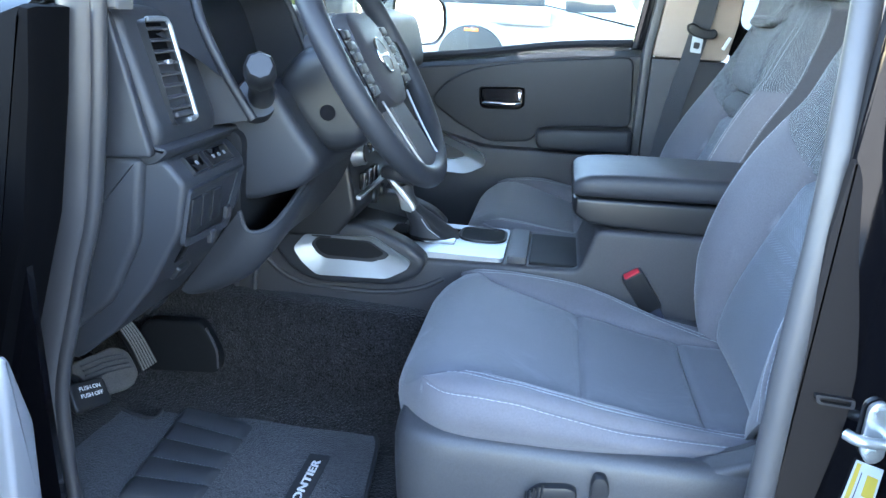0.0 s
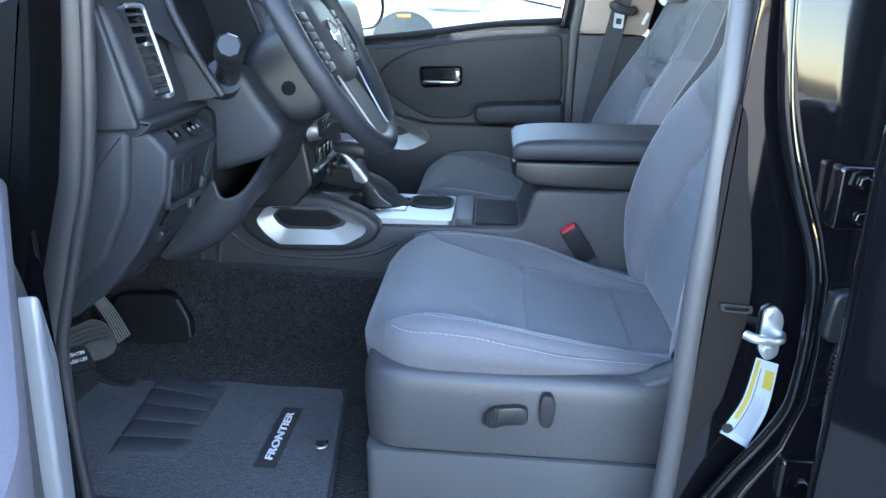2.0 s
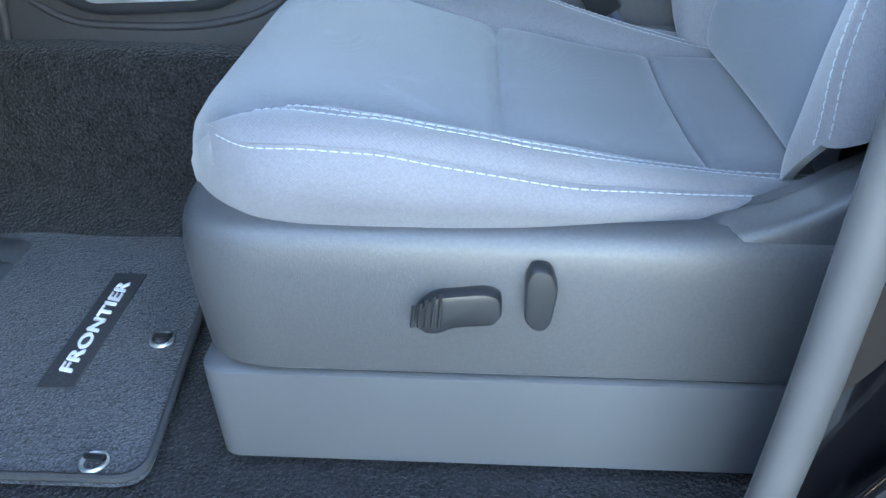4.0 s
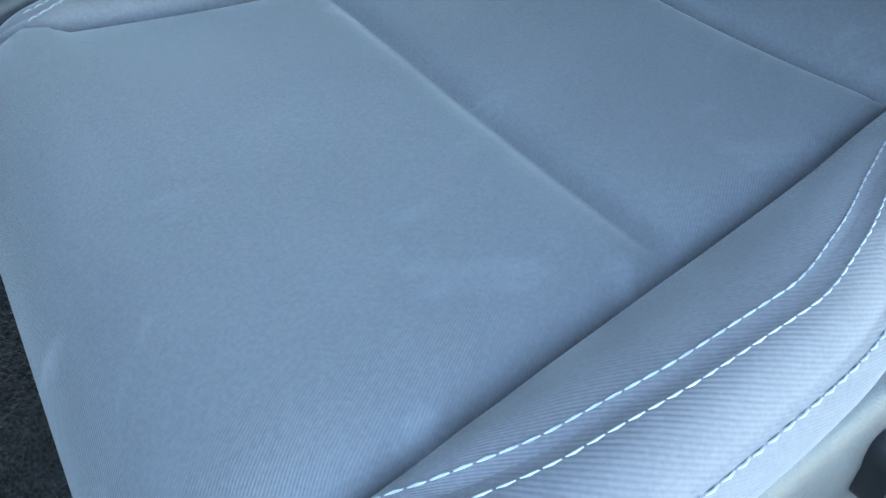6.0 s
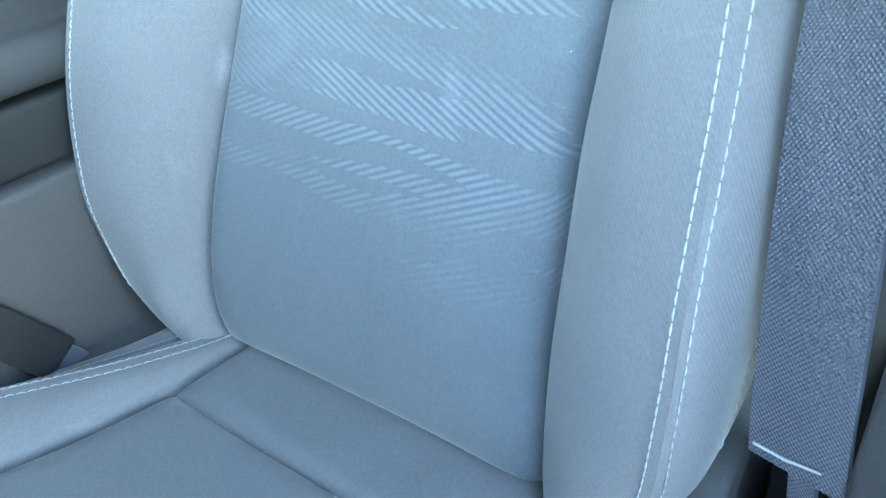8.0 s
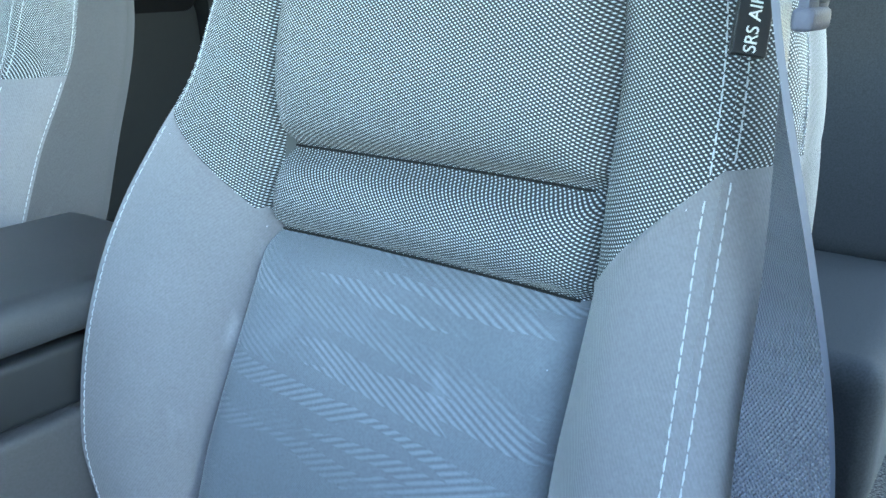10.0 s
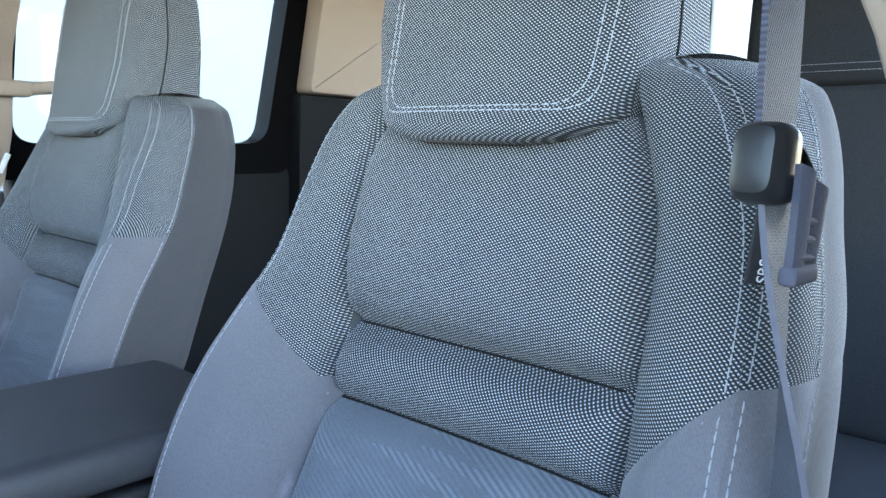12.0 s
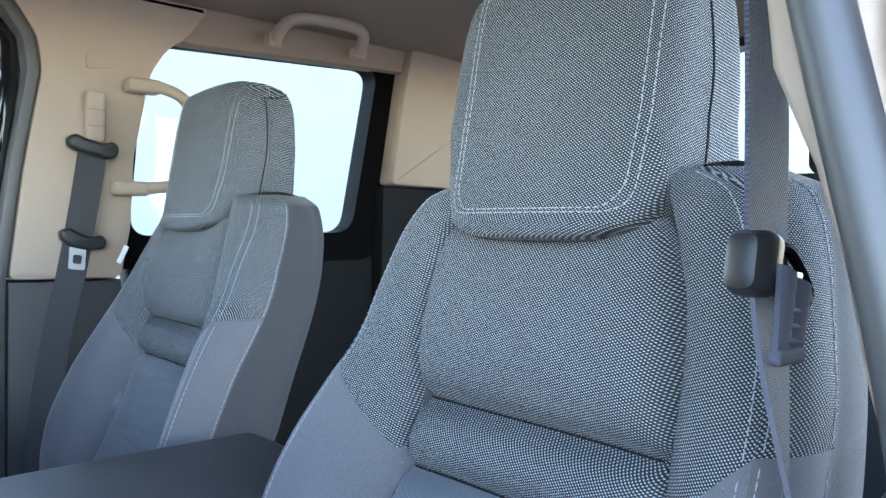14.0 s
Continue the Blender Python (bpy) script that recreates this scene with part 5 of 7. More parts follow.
on(part("side_cover", prism(endcap, "y", -0.7165, -0.7035, 0.004, 3), PLASTIC_SOFT, None, "grained end cover"), dash)
# vent pod at the driver side; the vent looks back at the driver
pod = rounded([(-0.20, 1.330), (-0.090, 1.334), (-0.076, 1.324), (-0.034, 1.203), (-0.040, 1.174), (-0.10, 1.170), (-0.20, 1.170)], 0.012, 5)
on(part("vent_pod", prism(pod, "y", -0.7025, -0.552, 0.014, 4), PLASTIC_SOFT), dash)
VM = Matrix(((0, -0.287, 0.958, -0.054), (1, 0, 0, -0.641), (0, 0.958, 0.287, 1.262), (0, 0, 0, 1)))    # local x across, y up the face, z out of it
vo = rounded([(-0.030, -0.060), (0.028, -0.060), (0.031, 0.060), (-0.027, 0.060)], 0.008, 4)
vi = rounded([(-0.027, -0.054), (0.019, -0.054), (0.022, 0.056), (-0.024, 0.056)], 0.005, 4)
vent = on(part("air_vent", moved(ring_plate(vo, vi, "z", -0.003, 0.007, 0.002), VM), PLASTIC_DARK, None, "upright air vent with a satin silver edge"), dash)
part("vent_duct", moved(prism(vi, "z", -0.0025, -0.001, 0), VM), DEEP_BLACK, vent)
part("vent_edge", moved(tube(smooth_path([(-0.020, 0.0585, 0.0065), (0.012, 0.0585, 0.0068), (0.0255, 0.054, 0.0068), (0.0262, 0.030, 0.0068), (0.0242, -0.045, 0.0068), (0.021, -0.0560, 0.0068), (0.004, -0.0575, 0.0066)], 6), 0.0030, 8), VM), SILVER, vent, "satin silver edge")
for k in range(8):
    y_ = 0.049 - 0.0128 * k
    part("slat", moved(box(-0.026, -0.0012, -0.006, 0.0215, 0.0012, 0.006, 0.0006, 1), VM @ Matrix.Translation((0, y_, 0.0015)) @ Matrix.Rotation(radians(24), 4, "X")), PLASTIC, vent)
part("vent_tab", moved(box(-0.008, 0.0075, 0.004, 0.002, 0.0125, 0.0105, 0.0015, 2), VM), SILVER, vent)
part("vent_thumbwheel", moved(box(-0.022, -0.0525, 0.001, 0.015, -0.0455, 0.008, 0.003, 3), VM), PLASTIC, vent)
# instrument hood and cluster
arch = smooth_path([(0.010, -0.545, 1.20), (-0.03, -0.552, 1.27), (-0.058, -0.548, 1.33), (-0.072, -0.515, 1.375), (-0.072, -0.43, 1.394), (-0.066, -0.33, 1.388), (-0.052, -0.265, 1.36), (-0.03, -0.245, 1.30), (0.0, -0.24, 1.22)], 6)
def hood(s, t):
    p = arch[min(int(s * (len(arch) - 1)), len(arch) - 1)]
    q = p + Vector((-0.30 * t, 0, -0.06 * t))
    return q.x, q.y - 0.03 * t * (1 if q.y < -0.395 else -1), q.z
on(part("instrument_hood", grid(hood, len(arch) - 1, 8, thick=0.012), PLASTIC_SOFT, None, "arched instrument hood"), dash)
on(part("hood_rim", tube(arch, 0.006, 10), PLASTIC_SOFT), dash)
on(part("cluster_face", grid(lambda s, t: (-0.13 + 0.05 * (1 - t), -0.54 + 0.29 * s, 1.19 + 0.19 * t), 6, 6, thick=0.006), SCREEN, None, "dark instrument cluster"), dash)
def shoulder(s, t):
    """Top of the dashboard, sweeping up from the vent pod to the instrument hood."""
    i = min(int(round(s * 26)), len(arch) - 1)
    a = arch[4 + i]
    q = Vector((-0.092 - 0.10 * s, -0.700 + 0.10 * s, 1.326 + 0.020 * s))
    p = a.lerp(q, t)
    p.z += 0.010 * math.sin(math.pi * t)
    return p.x - 0.006, p.y, p.z
on(part("hood_shoulder", grid(shoulder, 26, 12), PLASTIC_SOFT), dash)
# knee panels
kn = rounded([(-0.30, 1.168), (-0.10, 1.170), (-0.031, 1.171), (-0.009, 1.146), (-0.017, 1.09), (-0.057, 1.016), (-0.103, 0.958), (-0.155, 0.915), (-0.235, 0.905), (-0.30, 1.0)], 0.008, 3)
on(part("knee_panel", prism(kn, "y", -0.700, -0.528, 0.007, 3), PLASTIC_SOFT, None, "grained lower panel"), dash)
kn2 = rounded([(-0.12, 1.185), (-0.012, 1.180), (-0.018, 1.05), (-0.07, 0.972), (-0.16, 0.960), (-0.30, 1.05)], 0.02, 4)
# Solid black block stands for the shade in the hollow under the column.
on(part("column_well_shade", prism(kn2, "y", -0.526, -0.16, 0.006, 2), TRIM_BLACK, None, "black filling as shade in the well round the column"), dash)
lip = smooth_path([(-0.018, -0.5285, 1.072), (-0.006, -0.527, 1.044), (0.020, -0.505, 1.050), (0.046, -0.455, 1.096), (0.052, -0.395, 1.124), (0.050, -0.30, 1.130), (0.044, -0.17, 1.130)], 6)
def knee_bolster(s, t):
    """Lower dashboard under the column: from the lip of the pocket it swells out and turns under."""
    i = s * (len(lip) - 1)
    k = min(int(i), len(lip) - 2)
    a = lip[k].lerp(lip[k + 1], i - k)
    ease = min(1.0, s / 0.32) ** 1.3
    b = Vector((-0.105 + 0.020 * ease, a.y, 0.950 - 0.006 * ease))
    p = a.lerp(b, t)
    swell = math.sin(math.pi * t) ** 0.8 * ease
    return p.x + 0.026 * swell, p.y, p.z - 0.010 * swell
on(part("knee_bolster", grid(knee_bolster, 48, 20, thick=0.005), PLASTIC_SOFT, None, "grained panel under the column"), dash)
on(part("pocket_lip", tube(lip, 0.0035, 8), PLASTIC_SOFT), dash)
on(part("side_panel", prism(rounded([(-0.12, 1.175), (-0.052, 1.175), (-0.062, 1.08), (-0.100, 1.0), (-0.17, 0.940), (-0.235, 0.885), (-0.30, 0.885), (-0.30, 1.17)], 0.012, 3), "y", -0.712, -0.66, 0.01, 3), PLASTIC_SOFT), dash)
KM = Matrix(((0, -0.66, 0.75, -0.0195), (1, 0, 0, 0), (0, 0.75, 0.66, 1.1595), (0, 0, 0, 1)))    # slope over the knee panel
for j, (y0_, y1_) in enumerate(((-0.668, -0.634), (-0.622, -0.560))):
    b = on(part("dash_switch", moved(box(y0_, -0.0105, -0.002, y1_, 0.0105, 0.003, 0.0015), KM), GLOSS_BLACK, None, "small black push switch"), dash)
    part("switch_rim", moved(ring_plate(rounded([(y0_ - 0.002, -0.0125), (y1_ + 0.002, -0.0125), (y1_ + 0.002, 0.0125), (y0_ - 0.002, 0.0125)], 0.002, 2), rounded([(y0_, -0.0105), (y1_, -0.0105), (y1_, 0.0105), (y0_, 0.0105)], 0.002, 2), "z", -0.002, 0.0036), KM), PLASTIC_DARK, b)
    for k in range(1 + 2 * j):
        yc_ = y0_ + (y1_ - y0_) * (k + 1) / (2 + 2 * j)
        part("switch_mark", moved(box(yc_ - 0.0030, -0.0028, 0.003, yc_ + 0.0030, 0.0022, 0.0034, 0), KM), SEAT_GREY, b)
FM = Matrix(((0, 0.14, 0.99, -0.0125), (1, 0, 0, 0), (0, 0.99, -0.14, 1.118), (0, 0, 0, 1)))    # face of the knee panel
on(part("switch_recess", moved(ring_plate(rounded([(-0.695, -0.048), (-0.570, -0.055), (-0.535, 0.022), (-0.690, 0.020)], 0.008, 4), rounded([(-0.688, -0.042), (-0.578, -0.048), (-0.550, 0.014), (-0.684, 0.013)], 0.006, 4), "z", -0.002, 0.004, 0.003), FM), PLASTIC_SOFT), dash)
for k in range(3):
    on(part("blank_switch", moved(box(-0.680 + 0.028 * k, -0.034, -0.001, -0.655 + 0.028 * k, 0.006, 0.003, 0.0015), FM), PLASTIC_DARK, None, "blank black switch cover"), dash)
for y_, z_ in ((-0.580, -0.036), (-0.620, -0.058)):
    on(part("panel_clip", moved(box(y_ - 0.004, z_ - 0.006, 0.0, y_ + 0.010, z_ + 0.010, 0.006, 0.002), FM), PLASTIC), dash)
# centre stack
on(part("center_stack", prism(rounded([(-0.20, 1.30), (-0.012, 1.30), (0.030, 1.10), (0.052, 0.985), (0.01, 0.93), (-0.25, 0.93)], 0.015, 3), "y", -0.165, 0.165, 0.01, 3), PLASTIC_DARK, None, "dark center stack"), dash)
scr = on(part("touchscreen", moved(box(-0.008, -0.125, -0.075, 0.008, 0.125, 0.075, 0.006), Matrix.Translation((-0.035, 0.0, 1.365)) @ Matrix.Rotation(radians(-10), 4, "Y")), GLOSS_BLACK, None, "glossy black center screen"), dash)
for y, z in ((-0.125, 1.085), (0.125, 1.085)):
    on(part("climate_dial", tube([(0.032, y, z), (0.056, y, z + 0.003)], [0.024, 0.021], 20), SILVER, None, "silver-rimmed dial"), dash)
on(part("button_row", box(0.030, -0.09, 1.070, 0.045, 0.09, 1.098, 0.003), PLASTIC_DARK), dash)
on(part("stack_trim", box(0.040, -0.15, 1.005, 0.056, 0.15, 1.012, 0.002), SILVER, None, "thin silver strip"), dash)
for y in (-0.105, -0.065, -0.025):
    on(part("stack_switch", box(0.044, y - 0.016, 1.018, 0.056, y + 0.016, 1.048, 0.003), GLOSS_BLACK), dash)
for y in (-0.19, 0.19):
    o = rounded([(y - 0.028, 1.20), (y + 0.028, 1.20), (y + 0.026, 1.33), (y - 0.026, 1.33)], 0.01, 3)
    i = [(y + (a - y) * 0.75, 1.265 + (b - 1.265) * 0.86) for a, b in o]
    on(part("center_vent", ring_plate(o, i, "x", -0.005, 0.014, 0.003), SILVER, None, "silver-rimmed upright air vent"), dash)

on(part("hood_release", moved(box(-0.008, -0.016, -0.010, 0.008, 0.016, 0.010, 0.004, 3), Matrix.Translation((-0.058, -0.63, 1.020)) @ Matrix.Rotation(radians(35), 4, "Y")), PLASTIC_DARK, None, "dark bonnet release lever"), dash)
on(part("diagnostic_socket", moved(box(-0.008, -0.022, -0.008, 0.008, 0.022, 0.008, 0.002), Matrix.Translation((-0.12, -0.58, 0.948)) @ Matrix.Rotation(radians(40), 4, "Y")), PLASTIC_DARK, None, "black diagnostic socket"), dash)
on(part("lower_switch", moved(box(-0.004, -0.011, -0.013, 0.004, 0.011, 0.013, 0.002), Matrix.Translation((-0.040, -0.655, 1.052)) @ Matrix.Rotation(radians(30), 4, "Y")), GLOSS_BLACK, None, "small black switch"), dash)
for y in (-0.125, 0.125):
    on(part("dial_cap", tube([(0.0555, y, 1.088), (0.0585, y, 1.0885)], [0.017, 0.016], 20), PLASTIC_DARK), dash)
for k in range(5):
    on(part("stack_button", box(0.044, -0.082 + 0.034 * k, 1.074, 0.0475, -0.054 + 0.034 * k, 1.094, 0.0015), GLOSS_BLACK), dash)
for y in (-0.03, 0.04):
    on(part("power_socket", tube([(0.052, y, 0.985), (0.058, y, 0.985)], [0.014, 0.013], 18), PLASTIC_DARK, None, "round black power socket"), dash)

# ---------------------------------------------------------------- steering wheel and column
wheel = thing("steering_wheel", "black leather three-spoke steering wheel", "steering wheel", at=(0.125, -0.37, 1.272))
wm = Matrix.Translation((0.125, -0.37, 1.272)) @ Matrix.Rotation(radians(59), 4, "Y")   # local z towards the driver


def wpart(name, bm, material, parent=None, label=""):
    return on(part(name, moved(bm, wm), material, None, label), wheel)


rim = [(0.186 * math.cos(a * math.pi / 36), 0.186 * math.sin(a * math.pi / 36), 0) for a in range(72)]
wpart("rim", tube(rim, 0.0165, 14, closed=True, up=(0, 0, 1)), VINYL, None, "black leather rim")
hub = rounded([(-0.075, -0.075), (-0.075, 0.075), (0.02, 0.095), (0.075, 0.05), (0.075, -0.05), (0.02, -0.095)], 0.03, 5)
wpart("hub_cover", loft([[(x * k, y * k, z) for x, y in hub] for k, z in ((0.95, -0.06), (1.0, -0.035), (1.0, -0.005), (0.93, 0.008), (0.75, 0.014))]), PLASTIC, None, "grained airbag cover")
for sgn in (-1, 1):
    wpart("spoke", loft([[(-0.03, sgn * 0.07, -0.03), (0.035, sgn * 0.07, -0.03), (0.035, sgn * 0.07, 0.0), (-0.03, sgn * 0.07, 0.0)],
                         [(-0.018, sgn * 0.178, -0.008), (0.026, sgn * 0.178, -0.008), (0.026, sgn * 0.178, 0.008), (-0.018, sgn * 0.178, 0.008)]]), GLOSS_BLACK, None, "glossy black spoke")
    wpart("switch_pad", box(-0.050, sgn * 0.108 - 0.020, -0.004, 0.052, sgn * 0.108 + 0.020, 0.006, 0.005, 3), GLOSS_BLACK, None, "glossy black switch panel")
    for k in range(6):
        wpart("wheel_button", box(-0.045 + 0.016 * k, sgn * 0.108 - 0.014, 0.004, -0.033 + 0.016 * k, sgn * 0.108 + 0.014, 0.0105, 0.002), PLASTIC_DARK)
    wpart("spoke_trim", tube(smooth_path([(0.058, sgn * 0.085, 0.004), (0.10, sgn * 0.072, 0.004), (0.150, sgn * 0.060, 0.006), (0.176, sgn * 0.052, 0.010)], 5), 0.0018, 8), SILVER, None, "thin satin silver edge")
wpart("lower_spoke", loft([[(0.06, -0.040, -0.03), (0.06, 0.040, -0.03), (0.06, 0.040, 0.0), (0.06, -0.040, 0.0)], [(0.178, -0.052, -0.008), (0.178, 0.052, -0.008), (0.178, 0.052, 0.008), (0.178, -0.052, 0.008)]]), PLASTIC, None, "dark lower spoke")
wpart("badge", tube([(0, 0, 0.012), (0, 0, 0.017)], 0.024, 24), PLASTIC_DARK)
wpart("badge_ring", tube([(0.026 * math.cos(a * math.pi / 12), 0.026 * math.sin(a * math.pi / 12), 0.016) for a in range(24)], 0.0018, 8, closed=True), CHROME, None, "plain chrome ring")
wpart("badge_bar", box(-0.0022, -0.025, 0.014, 0.0022, 0.025, 0.0185, 0.001), CHROME)
col = thing("steering_column", "dark plastic steering column shroud with stalk", "steering column", at=(0.0, -0.37, 1.2))
on(part("shroud", prism(rounded([(0.004, 1.240), (0.040, 1.285), (0.080, 1.300), (0.150, 1.262), (0.142, 1.160), (0.080, 1.143), (0.030, 1.185)], 0.03, 6), "y", -0.465, -0.275, 0.030, 5), PLASTIC_DARK, None, "black column cover"), col)
on(part("shroud_cap", tube([(0.085, -0.4655, 1.205), (0.085, -0.468, 1.205)], 0.011, 20), GLOSS_BLACK), col)
on(part("lower_shroud", prism(rounded([(-0.060, 1.225), (0.020, 1.245), (0.055, 1.190), (0.090, 1.145), (0.066, 1.108), (-0.020, 1.078), (-0.10, 1.10)], 0.03, 6), "y", -0.510, -0.235, 0.016, 4), PLASTIC_SOFT, None, "grained grey column surround"), col)
on(part("stalk", tube([(0.0, -0.49, 1.216), (0.020, -0.54, 1.240), (0.030, -0.57, 1.255)], [0.019, 0.016, 0.015], 12), PLASTIC_DARK), col)
on(part("stalk_knob", tube([(0.028, -0.564, 1.252), (0.032, -0.575, 1.258), (0.042, -0.602, 1.272), (0.044, -0.607, 1.274)], [0.015, 0.020, 0.019, 0.015], 8), PLASTIC_DARK), col)
on(part("stalk_collar", tube([(-0.010, -0.470, 1.208), (0.000, -0.506, 1.220), (0.004, -0.514, 1.224)], [0.034, 0.030, 0.026], 24), PLASTIC_DARK), col)

# ---------------------------------------------------------------- center console
con = thing("center_console", "charcoal center console with armrest and silver gear panel", "center console", at=(0.3, 0.0, 0.6))
side_o = rounded([(-0.265, 0.78), (-0.27, 0.92), (-0.13, 0.93), (-0.05, 0.935), (0.17, 0.897), (0.462, 0.905), (0.486, 0.985), (0.80, 0.99), (0.86, 0.62), (0.32, 0.62), (0.26, 0.737), (0.09, 0.737), (0.052, 0.748), (0.01, 0.765), (-0.043, 0.777)], 0.016, 4)
on(part("body", prism(side_o, "y", -0.128, 0.128, 0.010, 3), PLASTIC), con)
for xa_, xb_, zt_ in ((-0.195, -0.198, 0.872), (-0.150, -0.162, 0.885)):
    on(part("side_ridge", tube([(xa_, -0.127, zt_), (xb_, -0.128, 0.782)], 0.0065, 10), PLASTIC), con)
on(part("side_crease", tube(smooth_path([(-0.150, -0.127, 0.886), (-0.117, -0.127, 0.853), (-0.075, -0.127, 0.829), (-0.03, -0.127, 0.822), (0.08, -0.127, 0.822), (0.16, -0.127, 0.836), (0.215, -0.126, 0.862)], 6), 0.0055, 10), PLASTIC), con)
for sgn in (-1, 1):
    kp = rounded([(-0.115, 0.905), (-0.064, 0.955), (0.065, 0.963), (0.15, 0.932), (0.185, 0.903), (0.172, 0.872), (0.13, 0.848), (-0.03, 0.838), (-0.075, 0.86)], 0.025, 5)
    y0, y1 = sorted((sgn * 0.11, sgn * 0.158))
    on(part("knee_pad", prism(kp, "y", y0, y1, 0.014, 4), VINYL, None, "padded black knee rest"), con)
    bo = rounded([(-0.068, 0.906), (-0.045, 0.936), (0.085, 0.941), (0.156, 0.900), (0.150, 0.886), (0.113, 0.864), (-0.022, 0.858), (-0.050, 0.880)], 0.010, 4)
    bi = rounded([(-0.028, 0.918), (-0.018, 0.929), (0.074, 0.930), (0.105, 0.912), (0.098, 0.904), (0.075, 0.898), (-0.002, 0.897), (-0.016, 0.902)], 0.006, 4)
    bz = ring_plate(bo, bi, "y", sgn * 0.154, sgn * 0.166, sgn * 0.010)
    bm2 = on(part("pocket_bezel", bz, SILVER, None, "satin silver grab surround"), con)
    pk = part("pocket", prism([(x, z) for x, z in bi], "y", min(sgn * 0.1585, sgn * 0.16), max(sgn * 0.1585, sgn * 0.16), 0), TRIM_BLACK, bm2)
gp = rounded([(0.06, -0.115), (0.322, -0.115), (0.322, 0.095), (0.06, 0.095)], 0.012, 4)
on(part("gear_panel", loft([[(x, y, 0.895 + 0.004 * (x < 0.2)) for x, y in gp], [(x, y, 0.909) for x, y in gp]]), SILVER, None, "satin silver gear surround"), con)
on(part("gear_slot", box(0.085, -0.055, 0.906, 0.222, 0.055, 0.912, 0.003), GLOSS_BLACK), con)
well = rounded([(0.225, -0.020), (0.318, -0.020), (0.318, 0.078), (0.225, 0.078)], 0.035, 6)
on(part("cup_well", loft([[(a, b, z) for a, b in well] for z in (0.9085, 0.9105)]), DEEP_BLACK, None, "dark double cup holder"), con)
on(part("cup_rim", tube([(a, b, 0.911) for a, b in well], 0.0028, 8, closed=True), PLASTIC_DARK), con)
on(part("lidded_bin", box(0.329, -0.115, 0.895, 0.366, 0.085, 0.916, 0.005), PLASTIC), con)
on(part("tray", box(0.37, -0.112, 0.894, 0.466, 0.085, 0.909, 0.005), TRIM_BLACK), con)
def lid_ring(x, w, z0, z1, r):
    return [(x, y, z) for y, z in rounded([(-w, z0), (w, z0), (w, z1), (-w, z1)], r, 5)]
arm_ = on(part("armrest", loft([lid_ring(0.437, 0.095, 1.048, 1.060, 0.005), lid_ring(0.438, 0.108, 1.042, 1.066, 0.010), lid_ring(0.446, 0.115, 1.040, 1.073, 0.014), lid_ring(0.466, 0.119, 1.040, 1.080, 0.018),
                                lid_ring(0.52, 0.120, 1.041, 1.085, 0.020), lid_ring(0.64, 0.120, 1.044, 1.088, 0.020), lid_ring(0.80, 0.119, 1.048, 1.090, 0.020), lid_ring(0.815, 0.112, 1.052, 1.084, 0.014)]), LID_VINYL, None, "padded black armrest lid"), con)
on(part("armrest_base", loft([lid_ring(0.440, 0.098, 1.012, 1.034, 0.006), lid_ring(0.447, 0.110, 1.004, 1.0375, 0.008), lid_ring(0.47, 0.115, 0.992, 1.0385, 0.008), lid_ring(0.52, 0.116, 0.988, 1.0395, 0.008), lid_ring(0.815, 0.116, 0.985, 1.0445, 0.008)]), PLASTIC_DARK, None, "smooth lower half of the lid"), con)
lever = thing("gear_lever", "black and silver automatic gear lever with leather boot", "gear lever", at=(0.13, 0.0, 0.91))
on(part("boot", loft([[(cx_ + a * math.cos(k * math.pi / 12) * (1 + 0.06 * (k % 2) * f_), b * math.sin(k * math.pi / 12) * (1 + 0.06 * (k % 2) * f_), z + 0.006 * f_ * math.sin(3 * k * math.pi / 12)) for k in range(24)]
                       for cx_, a, b, z, f_ in ((0.172, 0.056, 0.042, 0.908, 0.0), (0.170, 0.050, 0.038, 0.917, 0.6), (0.158, 0.034, 0.028, 0.930, 1.0), (0.146, 0.026, 0.023, 0.944, 1.0), (0.132, 0.020, 0.019, 0.957, 0.7), (0.122, 0.017, 0.017, 0.970, 0.3))]), VINYL, None, "folded black leather boot"), lever)
on(part("boot_stitch", tube([(0.150, -0.026, 0.946), (0.165, -0.034, 0.930), (0.190, -0.040, 0.916)], 0.0009, 6), THREAD, None, "pale stitched seam"), lever)
on(part("shaft", tube([(0.128, 0, 0.955), (0.115, 0, 0.985), (0.108, 0, 1.008)], [0.016, 0.014, 0.016], 14), VINYL), lever)
on(part("shaft_blade", prism(rounded([(0.074, 1.020), (0.088, 1.019), (0.108, 1.002), (0.136, 0.966), (0.134, 0.953), (0.106, 0.960), (0.099, 0.985)], 0.004, 3), "y", -0.0195, 0.0195, 0.004, 3), SILVER, None, "satin silver blade"), lever)
on(part("knob", loft([[Vector((xk_, yk_ * wk_, zk_ + hk_ * zz_)) for yk_, zz_ in [(math.copysign(abs(math.cos(a_)) ** 0.7, math.cos(a_)), math.copysign(abs(math.sin(a_)) ** 0.7, math.sin(a_))) for a_ in [k * math.pi / 10 for k in range(20)]]]
                      for xk_, zk_, wk_, hk_ in ((0.060, 1.030, 0.010, 0.006), (0.063, 1.030, 0.017, 0.011), (0.075, 1.030, 0.021, 0.014), (0.095, 1.029, 0.022, 0.016), (0.115, 1.026, 0.021, 0.017), (0.127, 1.022, 0.018, 0.015), (0.131, 1.020, 0.010, 0.008))]), VINYL, None, "black leather grip"), lever)
buckle = thing("belt_buckle", "black seat belt buckle with a red button", "seat belt buckle", at=(0.56, -0.135, 0.88))
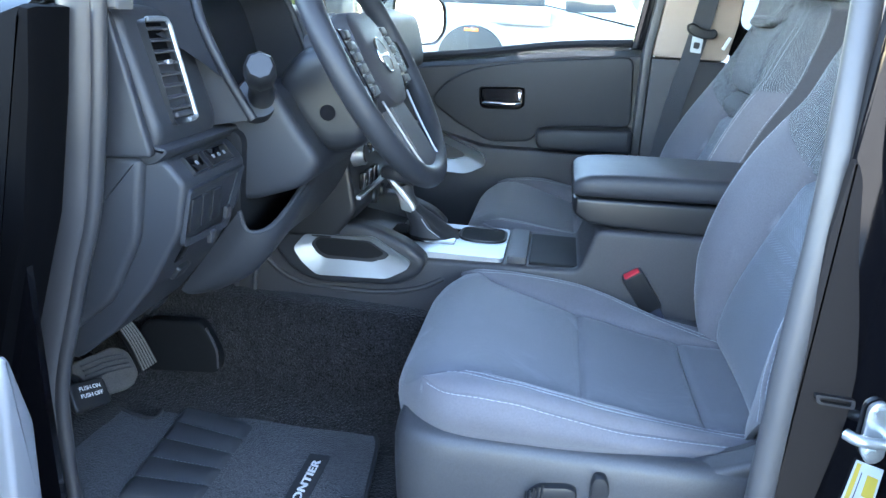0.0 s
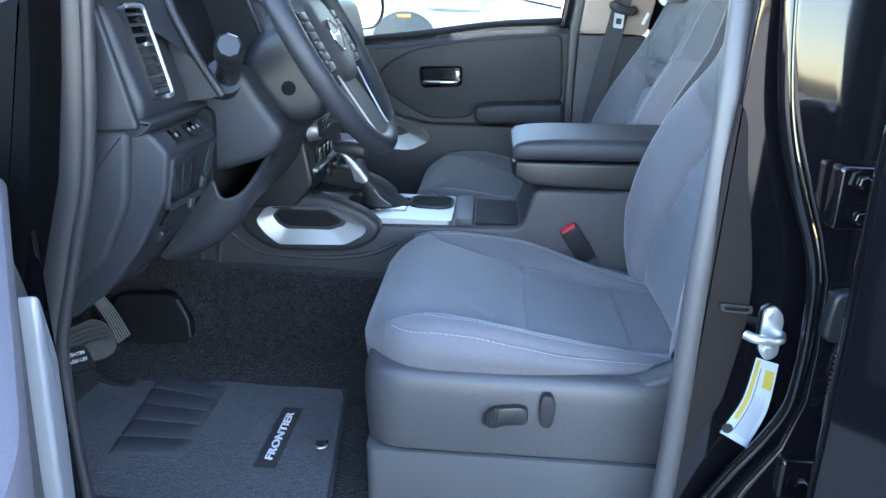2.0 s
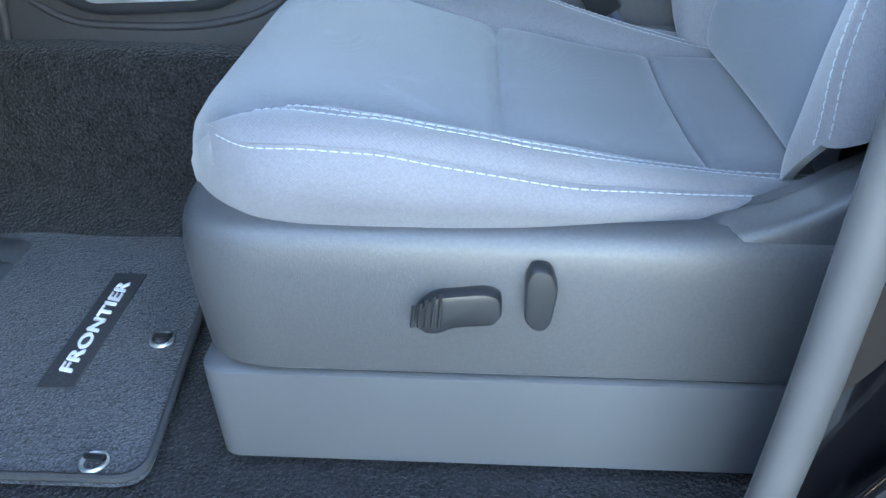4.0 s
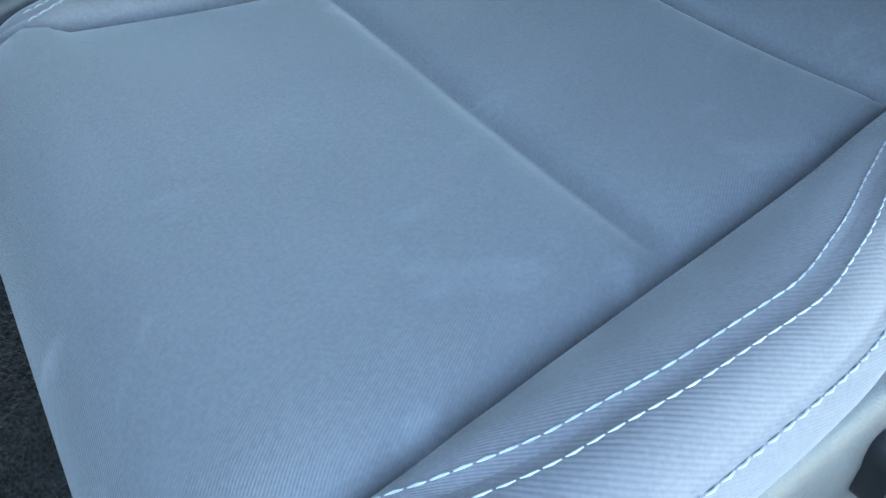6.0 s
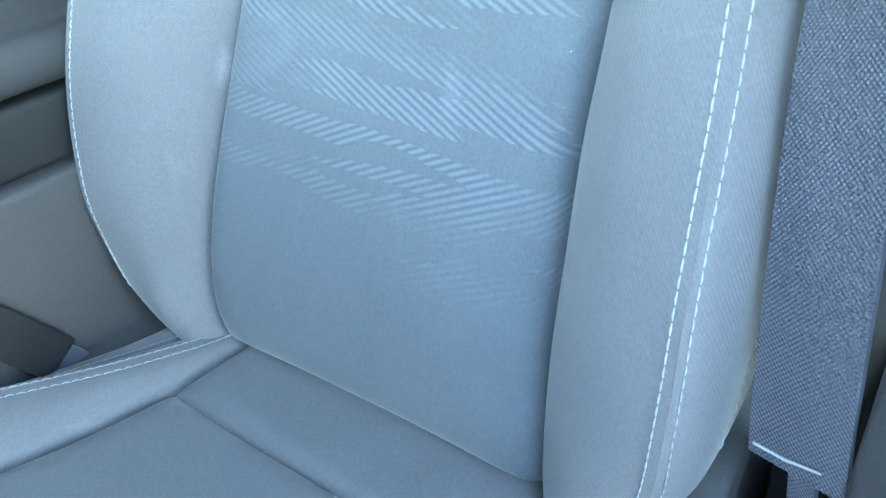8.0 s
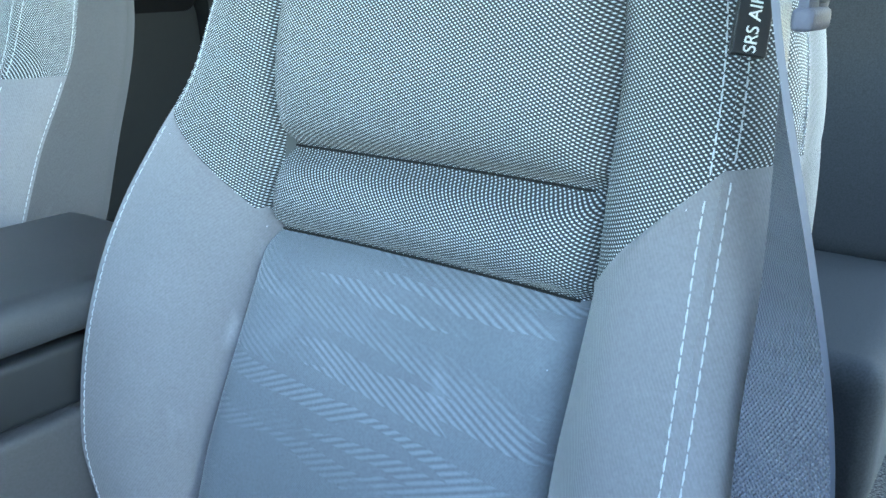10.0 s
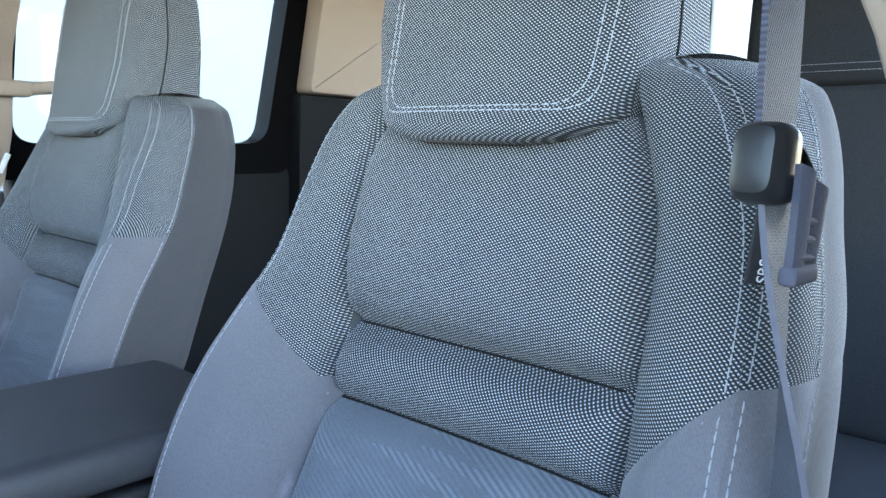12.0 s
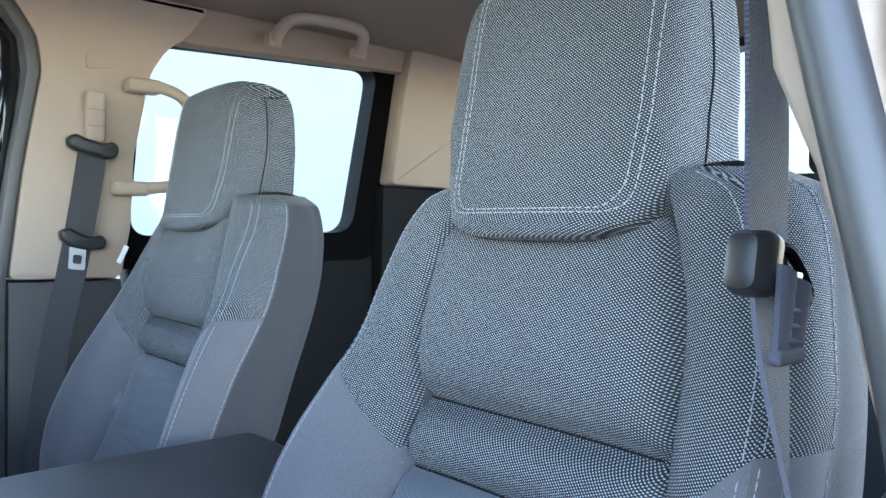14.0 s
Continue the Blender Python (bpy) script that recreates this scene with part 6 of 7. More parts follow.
bk = Matrix.Translation((0.575, -0.138, 0.885)) @ Euler((radians(8), radians(-34), 0)).to_matrix().to_4x4()
on(part("housing", moved(box(-0.019, -0.0125, -0.045, 0.019, 0.0125, 0.036, 0.004), bk), PLASTIC_DARK), buckle)
on(part("button", moved(box(-0.0150, -0.0095, 0.026, 0.0150, 0.0095, 0.0385, 0.003), bk), RED, None, "red release button"), buckle)
on(part("strap", moved(box(-0.013, -0.004, -0.13, 0.013, 0.004, -0.04, 0.002), bk), BELT), buckle)

# ---------------------------------------------------------------- floor mat, pedals
fm = thing("floor_mat", "black carpet floor mat with heel pad and white lettering", "floor mat", at=(-0.05, -0.45, 0.592))
mo = rounded([(-0.46, -0.262), (-0.32, -0.314), (-0.275, -0.322), (-0.290, -0.228), (-0.268, -0.198), (-0.178, -0.206), (-0.10, -0.254), (-0.02, -0.266), (0.118, -0.258), (0.137, -0.30), (0.155, -0.47), (0.174, -0.66), (-0.46, -0.66)], 0.03, 5)
on(part("carpet_sheet", prism(mo, "z", 0.588, 0.601, 0.004, 2), MAT_PILE), fm)
on(part("edge_binding", tube([(a, b, 0.6005) for a, b in mo], 0.0042, 8, closed=True), MAT_EDGE, None, "stitched edge binding"), fm)
def heel(s, t):
    a = Vector((-0.246, -0.260)).lerp(Vector((-0.096, -0.300)), t)
    b = Vector((-0.219, -0.548)).lerp(Vector((-0.093, -0.536)), t)
    p = a.lerp(b, s)
    f = (s * 5) % 1.0
    return p.x, p.y, 0.6005 + 0.0085 * math.sin(math.pi * f) ** 0.45 * min(1, 12 * t, 12 * (1 - t)) ** 0.5
on(part("heel_pad", grid(heel, 100, 24, thick=0.003), HEEL_VINYL, None, "ribbed black vinyl heel pad"), fm)
rows_ = []
for k in range(1, 5):
    s_ = k / 5.0 + 0.012
    line_ = [Vector(heel(s_, 0.06 + 0.88 * j / 30)) for j in range(31)]
    rows_.append((line_, [Vector((0, 0, 1))] * 31))
under(stitch_part("heel_pad_stitching", rows_, None, "pale dotted stitching", length=0.003, gap=0.004, r=0.0005), fm)
on(part("lettering_patch", box(0.030, -0.556, 0.5995, 0.068, -0.362, 0.6025, 0.001, 1), MAT_EDGE), fm)
text_ob = text_part("lettering", "FRONTIER", 0.0185, WHITE_INK, None, Matrix.Translation((0.0505, -0.459, 0.6035)) @ Matrix.Rotation(radians(90), 4, "Z") @ Matrix.Diagonal((1.72, 1, 1, 1)) @ Matrix(((1, 0.12, 0, 0), (0, 1, 0, 0), (0, 0, 1, 0), (0, 0, 0, 1))), 0.0010, "white embroidered word", 1.05, 0.0003)
on(text_ob, fm)
for p in ((0.127, -0.482), (0.126, -0.645)):
    on(part("retaining_ring", tube([(p[0] + 0.0105 * math.cos(a * math.pi / 12), p[1] + 0.0105 * math.sin(a * math.pi / 12), 0.6035) for a in range(24)], 0.0021, 8, closed=True), STEEL, None, "round metal eyelet"), fm)
    on(part("retaining_hook", tube([(p[0] - 0.008, p[1] + 0.004, 0.606), (p[0] + 0.012, p[1] - 0.003, 0.612)], 0.003, 8), PLASTIC_DARK), fm)
def pad_on(p, name, outline, m, thick, material, label=""):
    return on(part(name, moved(prism(rounded(outline, 0.012, 5), "x", -thick, 0.0, 0.004, 3), m), material, None, label), p)


acc = thing("accelerator_pedal", "slender black accelerator pedal with worn metal ribs", "pedal", at=(-0.325, -0.265, 0.71))
apts = smooth_path([(-0.405, -0.300, 0.83), (-0.365, -0.285, 0.785), (-0.338, -0.272, 0.735), (-0.318, -0.260, 0.674)], 6)
rings_ = []
for i_, q_ in enumerate(apts):
    d_ = (apts[min(i_ + 1, len(apts) - 1)] - apts[max(i_ - 1, 0)]).normalized()
    sd_ = Vector((0.25, 1, 0.1)).normalized()
    n_ = d_.cross(sd_).normalized()
    hw_ = 0.014 + 0.006 * i_ / (len(apts) - 1)
    rings_.append([q_ - sd_ * hw_ - n_ * 0.004, q_ + sd_ * hw_ - n_ * 0.004, q_ + sd_ * hw_ + n_ * 0.004, q_ - sd_ * hw_ + n_ * 0.004])
on(part("pad", loft(rings_), PLASTIC_DARK), acc)
for k in range(6):
    f_ = -0.8 + 0.32 * k
    on(part("rib", tube([r_[2].lerp(r_[3], 0.5 + 0.5 * f_) for r_ in rings_[8:]], 0.0016, 6), PEDAL_METAL), acc)
brk = thing("brake_pedal", "worn grey rubber brake pedal with slanting ribs", "pedal", at=(-0.29, -0.43, 0.75))
bmx = Matrix.Translation((-0.287, -0.435, 0.752)) @ Matrix.Rotation(radians(-8), 4, "Z") @ Matrix.Rotation(radians(-38), 4, "Y") @ Matrix.Rotation(radians(-12), 4, "X")
pad_on(brk, "pad", [(-0.066, -0.034), (-0.062, 0.030), (0.030, 0.040), (0.056, 0.026), (0.058, -0.016), (0.034, -0.036)], bmx, 0.014, PEDAL_RUBBER)
for k in range(4):
    on(part("rib", moved(tube([(0.0008, -0.046, -0.004 + 0.0085 * k), (0.0012, 0.0, 0.000 + 0.0085 * k), (0.0008, 0.044, -0.003 + 0.0085 * k)], 0.0015, 6), bmx), PLASTIC), brk)
on(part("arm", tube([bmx @ Vector((-0.012, 0.0, 0.02)), bmx @ Vector((-0.05, 0.0, 0.07)), bmx @ Vector((-0.10, 0.01, 0.20))], 0.010, 8), PLASTIC_DARK), brk)
pp = thing("parking_brake_pedal", "black parking brake pedal with white printed words", "pedal", at=(-0.28, -0.51, 0.75))
pmx = Matrix.Translation((-0.272, -0.508, 0.752)) @ Matrix.Rotation(radians(-10), 4, "Z") @ Matrix.Rotation(radians(-34), 4, "Y") @ Matrix.Rotation(radians(-14), 4, "X")
pad_on(pp, "pad", [(-0.036, -0.024), (-0.036, 0.022), (0.030, 0.024), (0.034, -0.022)], pmx, 0.012, PLASTIC_DARK)
on(part("arm", tube([pmx @ Vector((-0.010, 0.0, 0.01)), pmx @ Vector((-0.05, 0.0, 0.06)), pmx @ Vector((-0.10, 0.01, 0.20))], 0.009, 8), PLASTIC_DARK), pp)
for k, w_ in enumerate(("PUSH ON", "PUSH OFF")):
    on(text_part("print", w_, 0.0092, WHITE_INK, None, pmx @ Matrix.Translation((0.0006, 0.0, 0.010 - 0.0115 * k)) @ Matrix.Rotation(radians(90), 4, "Y") @ Matrix.Rotation(radians(90), 4, "Z"), 0.0003, "white printed words"), pp)
rest = thing("footrest", "flat black rubber plate on the tunnel carpet", "footrest", at=(-0.3, -0.21, 0.70))
on(part("plate", prism(rounded([(-0.362, 0.711), (-0.335, 0.757), (-0.222, 0.764), (-0.188, 0.700), (-0.191, 0.660), (-0.345, 0.649)], 0.022, 5), "y", -0.232, -0.205, 0.006, 3), TRIM_BLACK), rest)
on(part("plate_edge", tube(smooth_path([(-0.215, -0.229, 0.752), (-0.196, -0.230, 0.712), (-0.193, -0.230, 0.672)], 5), 0.0024, 8), PLASTIC), rest)

# ---------------------------------------------------------------- seat belts
def strap(points, wid, normals, thick=0.0014):
    """Webbing along points; normals tell which way its face looks."""
    pts = smooth_path(points, 8)
    nn = smooth_path(normals, 8)
    rings = []
    run = [0.0]
    for a_, b_ in zip(pts, pts[1:]):
        run.append(run[-1] + (b_ - a_).length)
    for i, p in enumerate(pts):
        d = (pts[min(i + 1, len(pts) - 1)] - pts[max(i - 1, 0)]).normalized()
        n = Vector(nn[i])
        n = (n - d * n.dot(d)).normalized()
        s = d.cross(n) * wid / 2
        rings.append([p - s - n * thick, p + s - n * thick, p + s + n * thick, p - s + n * thick])
    bm = loft(rings)
    lay = bm.loops.layers.uv.new("UVMap")
    bm.verts.ensure_lookup_table()
    for f in bm.faces:
        for lp in f.loops:
            k, c = divmod(lp.vert.index, 4)
            lp[lay].uv = (wid * (c in (1, 2)), run[min(k, len(run) - 1)])
    return bm


bel = thing("driver_seat_belt", "dark blue-grey seat belt with its tongue hanging beside the seat", "seat belt", at=(0.76, -0.62, 1.33))
on(part("upper_webbing", strap([(0.738, -0.600, 1.78), (0.740, -0.606, 1.60), (0.743, -0.611, 1.45), (0.744, -0.613, 1.332)], 0.046, [(0.04, -1, 0)] * 4), BELT), bel)
on(part("lower_webbing", strap([(0.745, -0.613, 1.336), (0.742, -0.620, 1.285), (0.736, -0.634, 1.20), (0.716, -0.646, 1.126), (0.698, -0.654, 1.05), (0.692, -0.660, 0.98), (0.688, -0.664, 0.945)], 0.049,
                            [(-0.10, 0.98, 0), (-0.20, 0.96, 0), (-0.55, 0.83, 0), (-0.86, 0.50, 0), (-0.90, 0.42, 0), (-0.92, 0.38, 0), (-0.92, 0.36, 0)]), BELT), bel)
on(part("belt_anchor_strap", strap([(0.689, -0.667, 0.948), (0.692, -0.672, 0.89), (0.694, -0.672, 0.82), (0.70, -0.668, 0.70)], 0.014, [(-0.9, 0.4, 0)] * 4), BELT), bel)
on(part("belt_fold_stitch", tube([(0.676, -0.646, 0.966), (0.679, -0.660, 0.960), (0.684, -0.676, 0.955)], 0.0007, 6), THREAD, None, "white sewn line"), bel)
tg = Matrix.Translation((0.727, -0.618, 1.340)) @ Matrix.Rotation(radians(9), 4, "Y") @ Matrix.Rotation(radians(-8), 4, "Z")
def grip(x, w, h):
    return [(x, y, z) for y, z in rounded([(-w, -h), (w, -h), (w, h), (-w, h)], 0.006, 4)]
on(part("tongue_grip", moved(loft([grip(-0.017, 0.006, 0.010), grip(-0.016, 0.009, 0.014), grip(-0.011, 0.0110, 0.0165), grip(-0.003, 0.0115, 0.0175), grip(0.004, 0.0105, 0.0160), grip(0.009, 0.007, 0.010), grip(0.010, 0.004, 0.006)]), tg), PLASTIC_DARK, None, "moulded black grip"), bel)
on(part("tongue_plate", moved(box(0.006, -0.0015, -0.0030, 0.036, 0.0015, 0.0010, 0.0008), tg), STEEL), bel)
loop_p = smooth_path([(0.744, -0.614, 1.346), (0.760, -0.615, 1.349), (0.771, -0.618, 1.338), (0.774, -0.622, 1.324), (0.762, -0.625, 1.320), (0.744, -0.625, 1.326), (0.738, -0.620, 1.338)], 5, closed=True)
on(part("tongue_loop", tube(loop_p, 0.0032, 8, closed=True, up=(0, 1, 0)), DEEP_BLACK, None, "black plastic belt loop"), bel)
def folded(s, t):
    """Webbing doubled over the loop, sewn flat at its foot."""
    z = 1.335 - 0.041 * t
    w = 0.0145 - 0.002 * t
    xm = 0.735 - 0.006 * t
    swell = 0.010 * (1 - t) ** 0.7 + 0.0028
    return xm + w * (2 * s - 1), -0.626 - 0.003 * t - swell * math.sin(math.pi * min(1.0, 0.12 + 0.88 * (1 - abs(2 * s - 1)))) ** 0.4 * 0.5, z - 0.006 * (2 * s - 1) * (1 - t)
on(part("folded_webbing", grid(folded, 16, 20, thick=0.004), BELT_FOLD, None, "folded and sewn webbing end"), bel)
for k in range(3):
    z = 1.317 - 0.0075 * k
    xm = 0.735 - 0.006 * (1.335 - z) / 0.041
    on(part("keeper_ridge", tube([(xm - 0.011, -0.6335, z + 0.001), (xm, -0.6345, z), (xm + 0.011, -0.6335, z - 0.001)], 0.0018, 8), BELT_FOLD), bel)
on(part("keeper_foot", box(0.7145, -0.6365, 1.2905, 0.7425, -0.6285, 1.299, 0.003, 3), BELT_FOLD), bel)

pb = thing("passenger_seat_belt", "grey seat belt hanging on the beige far pillar", "seat belt", at=(0.76, 0.69, 1.4))
on(part("webbing", strap([(0.770, 0.688, 1.50), (0.757, 0.690, 1.40), (0.737, 0.690, 1.28), (0.705, 0.688, 1.12), (0.685, 0.685, 0.95), (0.68, 0.69, 0.68)], 0.049, [(-0.2, -1, 0)] * 6), BELT_FAR), pb)
on(part("height_slider", box(0.755, 0.676, 1.507, 0.790, 0.703, 1.602, 0.009, 3), PILLAR_TRIM, None, "beige belt height slider"), pb)
for z_ in (1.566, 1.536):
    on(part("slider_groove", box(0.757, 0.6745, z_, 0.788, 0.678, z_ + 0.002, 0.0005, 1), HEADLINER), pb)
gl = rounded([(0.722, 1.513), (0.735, 1.520), (0.752, 1.512), (0.780, 1.504), (0.800, 1.510), (0.810, 1.500), (0.808, 1.484), (0.795, 1.476), (0.762, 1.483), (0.735, 1.489), (0.722, 1.496)], 0.008, 3)
on(part("belt_guide", prism(gl, "y", 0.662, 0.688, 0.006, 3), PLASTIC_DARK, None, "black belt guide"), pb)
tn = rounded([(0.710, 1.345), (0.725, 1.350), (0.745, 1.338), (0.765, 1.333), (0.782, 1.338), (0.790, 1.325), (0.783, 1.312), (0.755, 1.310), (0.728, 1.316), (0.712, 1.328)], 0.007, 3)
on(part("tongue_grip", prism(tn, "y", 0.664, 0.690, 0.006, 3), PLASTIC_DARK), pb)
on(part("tongue_plate", ring_plate(rounded([(0.728, 1.318), (0.756, 1.314), (0.754, 1.273), (0.726, 1.276)], 0.004, 2), rounded([(0.734, 1.302), (0.750, 1.300), (0.748, 1.284), (0.733, 1.286)], 0.003, 2), "y", 0.676, 0.679), STEEL), pb)

# grab handles on the far side
def grab(name, pts, r, label):
    h = thing(name, label, "grab handle", at=tuple(pts[0]))
    on(part("bar", tube(smooth_path(pts, 6), r, 10), PILLAR_TRIM), h)
    for p in (pts[0], pts[-1]):
        on(part("foot", box(p[0] - 0.016, p[1] - 0.006, p[2] - 0.014, p[0] + 0.016, p[1] + 0.02, p[2] + 0.014, 0.006), PILLAR_TRIM), h)
    return h
grab("roof_handle", [(1.115, 0.650, 1.748), (1.127, 0.622, 1.780), (1.165, 0.612, 1.794), (1.22, 0.610, 1.798), (1.28, 0.612, 1.799), (1.318, 0.622, 1.787), (1.327, 0.650, 1.756)], 0.013, "beige folding grab handle under the headliner")
ph = thing("pillar_handle", "beige fixed grab handle on the far pillar", "grab handle", at=(0.85, 0.69, 1.5))
on(part("bar", tube(smooth_path([(0.840, 0.680, 1.621), (0.885, 0.672, 1.621), (0.930, 0.668, 1.604), (0.945, 0.666, 1.56), (0.945, 0.666, 1.49), (0.925, 0.668, 1.442), (0.87, 0.675, 1.428), (0.818, 0.682, 1.426)], 6), 0.0115, 12), PILLAR_TRIM), ph)
for c_ in ((0.838, 1.621), (0.816, 1.426)):
    on(part("foot", box(c_[0] - 0.012, 0.664, c_[1] - 0.0135, c_[0] + 0.050, 0.702, c_[1] + 0.0135, 0.008, 3), PILLAR_TRIM), ph)
# rear bench
rb = thing("rear_seat", "cloth rear bench seat, coloured dark for the shaded cab rear", "car seat", at=(1.6, 0, 0.6))
on(part("cushion", box(1.32, -0.62, 0.70, 1.78, 0.62, 0.90, 0.04, 4), CLOTH_REAR_SHADED), rb)
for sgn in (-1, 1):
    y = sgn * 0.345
    on(part("backrest", moved(box(-0.06, -0.285, 0.0, 0.06, 0.285, 0.60, 0.04, 4), Matrix.Translation((1.80, y, 0.88)) @ Matrix.Rotation(radians(6), 4, "Y")), CLOTH_REAR_SHADED), rb)
    hd_ = on(part("headrest", moved(box(-0.055, -0.165, 0.0, 0.055, 0.165, 0.20, 0.035, 4), Matrix.Translation((1.85, sgn * 0.305, 1.47)) @ Matrix.Rotation(radians(4), 4, "Y")), CLOTH_REAR_SHADED), rb)
    for k in range(2):
        row_ = [Vector((1.794, sgn * 0.305 - 0.13 + 0.26 * j / 30, 1.497 + 0.012 * k)) for j in range(31)]
        st_ = stitch_part("headrest_stitching", [(row_, [Vector((-1, 0, 0))] * 31)], None, "white topstitching")
        under(st_, rb)

# ---------------------------------------------------------------- open doors on the near side
dd = thing("driver_door", "open black front door with charcoal trim and window switches", "door", at=(-0.20, -0.80, 0.5))
DM = Matrix.Translation((-0.20, -0.82, 0.0)) @ Matrix.Rotation(radians(-73), 4, "Z")    # local x along the door, y into the cab side


def dpart(name, bm, material, label=""):
    return on(part(name, moved(bm, DM), material, None, label), dd)


dpart("outer_skin", box(0.0, -0.13, 0.48, 1.10, -0.09, 1.20, 0.015, 3), PAINT, "glossy black skin")
dpart("inner_panel", prism(rounded([(0.05, 0.55), (0.05, 1.10), (0.12, 1.19), (0.30, 1.21), (1.05, 1.25), (1.08, 0.55)], 0.03, 4), "y", -0.10, -0.01, 0.012, 3), PLASTIC)
def pod(z_drop, grow):
    o = rounded([(-0.088 + grow, -0.905 + grow), (0.138 + grow, -1.265), (0.20 + grow, -1.46), (0.12, -1.62), (-0.02, -1.50), (-0.21, -0.93)], 0.025, 4)
    return [(x, y, 1.17 + (y + 0.91) * 0.20 - z_drop) for x, y in o]
on(part("armrest_pod", loft([pod(0.30, -0.03), pod(0.10, -0.004), pod(0.012, 0.0), pod(0.003, -0.004), pod(0.0, -0.012)]), DOOR_TRIM, None, "charcoal armrest with switch panel"), dd)
PE = Vector((0.100, -0.171, -0.034)).normalized()
PW = Vector((-0.84, -0.54, -0.108)).normalized()
PN = PE.cross(PW).normalized()
PN = PN if PN.z > 0 else -PN
SM = Matrix((PE, PW, PN)).transposed().to_4x4()
SM.translation = Vector((-0.021, -1.051, 1.143))
frame_o = rounded([(-0.012, -0.004), (0.212, -0.004), (0.212, 0.115), (-0.012, 0.115)], 0.012, 4)
frame_i = [(0.100 + (x - 0.100) * 0.96, 0.0555 + (y - 0.0555) * 0.93) for x, y in frame_o]
sp = on(part("switch_panel", moved(prism(frame_i, "z", -0.004, 0.0022, 0.001, 1), SM), DOOR_TRIM), dd)
part("panel_gap", moved(ring_plate(frame_o, frame_i, "z", -0.003, 0.0006), SM), TRIM_BLACK, sp)
for u0, u1 in ((0.006, 0.036), (0.050, 0.104), (0.114, 0.168)):
    well_ = rounded([(u0, 0.010), (u1, 0.010), (u1, 0.098), (u0, 0.098)], 0.004, 3)
    part("switch_well", moved(prism(well_, "z", 0.0005, 0.0027, 0), SM), TRIM_BLACK, sp)
    half_ = u0 + 0.45 * (u1 - u0) if u1 - u0 > 0.04 else u0 + 0.003
    ws_ = part("window_switch", moved(loft([[(x, y, z) for x, y in rounded([(half_ + k, 0.014 + k), (u1 - 0.002 - k, 0.014 + k), (u1 - 0.002 - k, 0.094), (half_ + k, 0.094)], 0.003, 3)] for k, z in ((0.0, 0.0018), (0.0, 0.0085), (0.002, 0.0105))]), SM), DOOR_TRIM, sp)
    if u0 < 0.04:
        part("switch_mark", moved(box(u0 + 0.010, 0.020, 0.0104, u0 + 0.018, 0.028, 0.0109, 0), SM), WHITE_INK, ws_)
lock_o = rounded([(-0.125, 0.008), (-0.075, 0.008), (-0.075, 0.05), (-0.125, 0.05)], 0.006, 3)
on(part("lock_switch", moved(prism(lock_o, "z", -0.003, 0.003, 0.0015, 2), SM), DOOR_TRIM), dd)
EM = Matrix(((-0.342, 0, 0.940, -0.030), (0.940, 0, 0.342, -1.0), (0, 1, 0, 0), (0, 0, 0, 1)))    # lower front face of the door: local x forwards, y up
on(part("lower_panel", moved(prism(rounded([(-0.36, 1.05), (-0.005, 1.120), (0.032, 1.070), (0.070, 0.982), (0.084, 0.914), (0.103, 0.844), (0.125, 0.755), (0.150, 0.56), (-0.36, 0.56)], 0.008, 3), "z", -0.045, 0.0, 0.008, 3), EM), PLASTIC, None, "charcoal lower door panel"), dd)
on(part("pull_trim", moved(prism(rounded([(-0.006, 1.074), (0.004, 1.070), (0.046, 0.990), (0.047, 0.90), (0.040, 0.80), (0.030, 0.70), (-0.010, 0.70), (-0.016, 0.90), (-0.010, 1.02)], 0.008, 3), "z", -0.004, 0.016, 0.006, 3), EM), DOOR_SILVER, None, "satin silver grab trim"), dd)
dpart("window_frame", tube(smooth_path([(0.06, -0.07, 1.19), (0.30, -0.06, 1.42), (0.55, -0.04, 1.63), (0.80, -0.02, 1.72), (1.02, -0.02, 1.74), (1.06, -0.03, 1.60), (1.08, -0.06, 1.25)], 6), 0.028, 10), RUBBER)
rd = thing("rear_door", "open black rear door edge with hinges", "door", at=(0.86, -0.80, 0.5))
RM = Matrix.Translation((0.85, -0.815, 0.0)) @ Matrix.Rotation(radians(-54), 4, "Z")


def rpart(name, bm, material, label=""):
    return on(part(name, moved(bm, RM), material, None, label), rd)


rpart("outer_skin", box(0.0, -0.13, 0.48, 0.95, -0.09, 1.25, 0.015, 3), PAINT)
rpart("inner_panel", box(0.02, -0.09, 0.50, 0.93, -0.03, 1.24, 0.015, 3), PLASTIC)
rpart("edge_seal", tube(smooth_path([(0.03, -0.02, 0.55), (0.02, -0.02, 0.80), (0.02, -0.02, 1.1), (0.03, -0.02, 1.3), (0.06, -0.02, 1.6)], 5), 0.014, 10), RUBBER)
rpart("window_frame", tube(smooth_path([(0.03, -0.06, 1.22), (0.05, -0.05, 1.45), (0.10, -0.03, 1.68), (0.4, -0.02, 1.74), (0.8, -0.03, 1.7)], 6), 0.026, 10), PAINT)
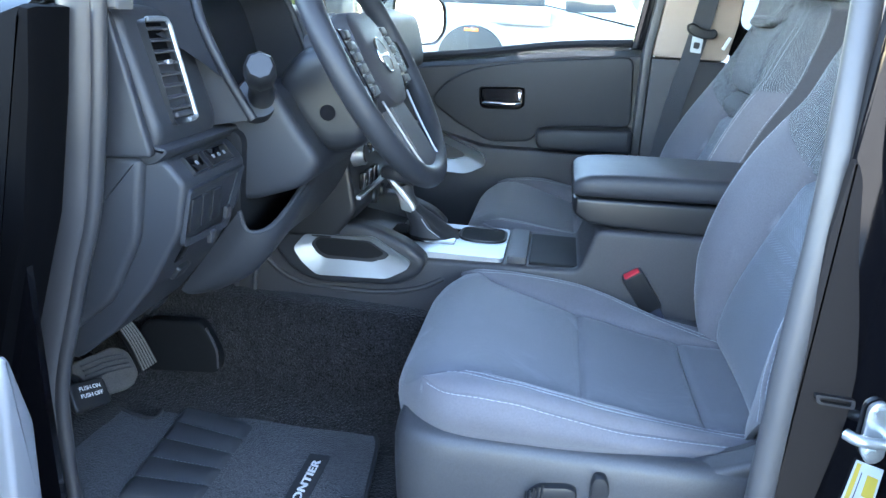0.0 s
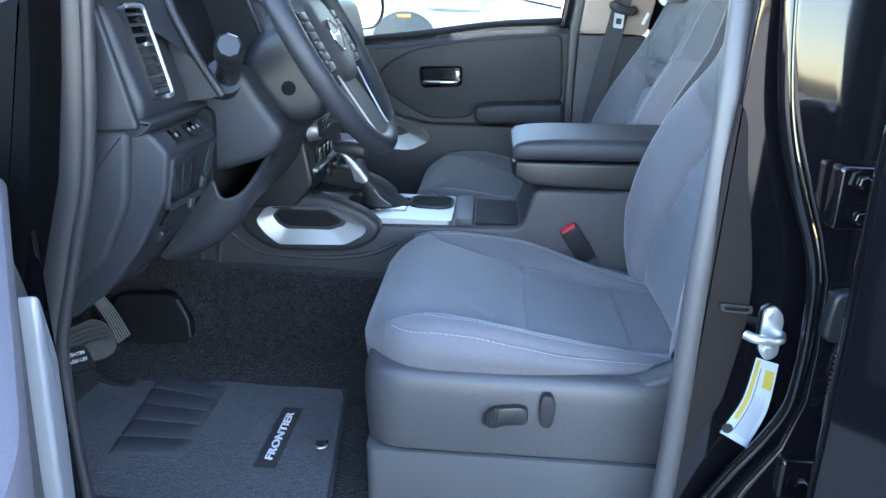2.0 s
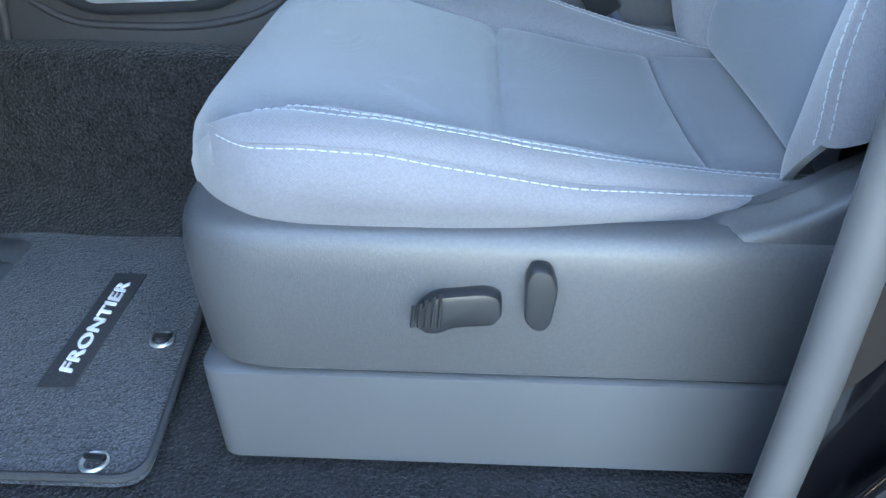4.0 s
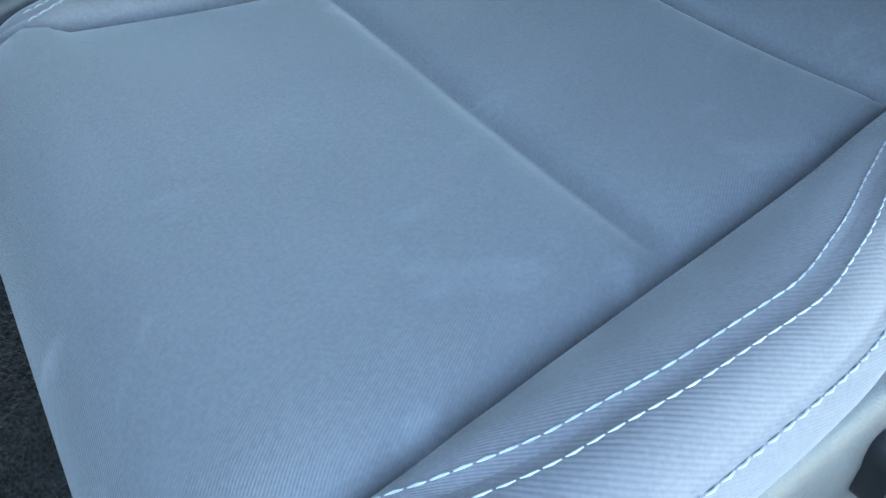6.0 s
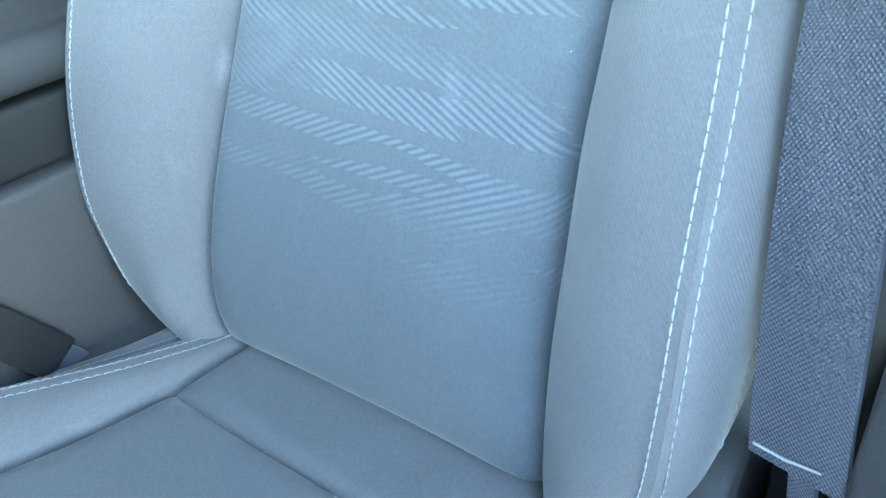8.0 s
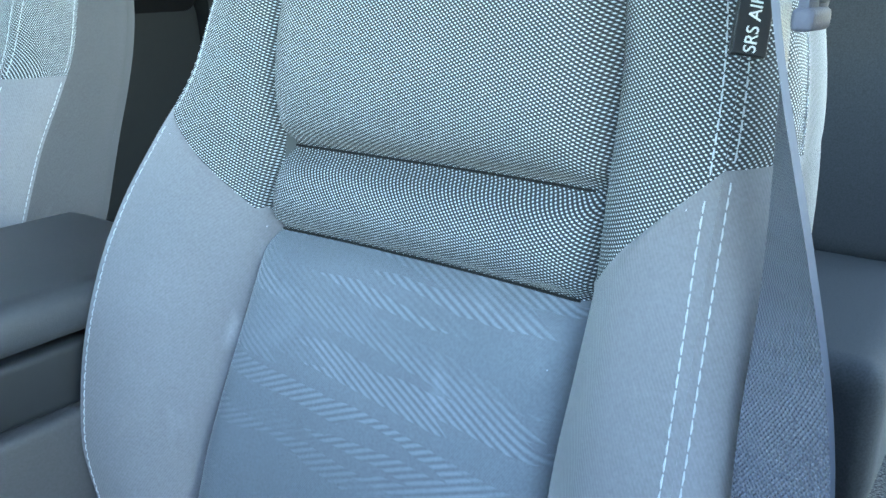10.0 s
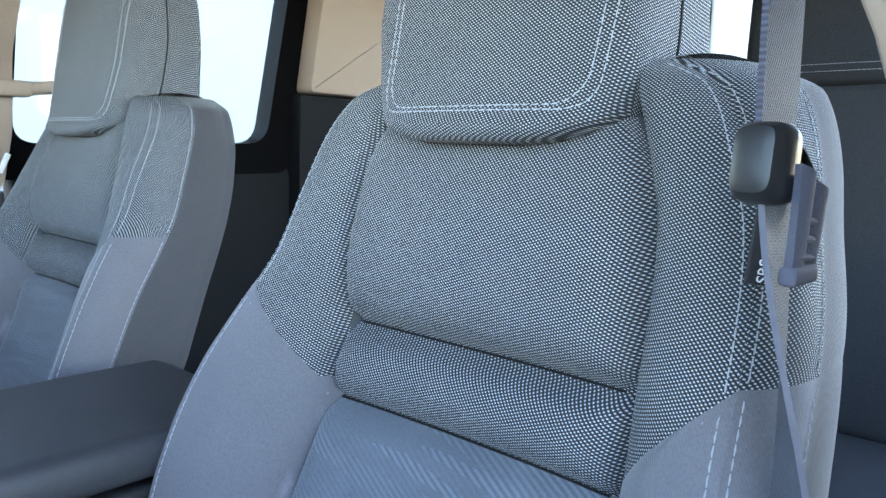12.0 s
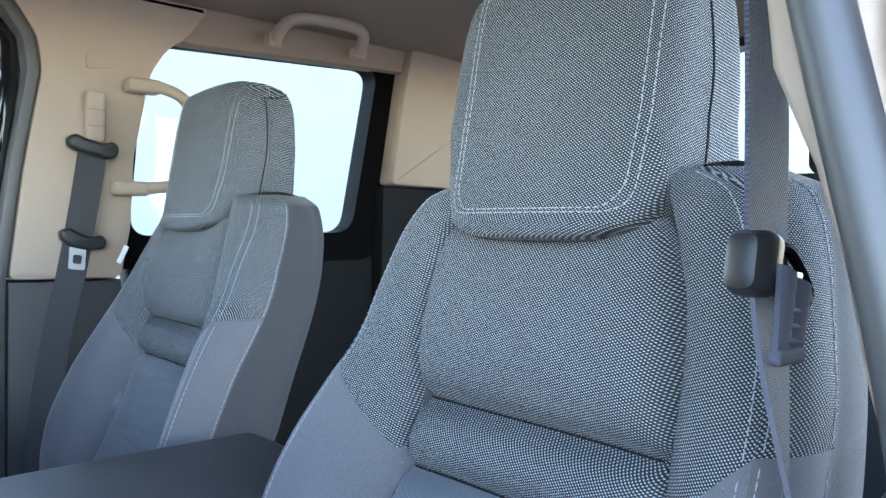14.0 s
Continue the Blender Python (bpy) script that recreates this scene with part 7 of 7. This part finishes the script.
for x0, x1, z0, z1, bolts in ((0.760, 0.84, 1.117, 1.187, ((0.782, 1.172), (0.785, 1.134))), (0.758, 0.85, 0.775, 0.828, ((0.781, 0.803), (0.806, 0.804)))):
    hg = on(part("hinge", box(x0, -0.803, z0, x1, -0.776, z1, 0.006, 3), PAINT, None, "black painted hinge with two bolts"), rd)
    for x, z in bolts:
        part("hinge_bolt", loft([[(x + r * math.cos(k * math.pi / 3 + 0.3), y, z + r * math.sin(k * math.pi / 3 + 0.3)) for k in range(6)] for r, y in ((0.0135, -0.802), (0.0125, -0.808), (0.0085, -0.809), (0.008, -0.814), (0.006, -0.816))]), PAINT, hg)
gr = on(part("cable_grommet", prism(rounded([(0.778, 0.982), (0.830, 0.980), (0.830, 1.045), (0.784, 1.042)], 0.014, 4), "y", -0.797, -0.772, 0.005, 3), PLASTIC_DARK, None, "black rubber cable grommet"), rd)
bel_pts = [(0.806 - 0.006 * math.sin(k / 30 * math.pi), -0.806 - 0.010 * math.sin(k / 30 * math.pi), 0.978 - 0.0030 * k) for k in range(31)]
on(part("cable_boot", tube(bel_pts, [0.014 if k % 2 else 0.010 for k in range(31)], 12), PLASTIC, None, "ribbed rubber cable boot"), rd)

# front wing outside, and the far door mirror
def wing(s, t):
    """Front wing: upright side, then a shoulder that climbs inwards beside the bonnet."""
    x = -0.135 - 1.5 * s ** 1.5
    inner = min(-0.45, -0.70 + (-0.135 - x) * 1.28)
    rise = 0.080 * (inner + 0.70) / 0.25
    y = spl(t, (0, 0.4, 0.72, 0.84, 1), (-0.76, -0.79, -0.80, -0.74, inner))
    z = spl(t, (0, 0.4, 0.72, 0.84, 1), (0.55, 1.00, 1.27, 1.330, 1.345 + rise)) - 0.09 * s ** 1.5
    return x, y, z
setting("front_wing", grid(wing, 40, 28, thick=0.01), PAINT, "glossy black front wing", "car body")
setting("bonnet", grid(lambda s, t: (-0.64 - 1.25 * s, -0.80 + 1.60 * t, 1.292 - 0.09 * s * s - 0.05 * abs(2 * t - 1) ** 4), 14, 16, thick=0.01), PAINT, "glossy black bonnet", "car body")
mi = thing("door_mirror", "black passenger door mirror", "mirror", at=(-0.05, 1.0, 1.3))
mr = rounded([(0.87, 1.228), (1.07, 1.235), (1.11, 1.28), (1.10, 1.36), (1.06, 1.385), (0.88, 1.38)], 0.03, 5)
def mring(k, x):
    return [(x, 0.99 + (y - 0.99) * k, 1.305 + (z - 1.305) * k) for y, z in mr]
MR = Matrix.Translation((-0.07, 0.99, 0)) @ Matrix.Rotation(radians(-38), 4, "Z") @ Matrix.Translation((0.07, -0.99, 0))
on(part("housing", moved(loft([mring(0.5, -0.17), mring(0.85, -0.14), mring(1.0, -0.09), mring(1.0, -0.045), mring(0.93, -0.04), mring(0.93, -0.05)]), MR), PLASTIC_DARK), mi)
on(part("mirror_glass", moved(loft([mring(0.92, -0.052), mring(0.92, -0.047)]), MR), CHROME, None, "reflecting mirror glass"), mi)
on(part("mirror_arm", box(-0.13, 0.79, 1.19, -0.07, 0.92, 1.24, 0.012, 3), PLASTIC_DARK), mi)
setting("body_side", box(-0.40, 0.80, 0.45, 2.0, 0.84, 1.22, 0.02, 3), PAINT, "glossy black far side of the truck cab", "car body")

# ---------------------------------------------------------------- outside
setting("ground", grid(lambda s, t: (-300 + 600 * s, -300 + 600 * t, 0.0), 8, 8), ASPHALT, "grey asphalt parking lot", "ground")
setting("white_building", box(1.5, 13.0, 0.0, 42.0, 24.0, 14.0, 0.02, 1), WHITE_WALL, "large plain white building wall", "building")
setting("brown_building", box(-4.5, 24.0, 0.0, 1.4, 34.0, 3.0, 0.02, 1), BRICK, "low brown brick building", "building")
tk = thing("pickup_truck", "white pickup truck with a metal toolbox, parked nearby", "truck", at=(-0.3, 11.5, 0.0))
on(part("body", prism(rounded([(-3.6, 0.45), (-3.6, 1.12), (-1.72, 1.17), (1.8, 1.17), (3.2, 1.12), (3.3, 0.5)], 0.1, 4), "y", 10.9, 12.8, 0.06, 3), WHITE_PAINT), tk)
on(part("cab", prism(rounded([(-1.85, 1.1), (-1.62, 1.90), (1.05, 1.98), (1.75, 1.15)], 0.12, 4), "y", 11.0, 12.7, 0.06, 3), WHITE_PAINT), tk)
on(part("rear_glass", prism(rounded([(-1.60, 1.42), (-1.42, 1.80), (0.05, 1.84), (0.10, 1.45)], 0.05, 3), "y", 10.985, 11.02, 0.01, 1), DARK_GLASS), tk)
on(part("side_glass", prism(rounded([(0.42, 1.38), (0.36, 1.86), (0.92, 1.88), (1.20, 1.42)], 0.05, 3), "y", 10.985, 11.02, 0.01, 1), DARK_GLASS), tk)
on(part("toolbox", box(-0.60, 10.62, 1.16, 0.20, 10.96, 1.38, 0.02, 2), DIAMOND, None, "metal toolbox"), tk)
on(part("wheel_flare", prism([(-0.98 + 0.52 * math.cos(a * math.pi / 14), 0.62 + 0.50 * math.sin(a * math.pi / 14)) for a in range(15)], "y", 10.78, 10.95, 0.03, 2), PLASTIC_DARK, None, "black wheel flare"), tk)
for x_ in (-2.6, 2.3):
    for y_ in (10.95, 12.5):
        wl = on(part("wheel", tube([(x_, y_, 0.38), (x_, y_ + 0.25, 0.38)], 0.38, 24), PLASTIC_DARK), tk)
on(part("marker_lamp", box(-1.10, 10.76, 1.02, -0.88, 10.80, 1.07, 0.01, 2), ORANGE, None, "amber marker lamp"), tk)
on(part("door_pull", box(0.42, 10.87, 1.04, 0.62, 10.92, 1.08, 0.01, 2), CHROME), tk)
on(part("brake_lamp", box(-0.98, 11.0, 1.90, -0.62, 11.06, 1.94, 0.01, 1), RED), tk)


def tree(name, x, y, h, seed):
    rng = random.Random(seed)
    t = thing(name, "leafy green roadside tree in sunlight", "tree", "trees beyond the lot", at=(x, y, 0))
    on(part("trunk", tube([(x, y, 0), (x + 0.1, y, h * 0.35), (x, y + 0.1, h * 0.7)], [0.16, 0.12, 0.05], 8), BARK), t)
    V, F = [], []
    for k in range(1400):
        a, b = rng.uniform(0, 6.283), rng.uniform(-0.9, 1)
        lump = 0.75 + 0.35 * noise.noise((3 * math.cos(a) + seed, 3 * math.sin(a), 3 * b))
        r = h * 0.36 * lump * math.sqrt(max(0.0, 1 - b * b * 0.85)) * rng.uniform(0.55, 1.0)
        c = Vector((x + r * math.cos(a), y + r * math.sin(a), h * (0.60 + 0.40 * b)))
        s = rng.uniform(0.12, 0.26)
        u = Vector((rng.gauss(0, 1), rng.gauss(0, 1), rng.gauss(0, 1))).normalized()
        w = u.orthogonal().normalized()
        o = len(V)
        V += [c - u * s, c + w * s * 0.6, c + u * s, c - w * s * 0.6]
        F.append((o, o + 1, o + 2, o + 3))
    me = bpy.data.meshes.new("crown")
    me.from_pydata([tuple(v) for v in V], [], F)
    on(part("crown", me, LEAF), t)


for k, (x, y, h) in enumerate(((-13.6, 33.0, 5.0), (-10.4, 31.0, 4.4), (-21, 34.0, 5.5), (-30, 22, 7.0), (-26, 30, 6.0), (-28, 8, 6.5), (-33, 3, 7), (-17.5, 38, 5), (-31, -6, 6.5))):
    tree("tree", x, y, h, k + 3)
setting("far_hill", grid(lambda s, t: (-220 + 440 * s, -260 + 40 * t, -0.5 + 9 * t * (0.6 + 0.4 * noise.noise((s * 6, 1.0, 0)))), 40, 6), HILL, "dry brown hill far away", "hill")
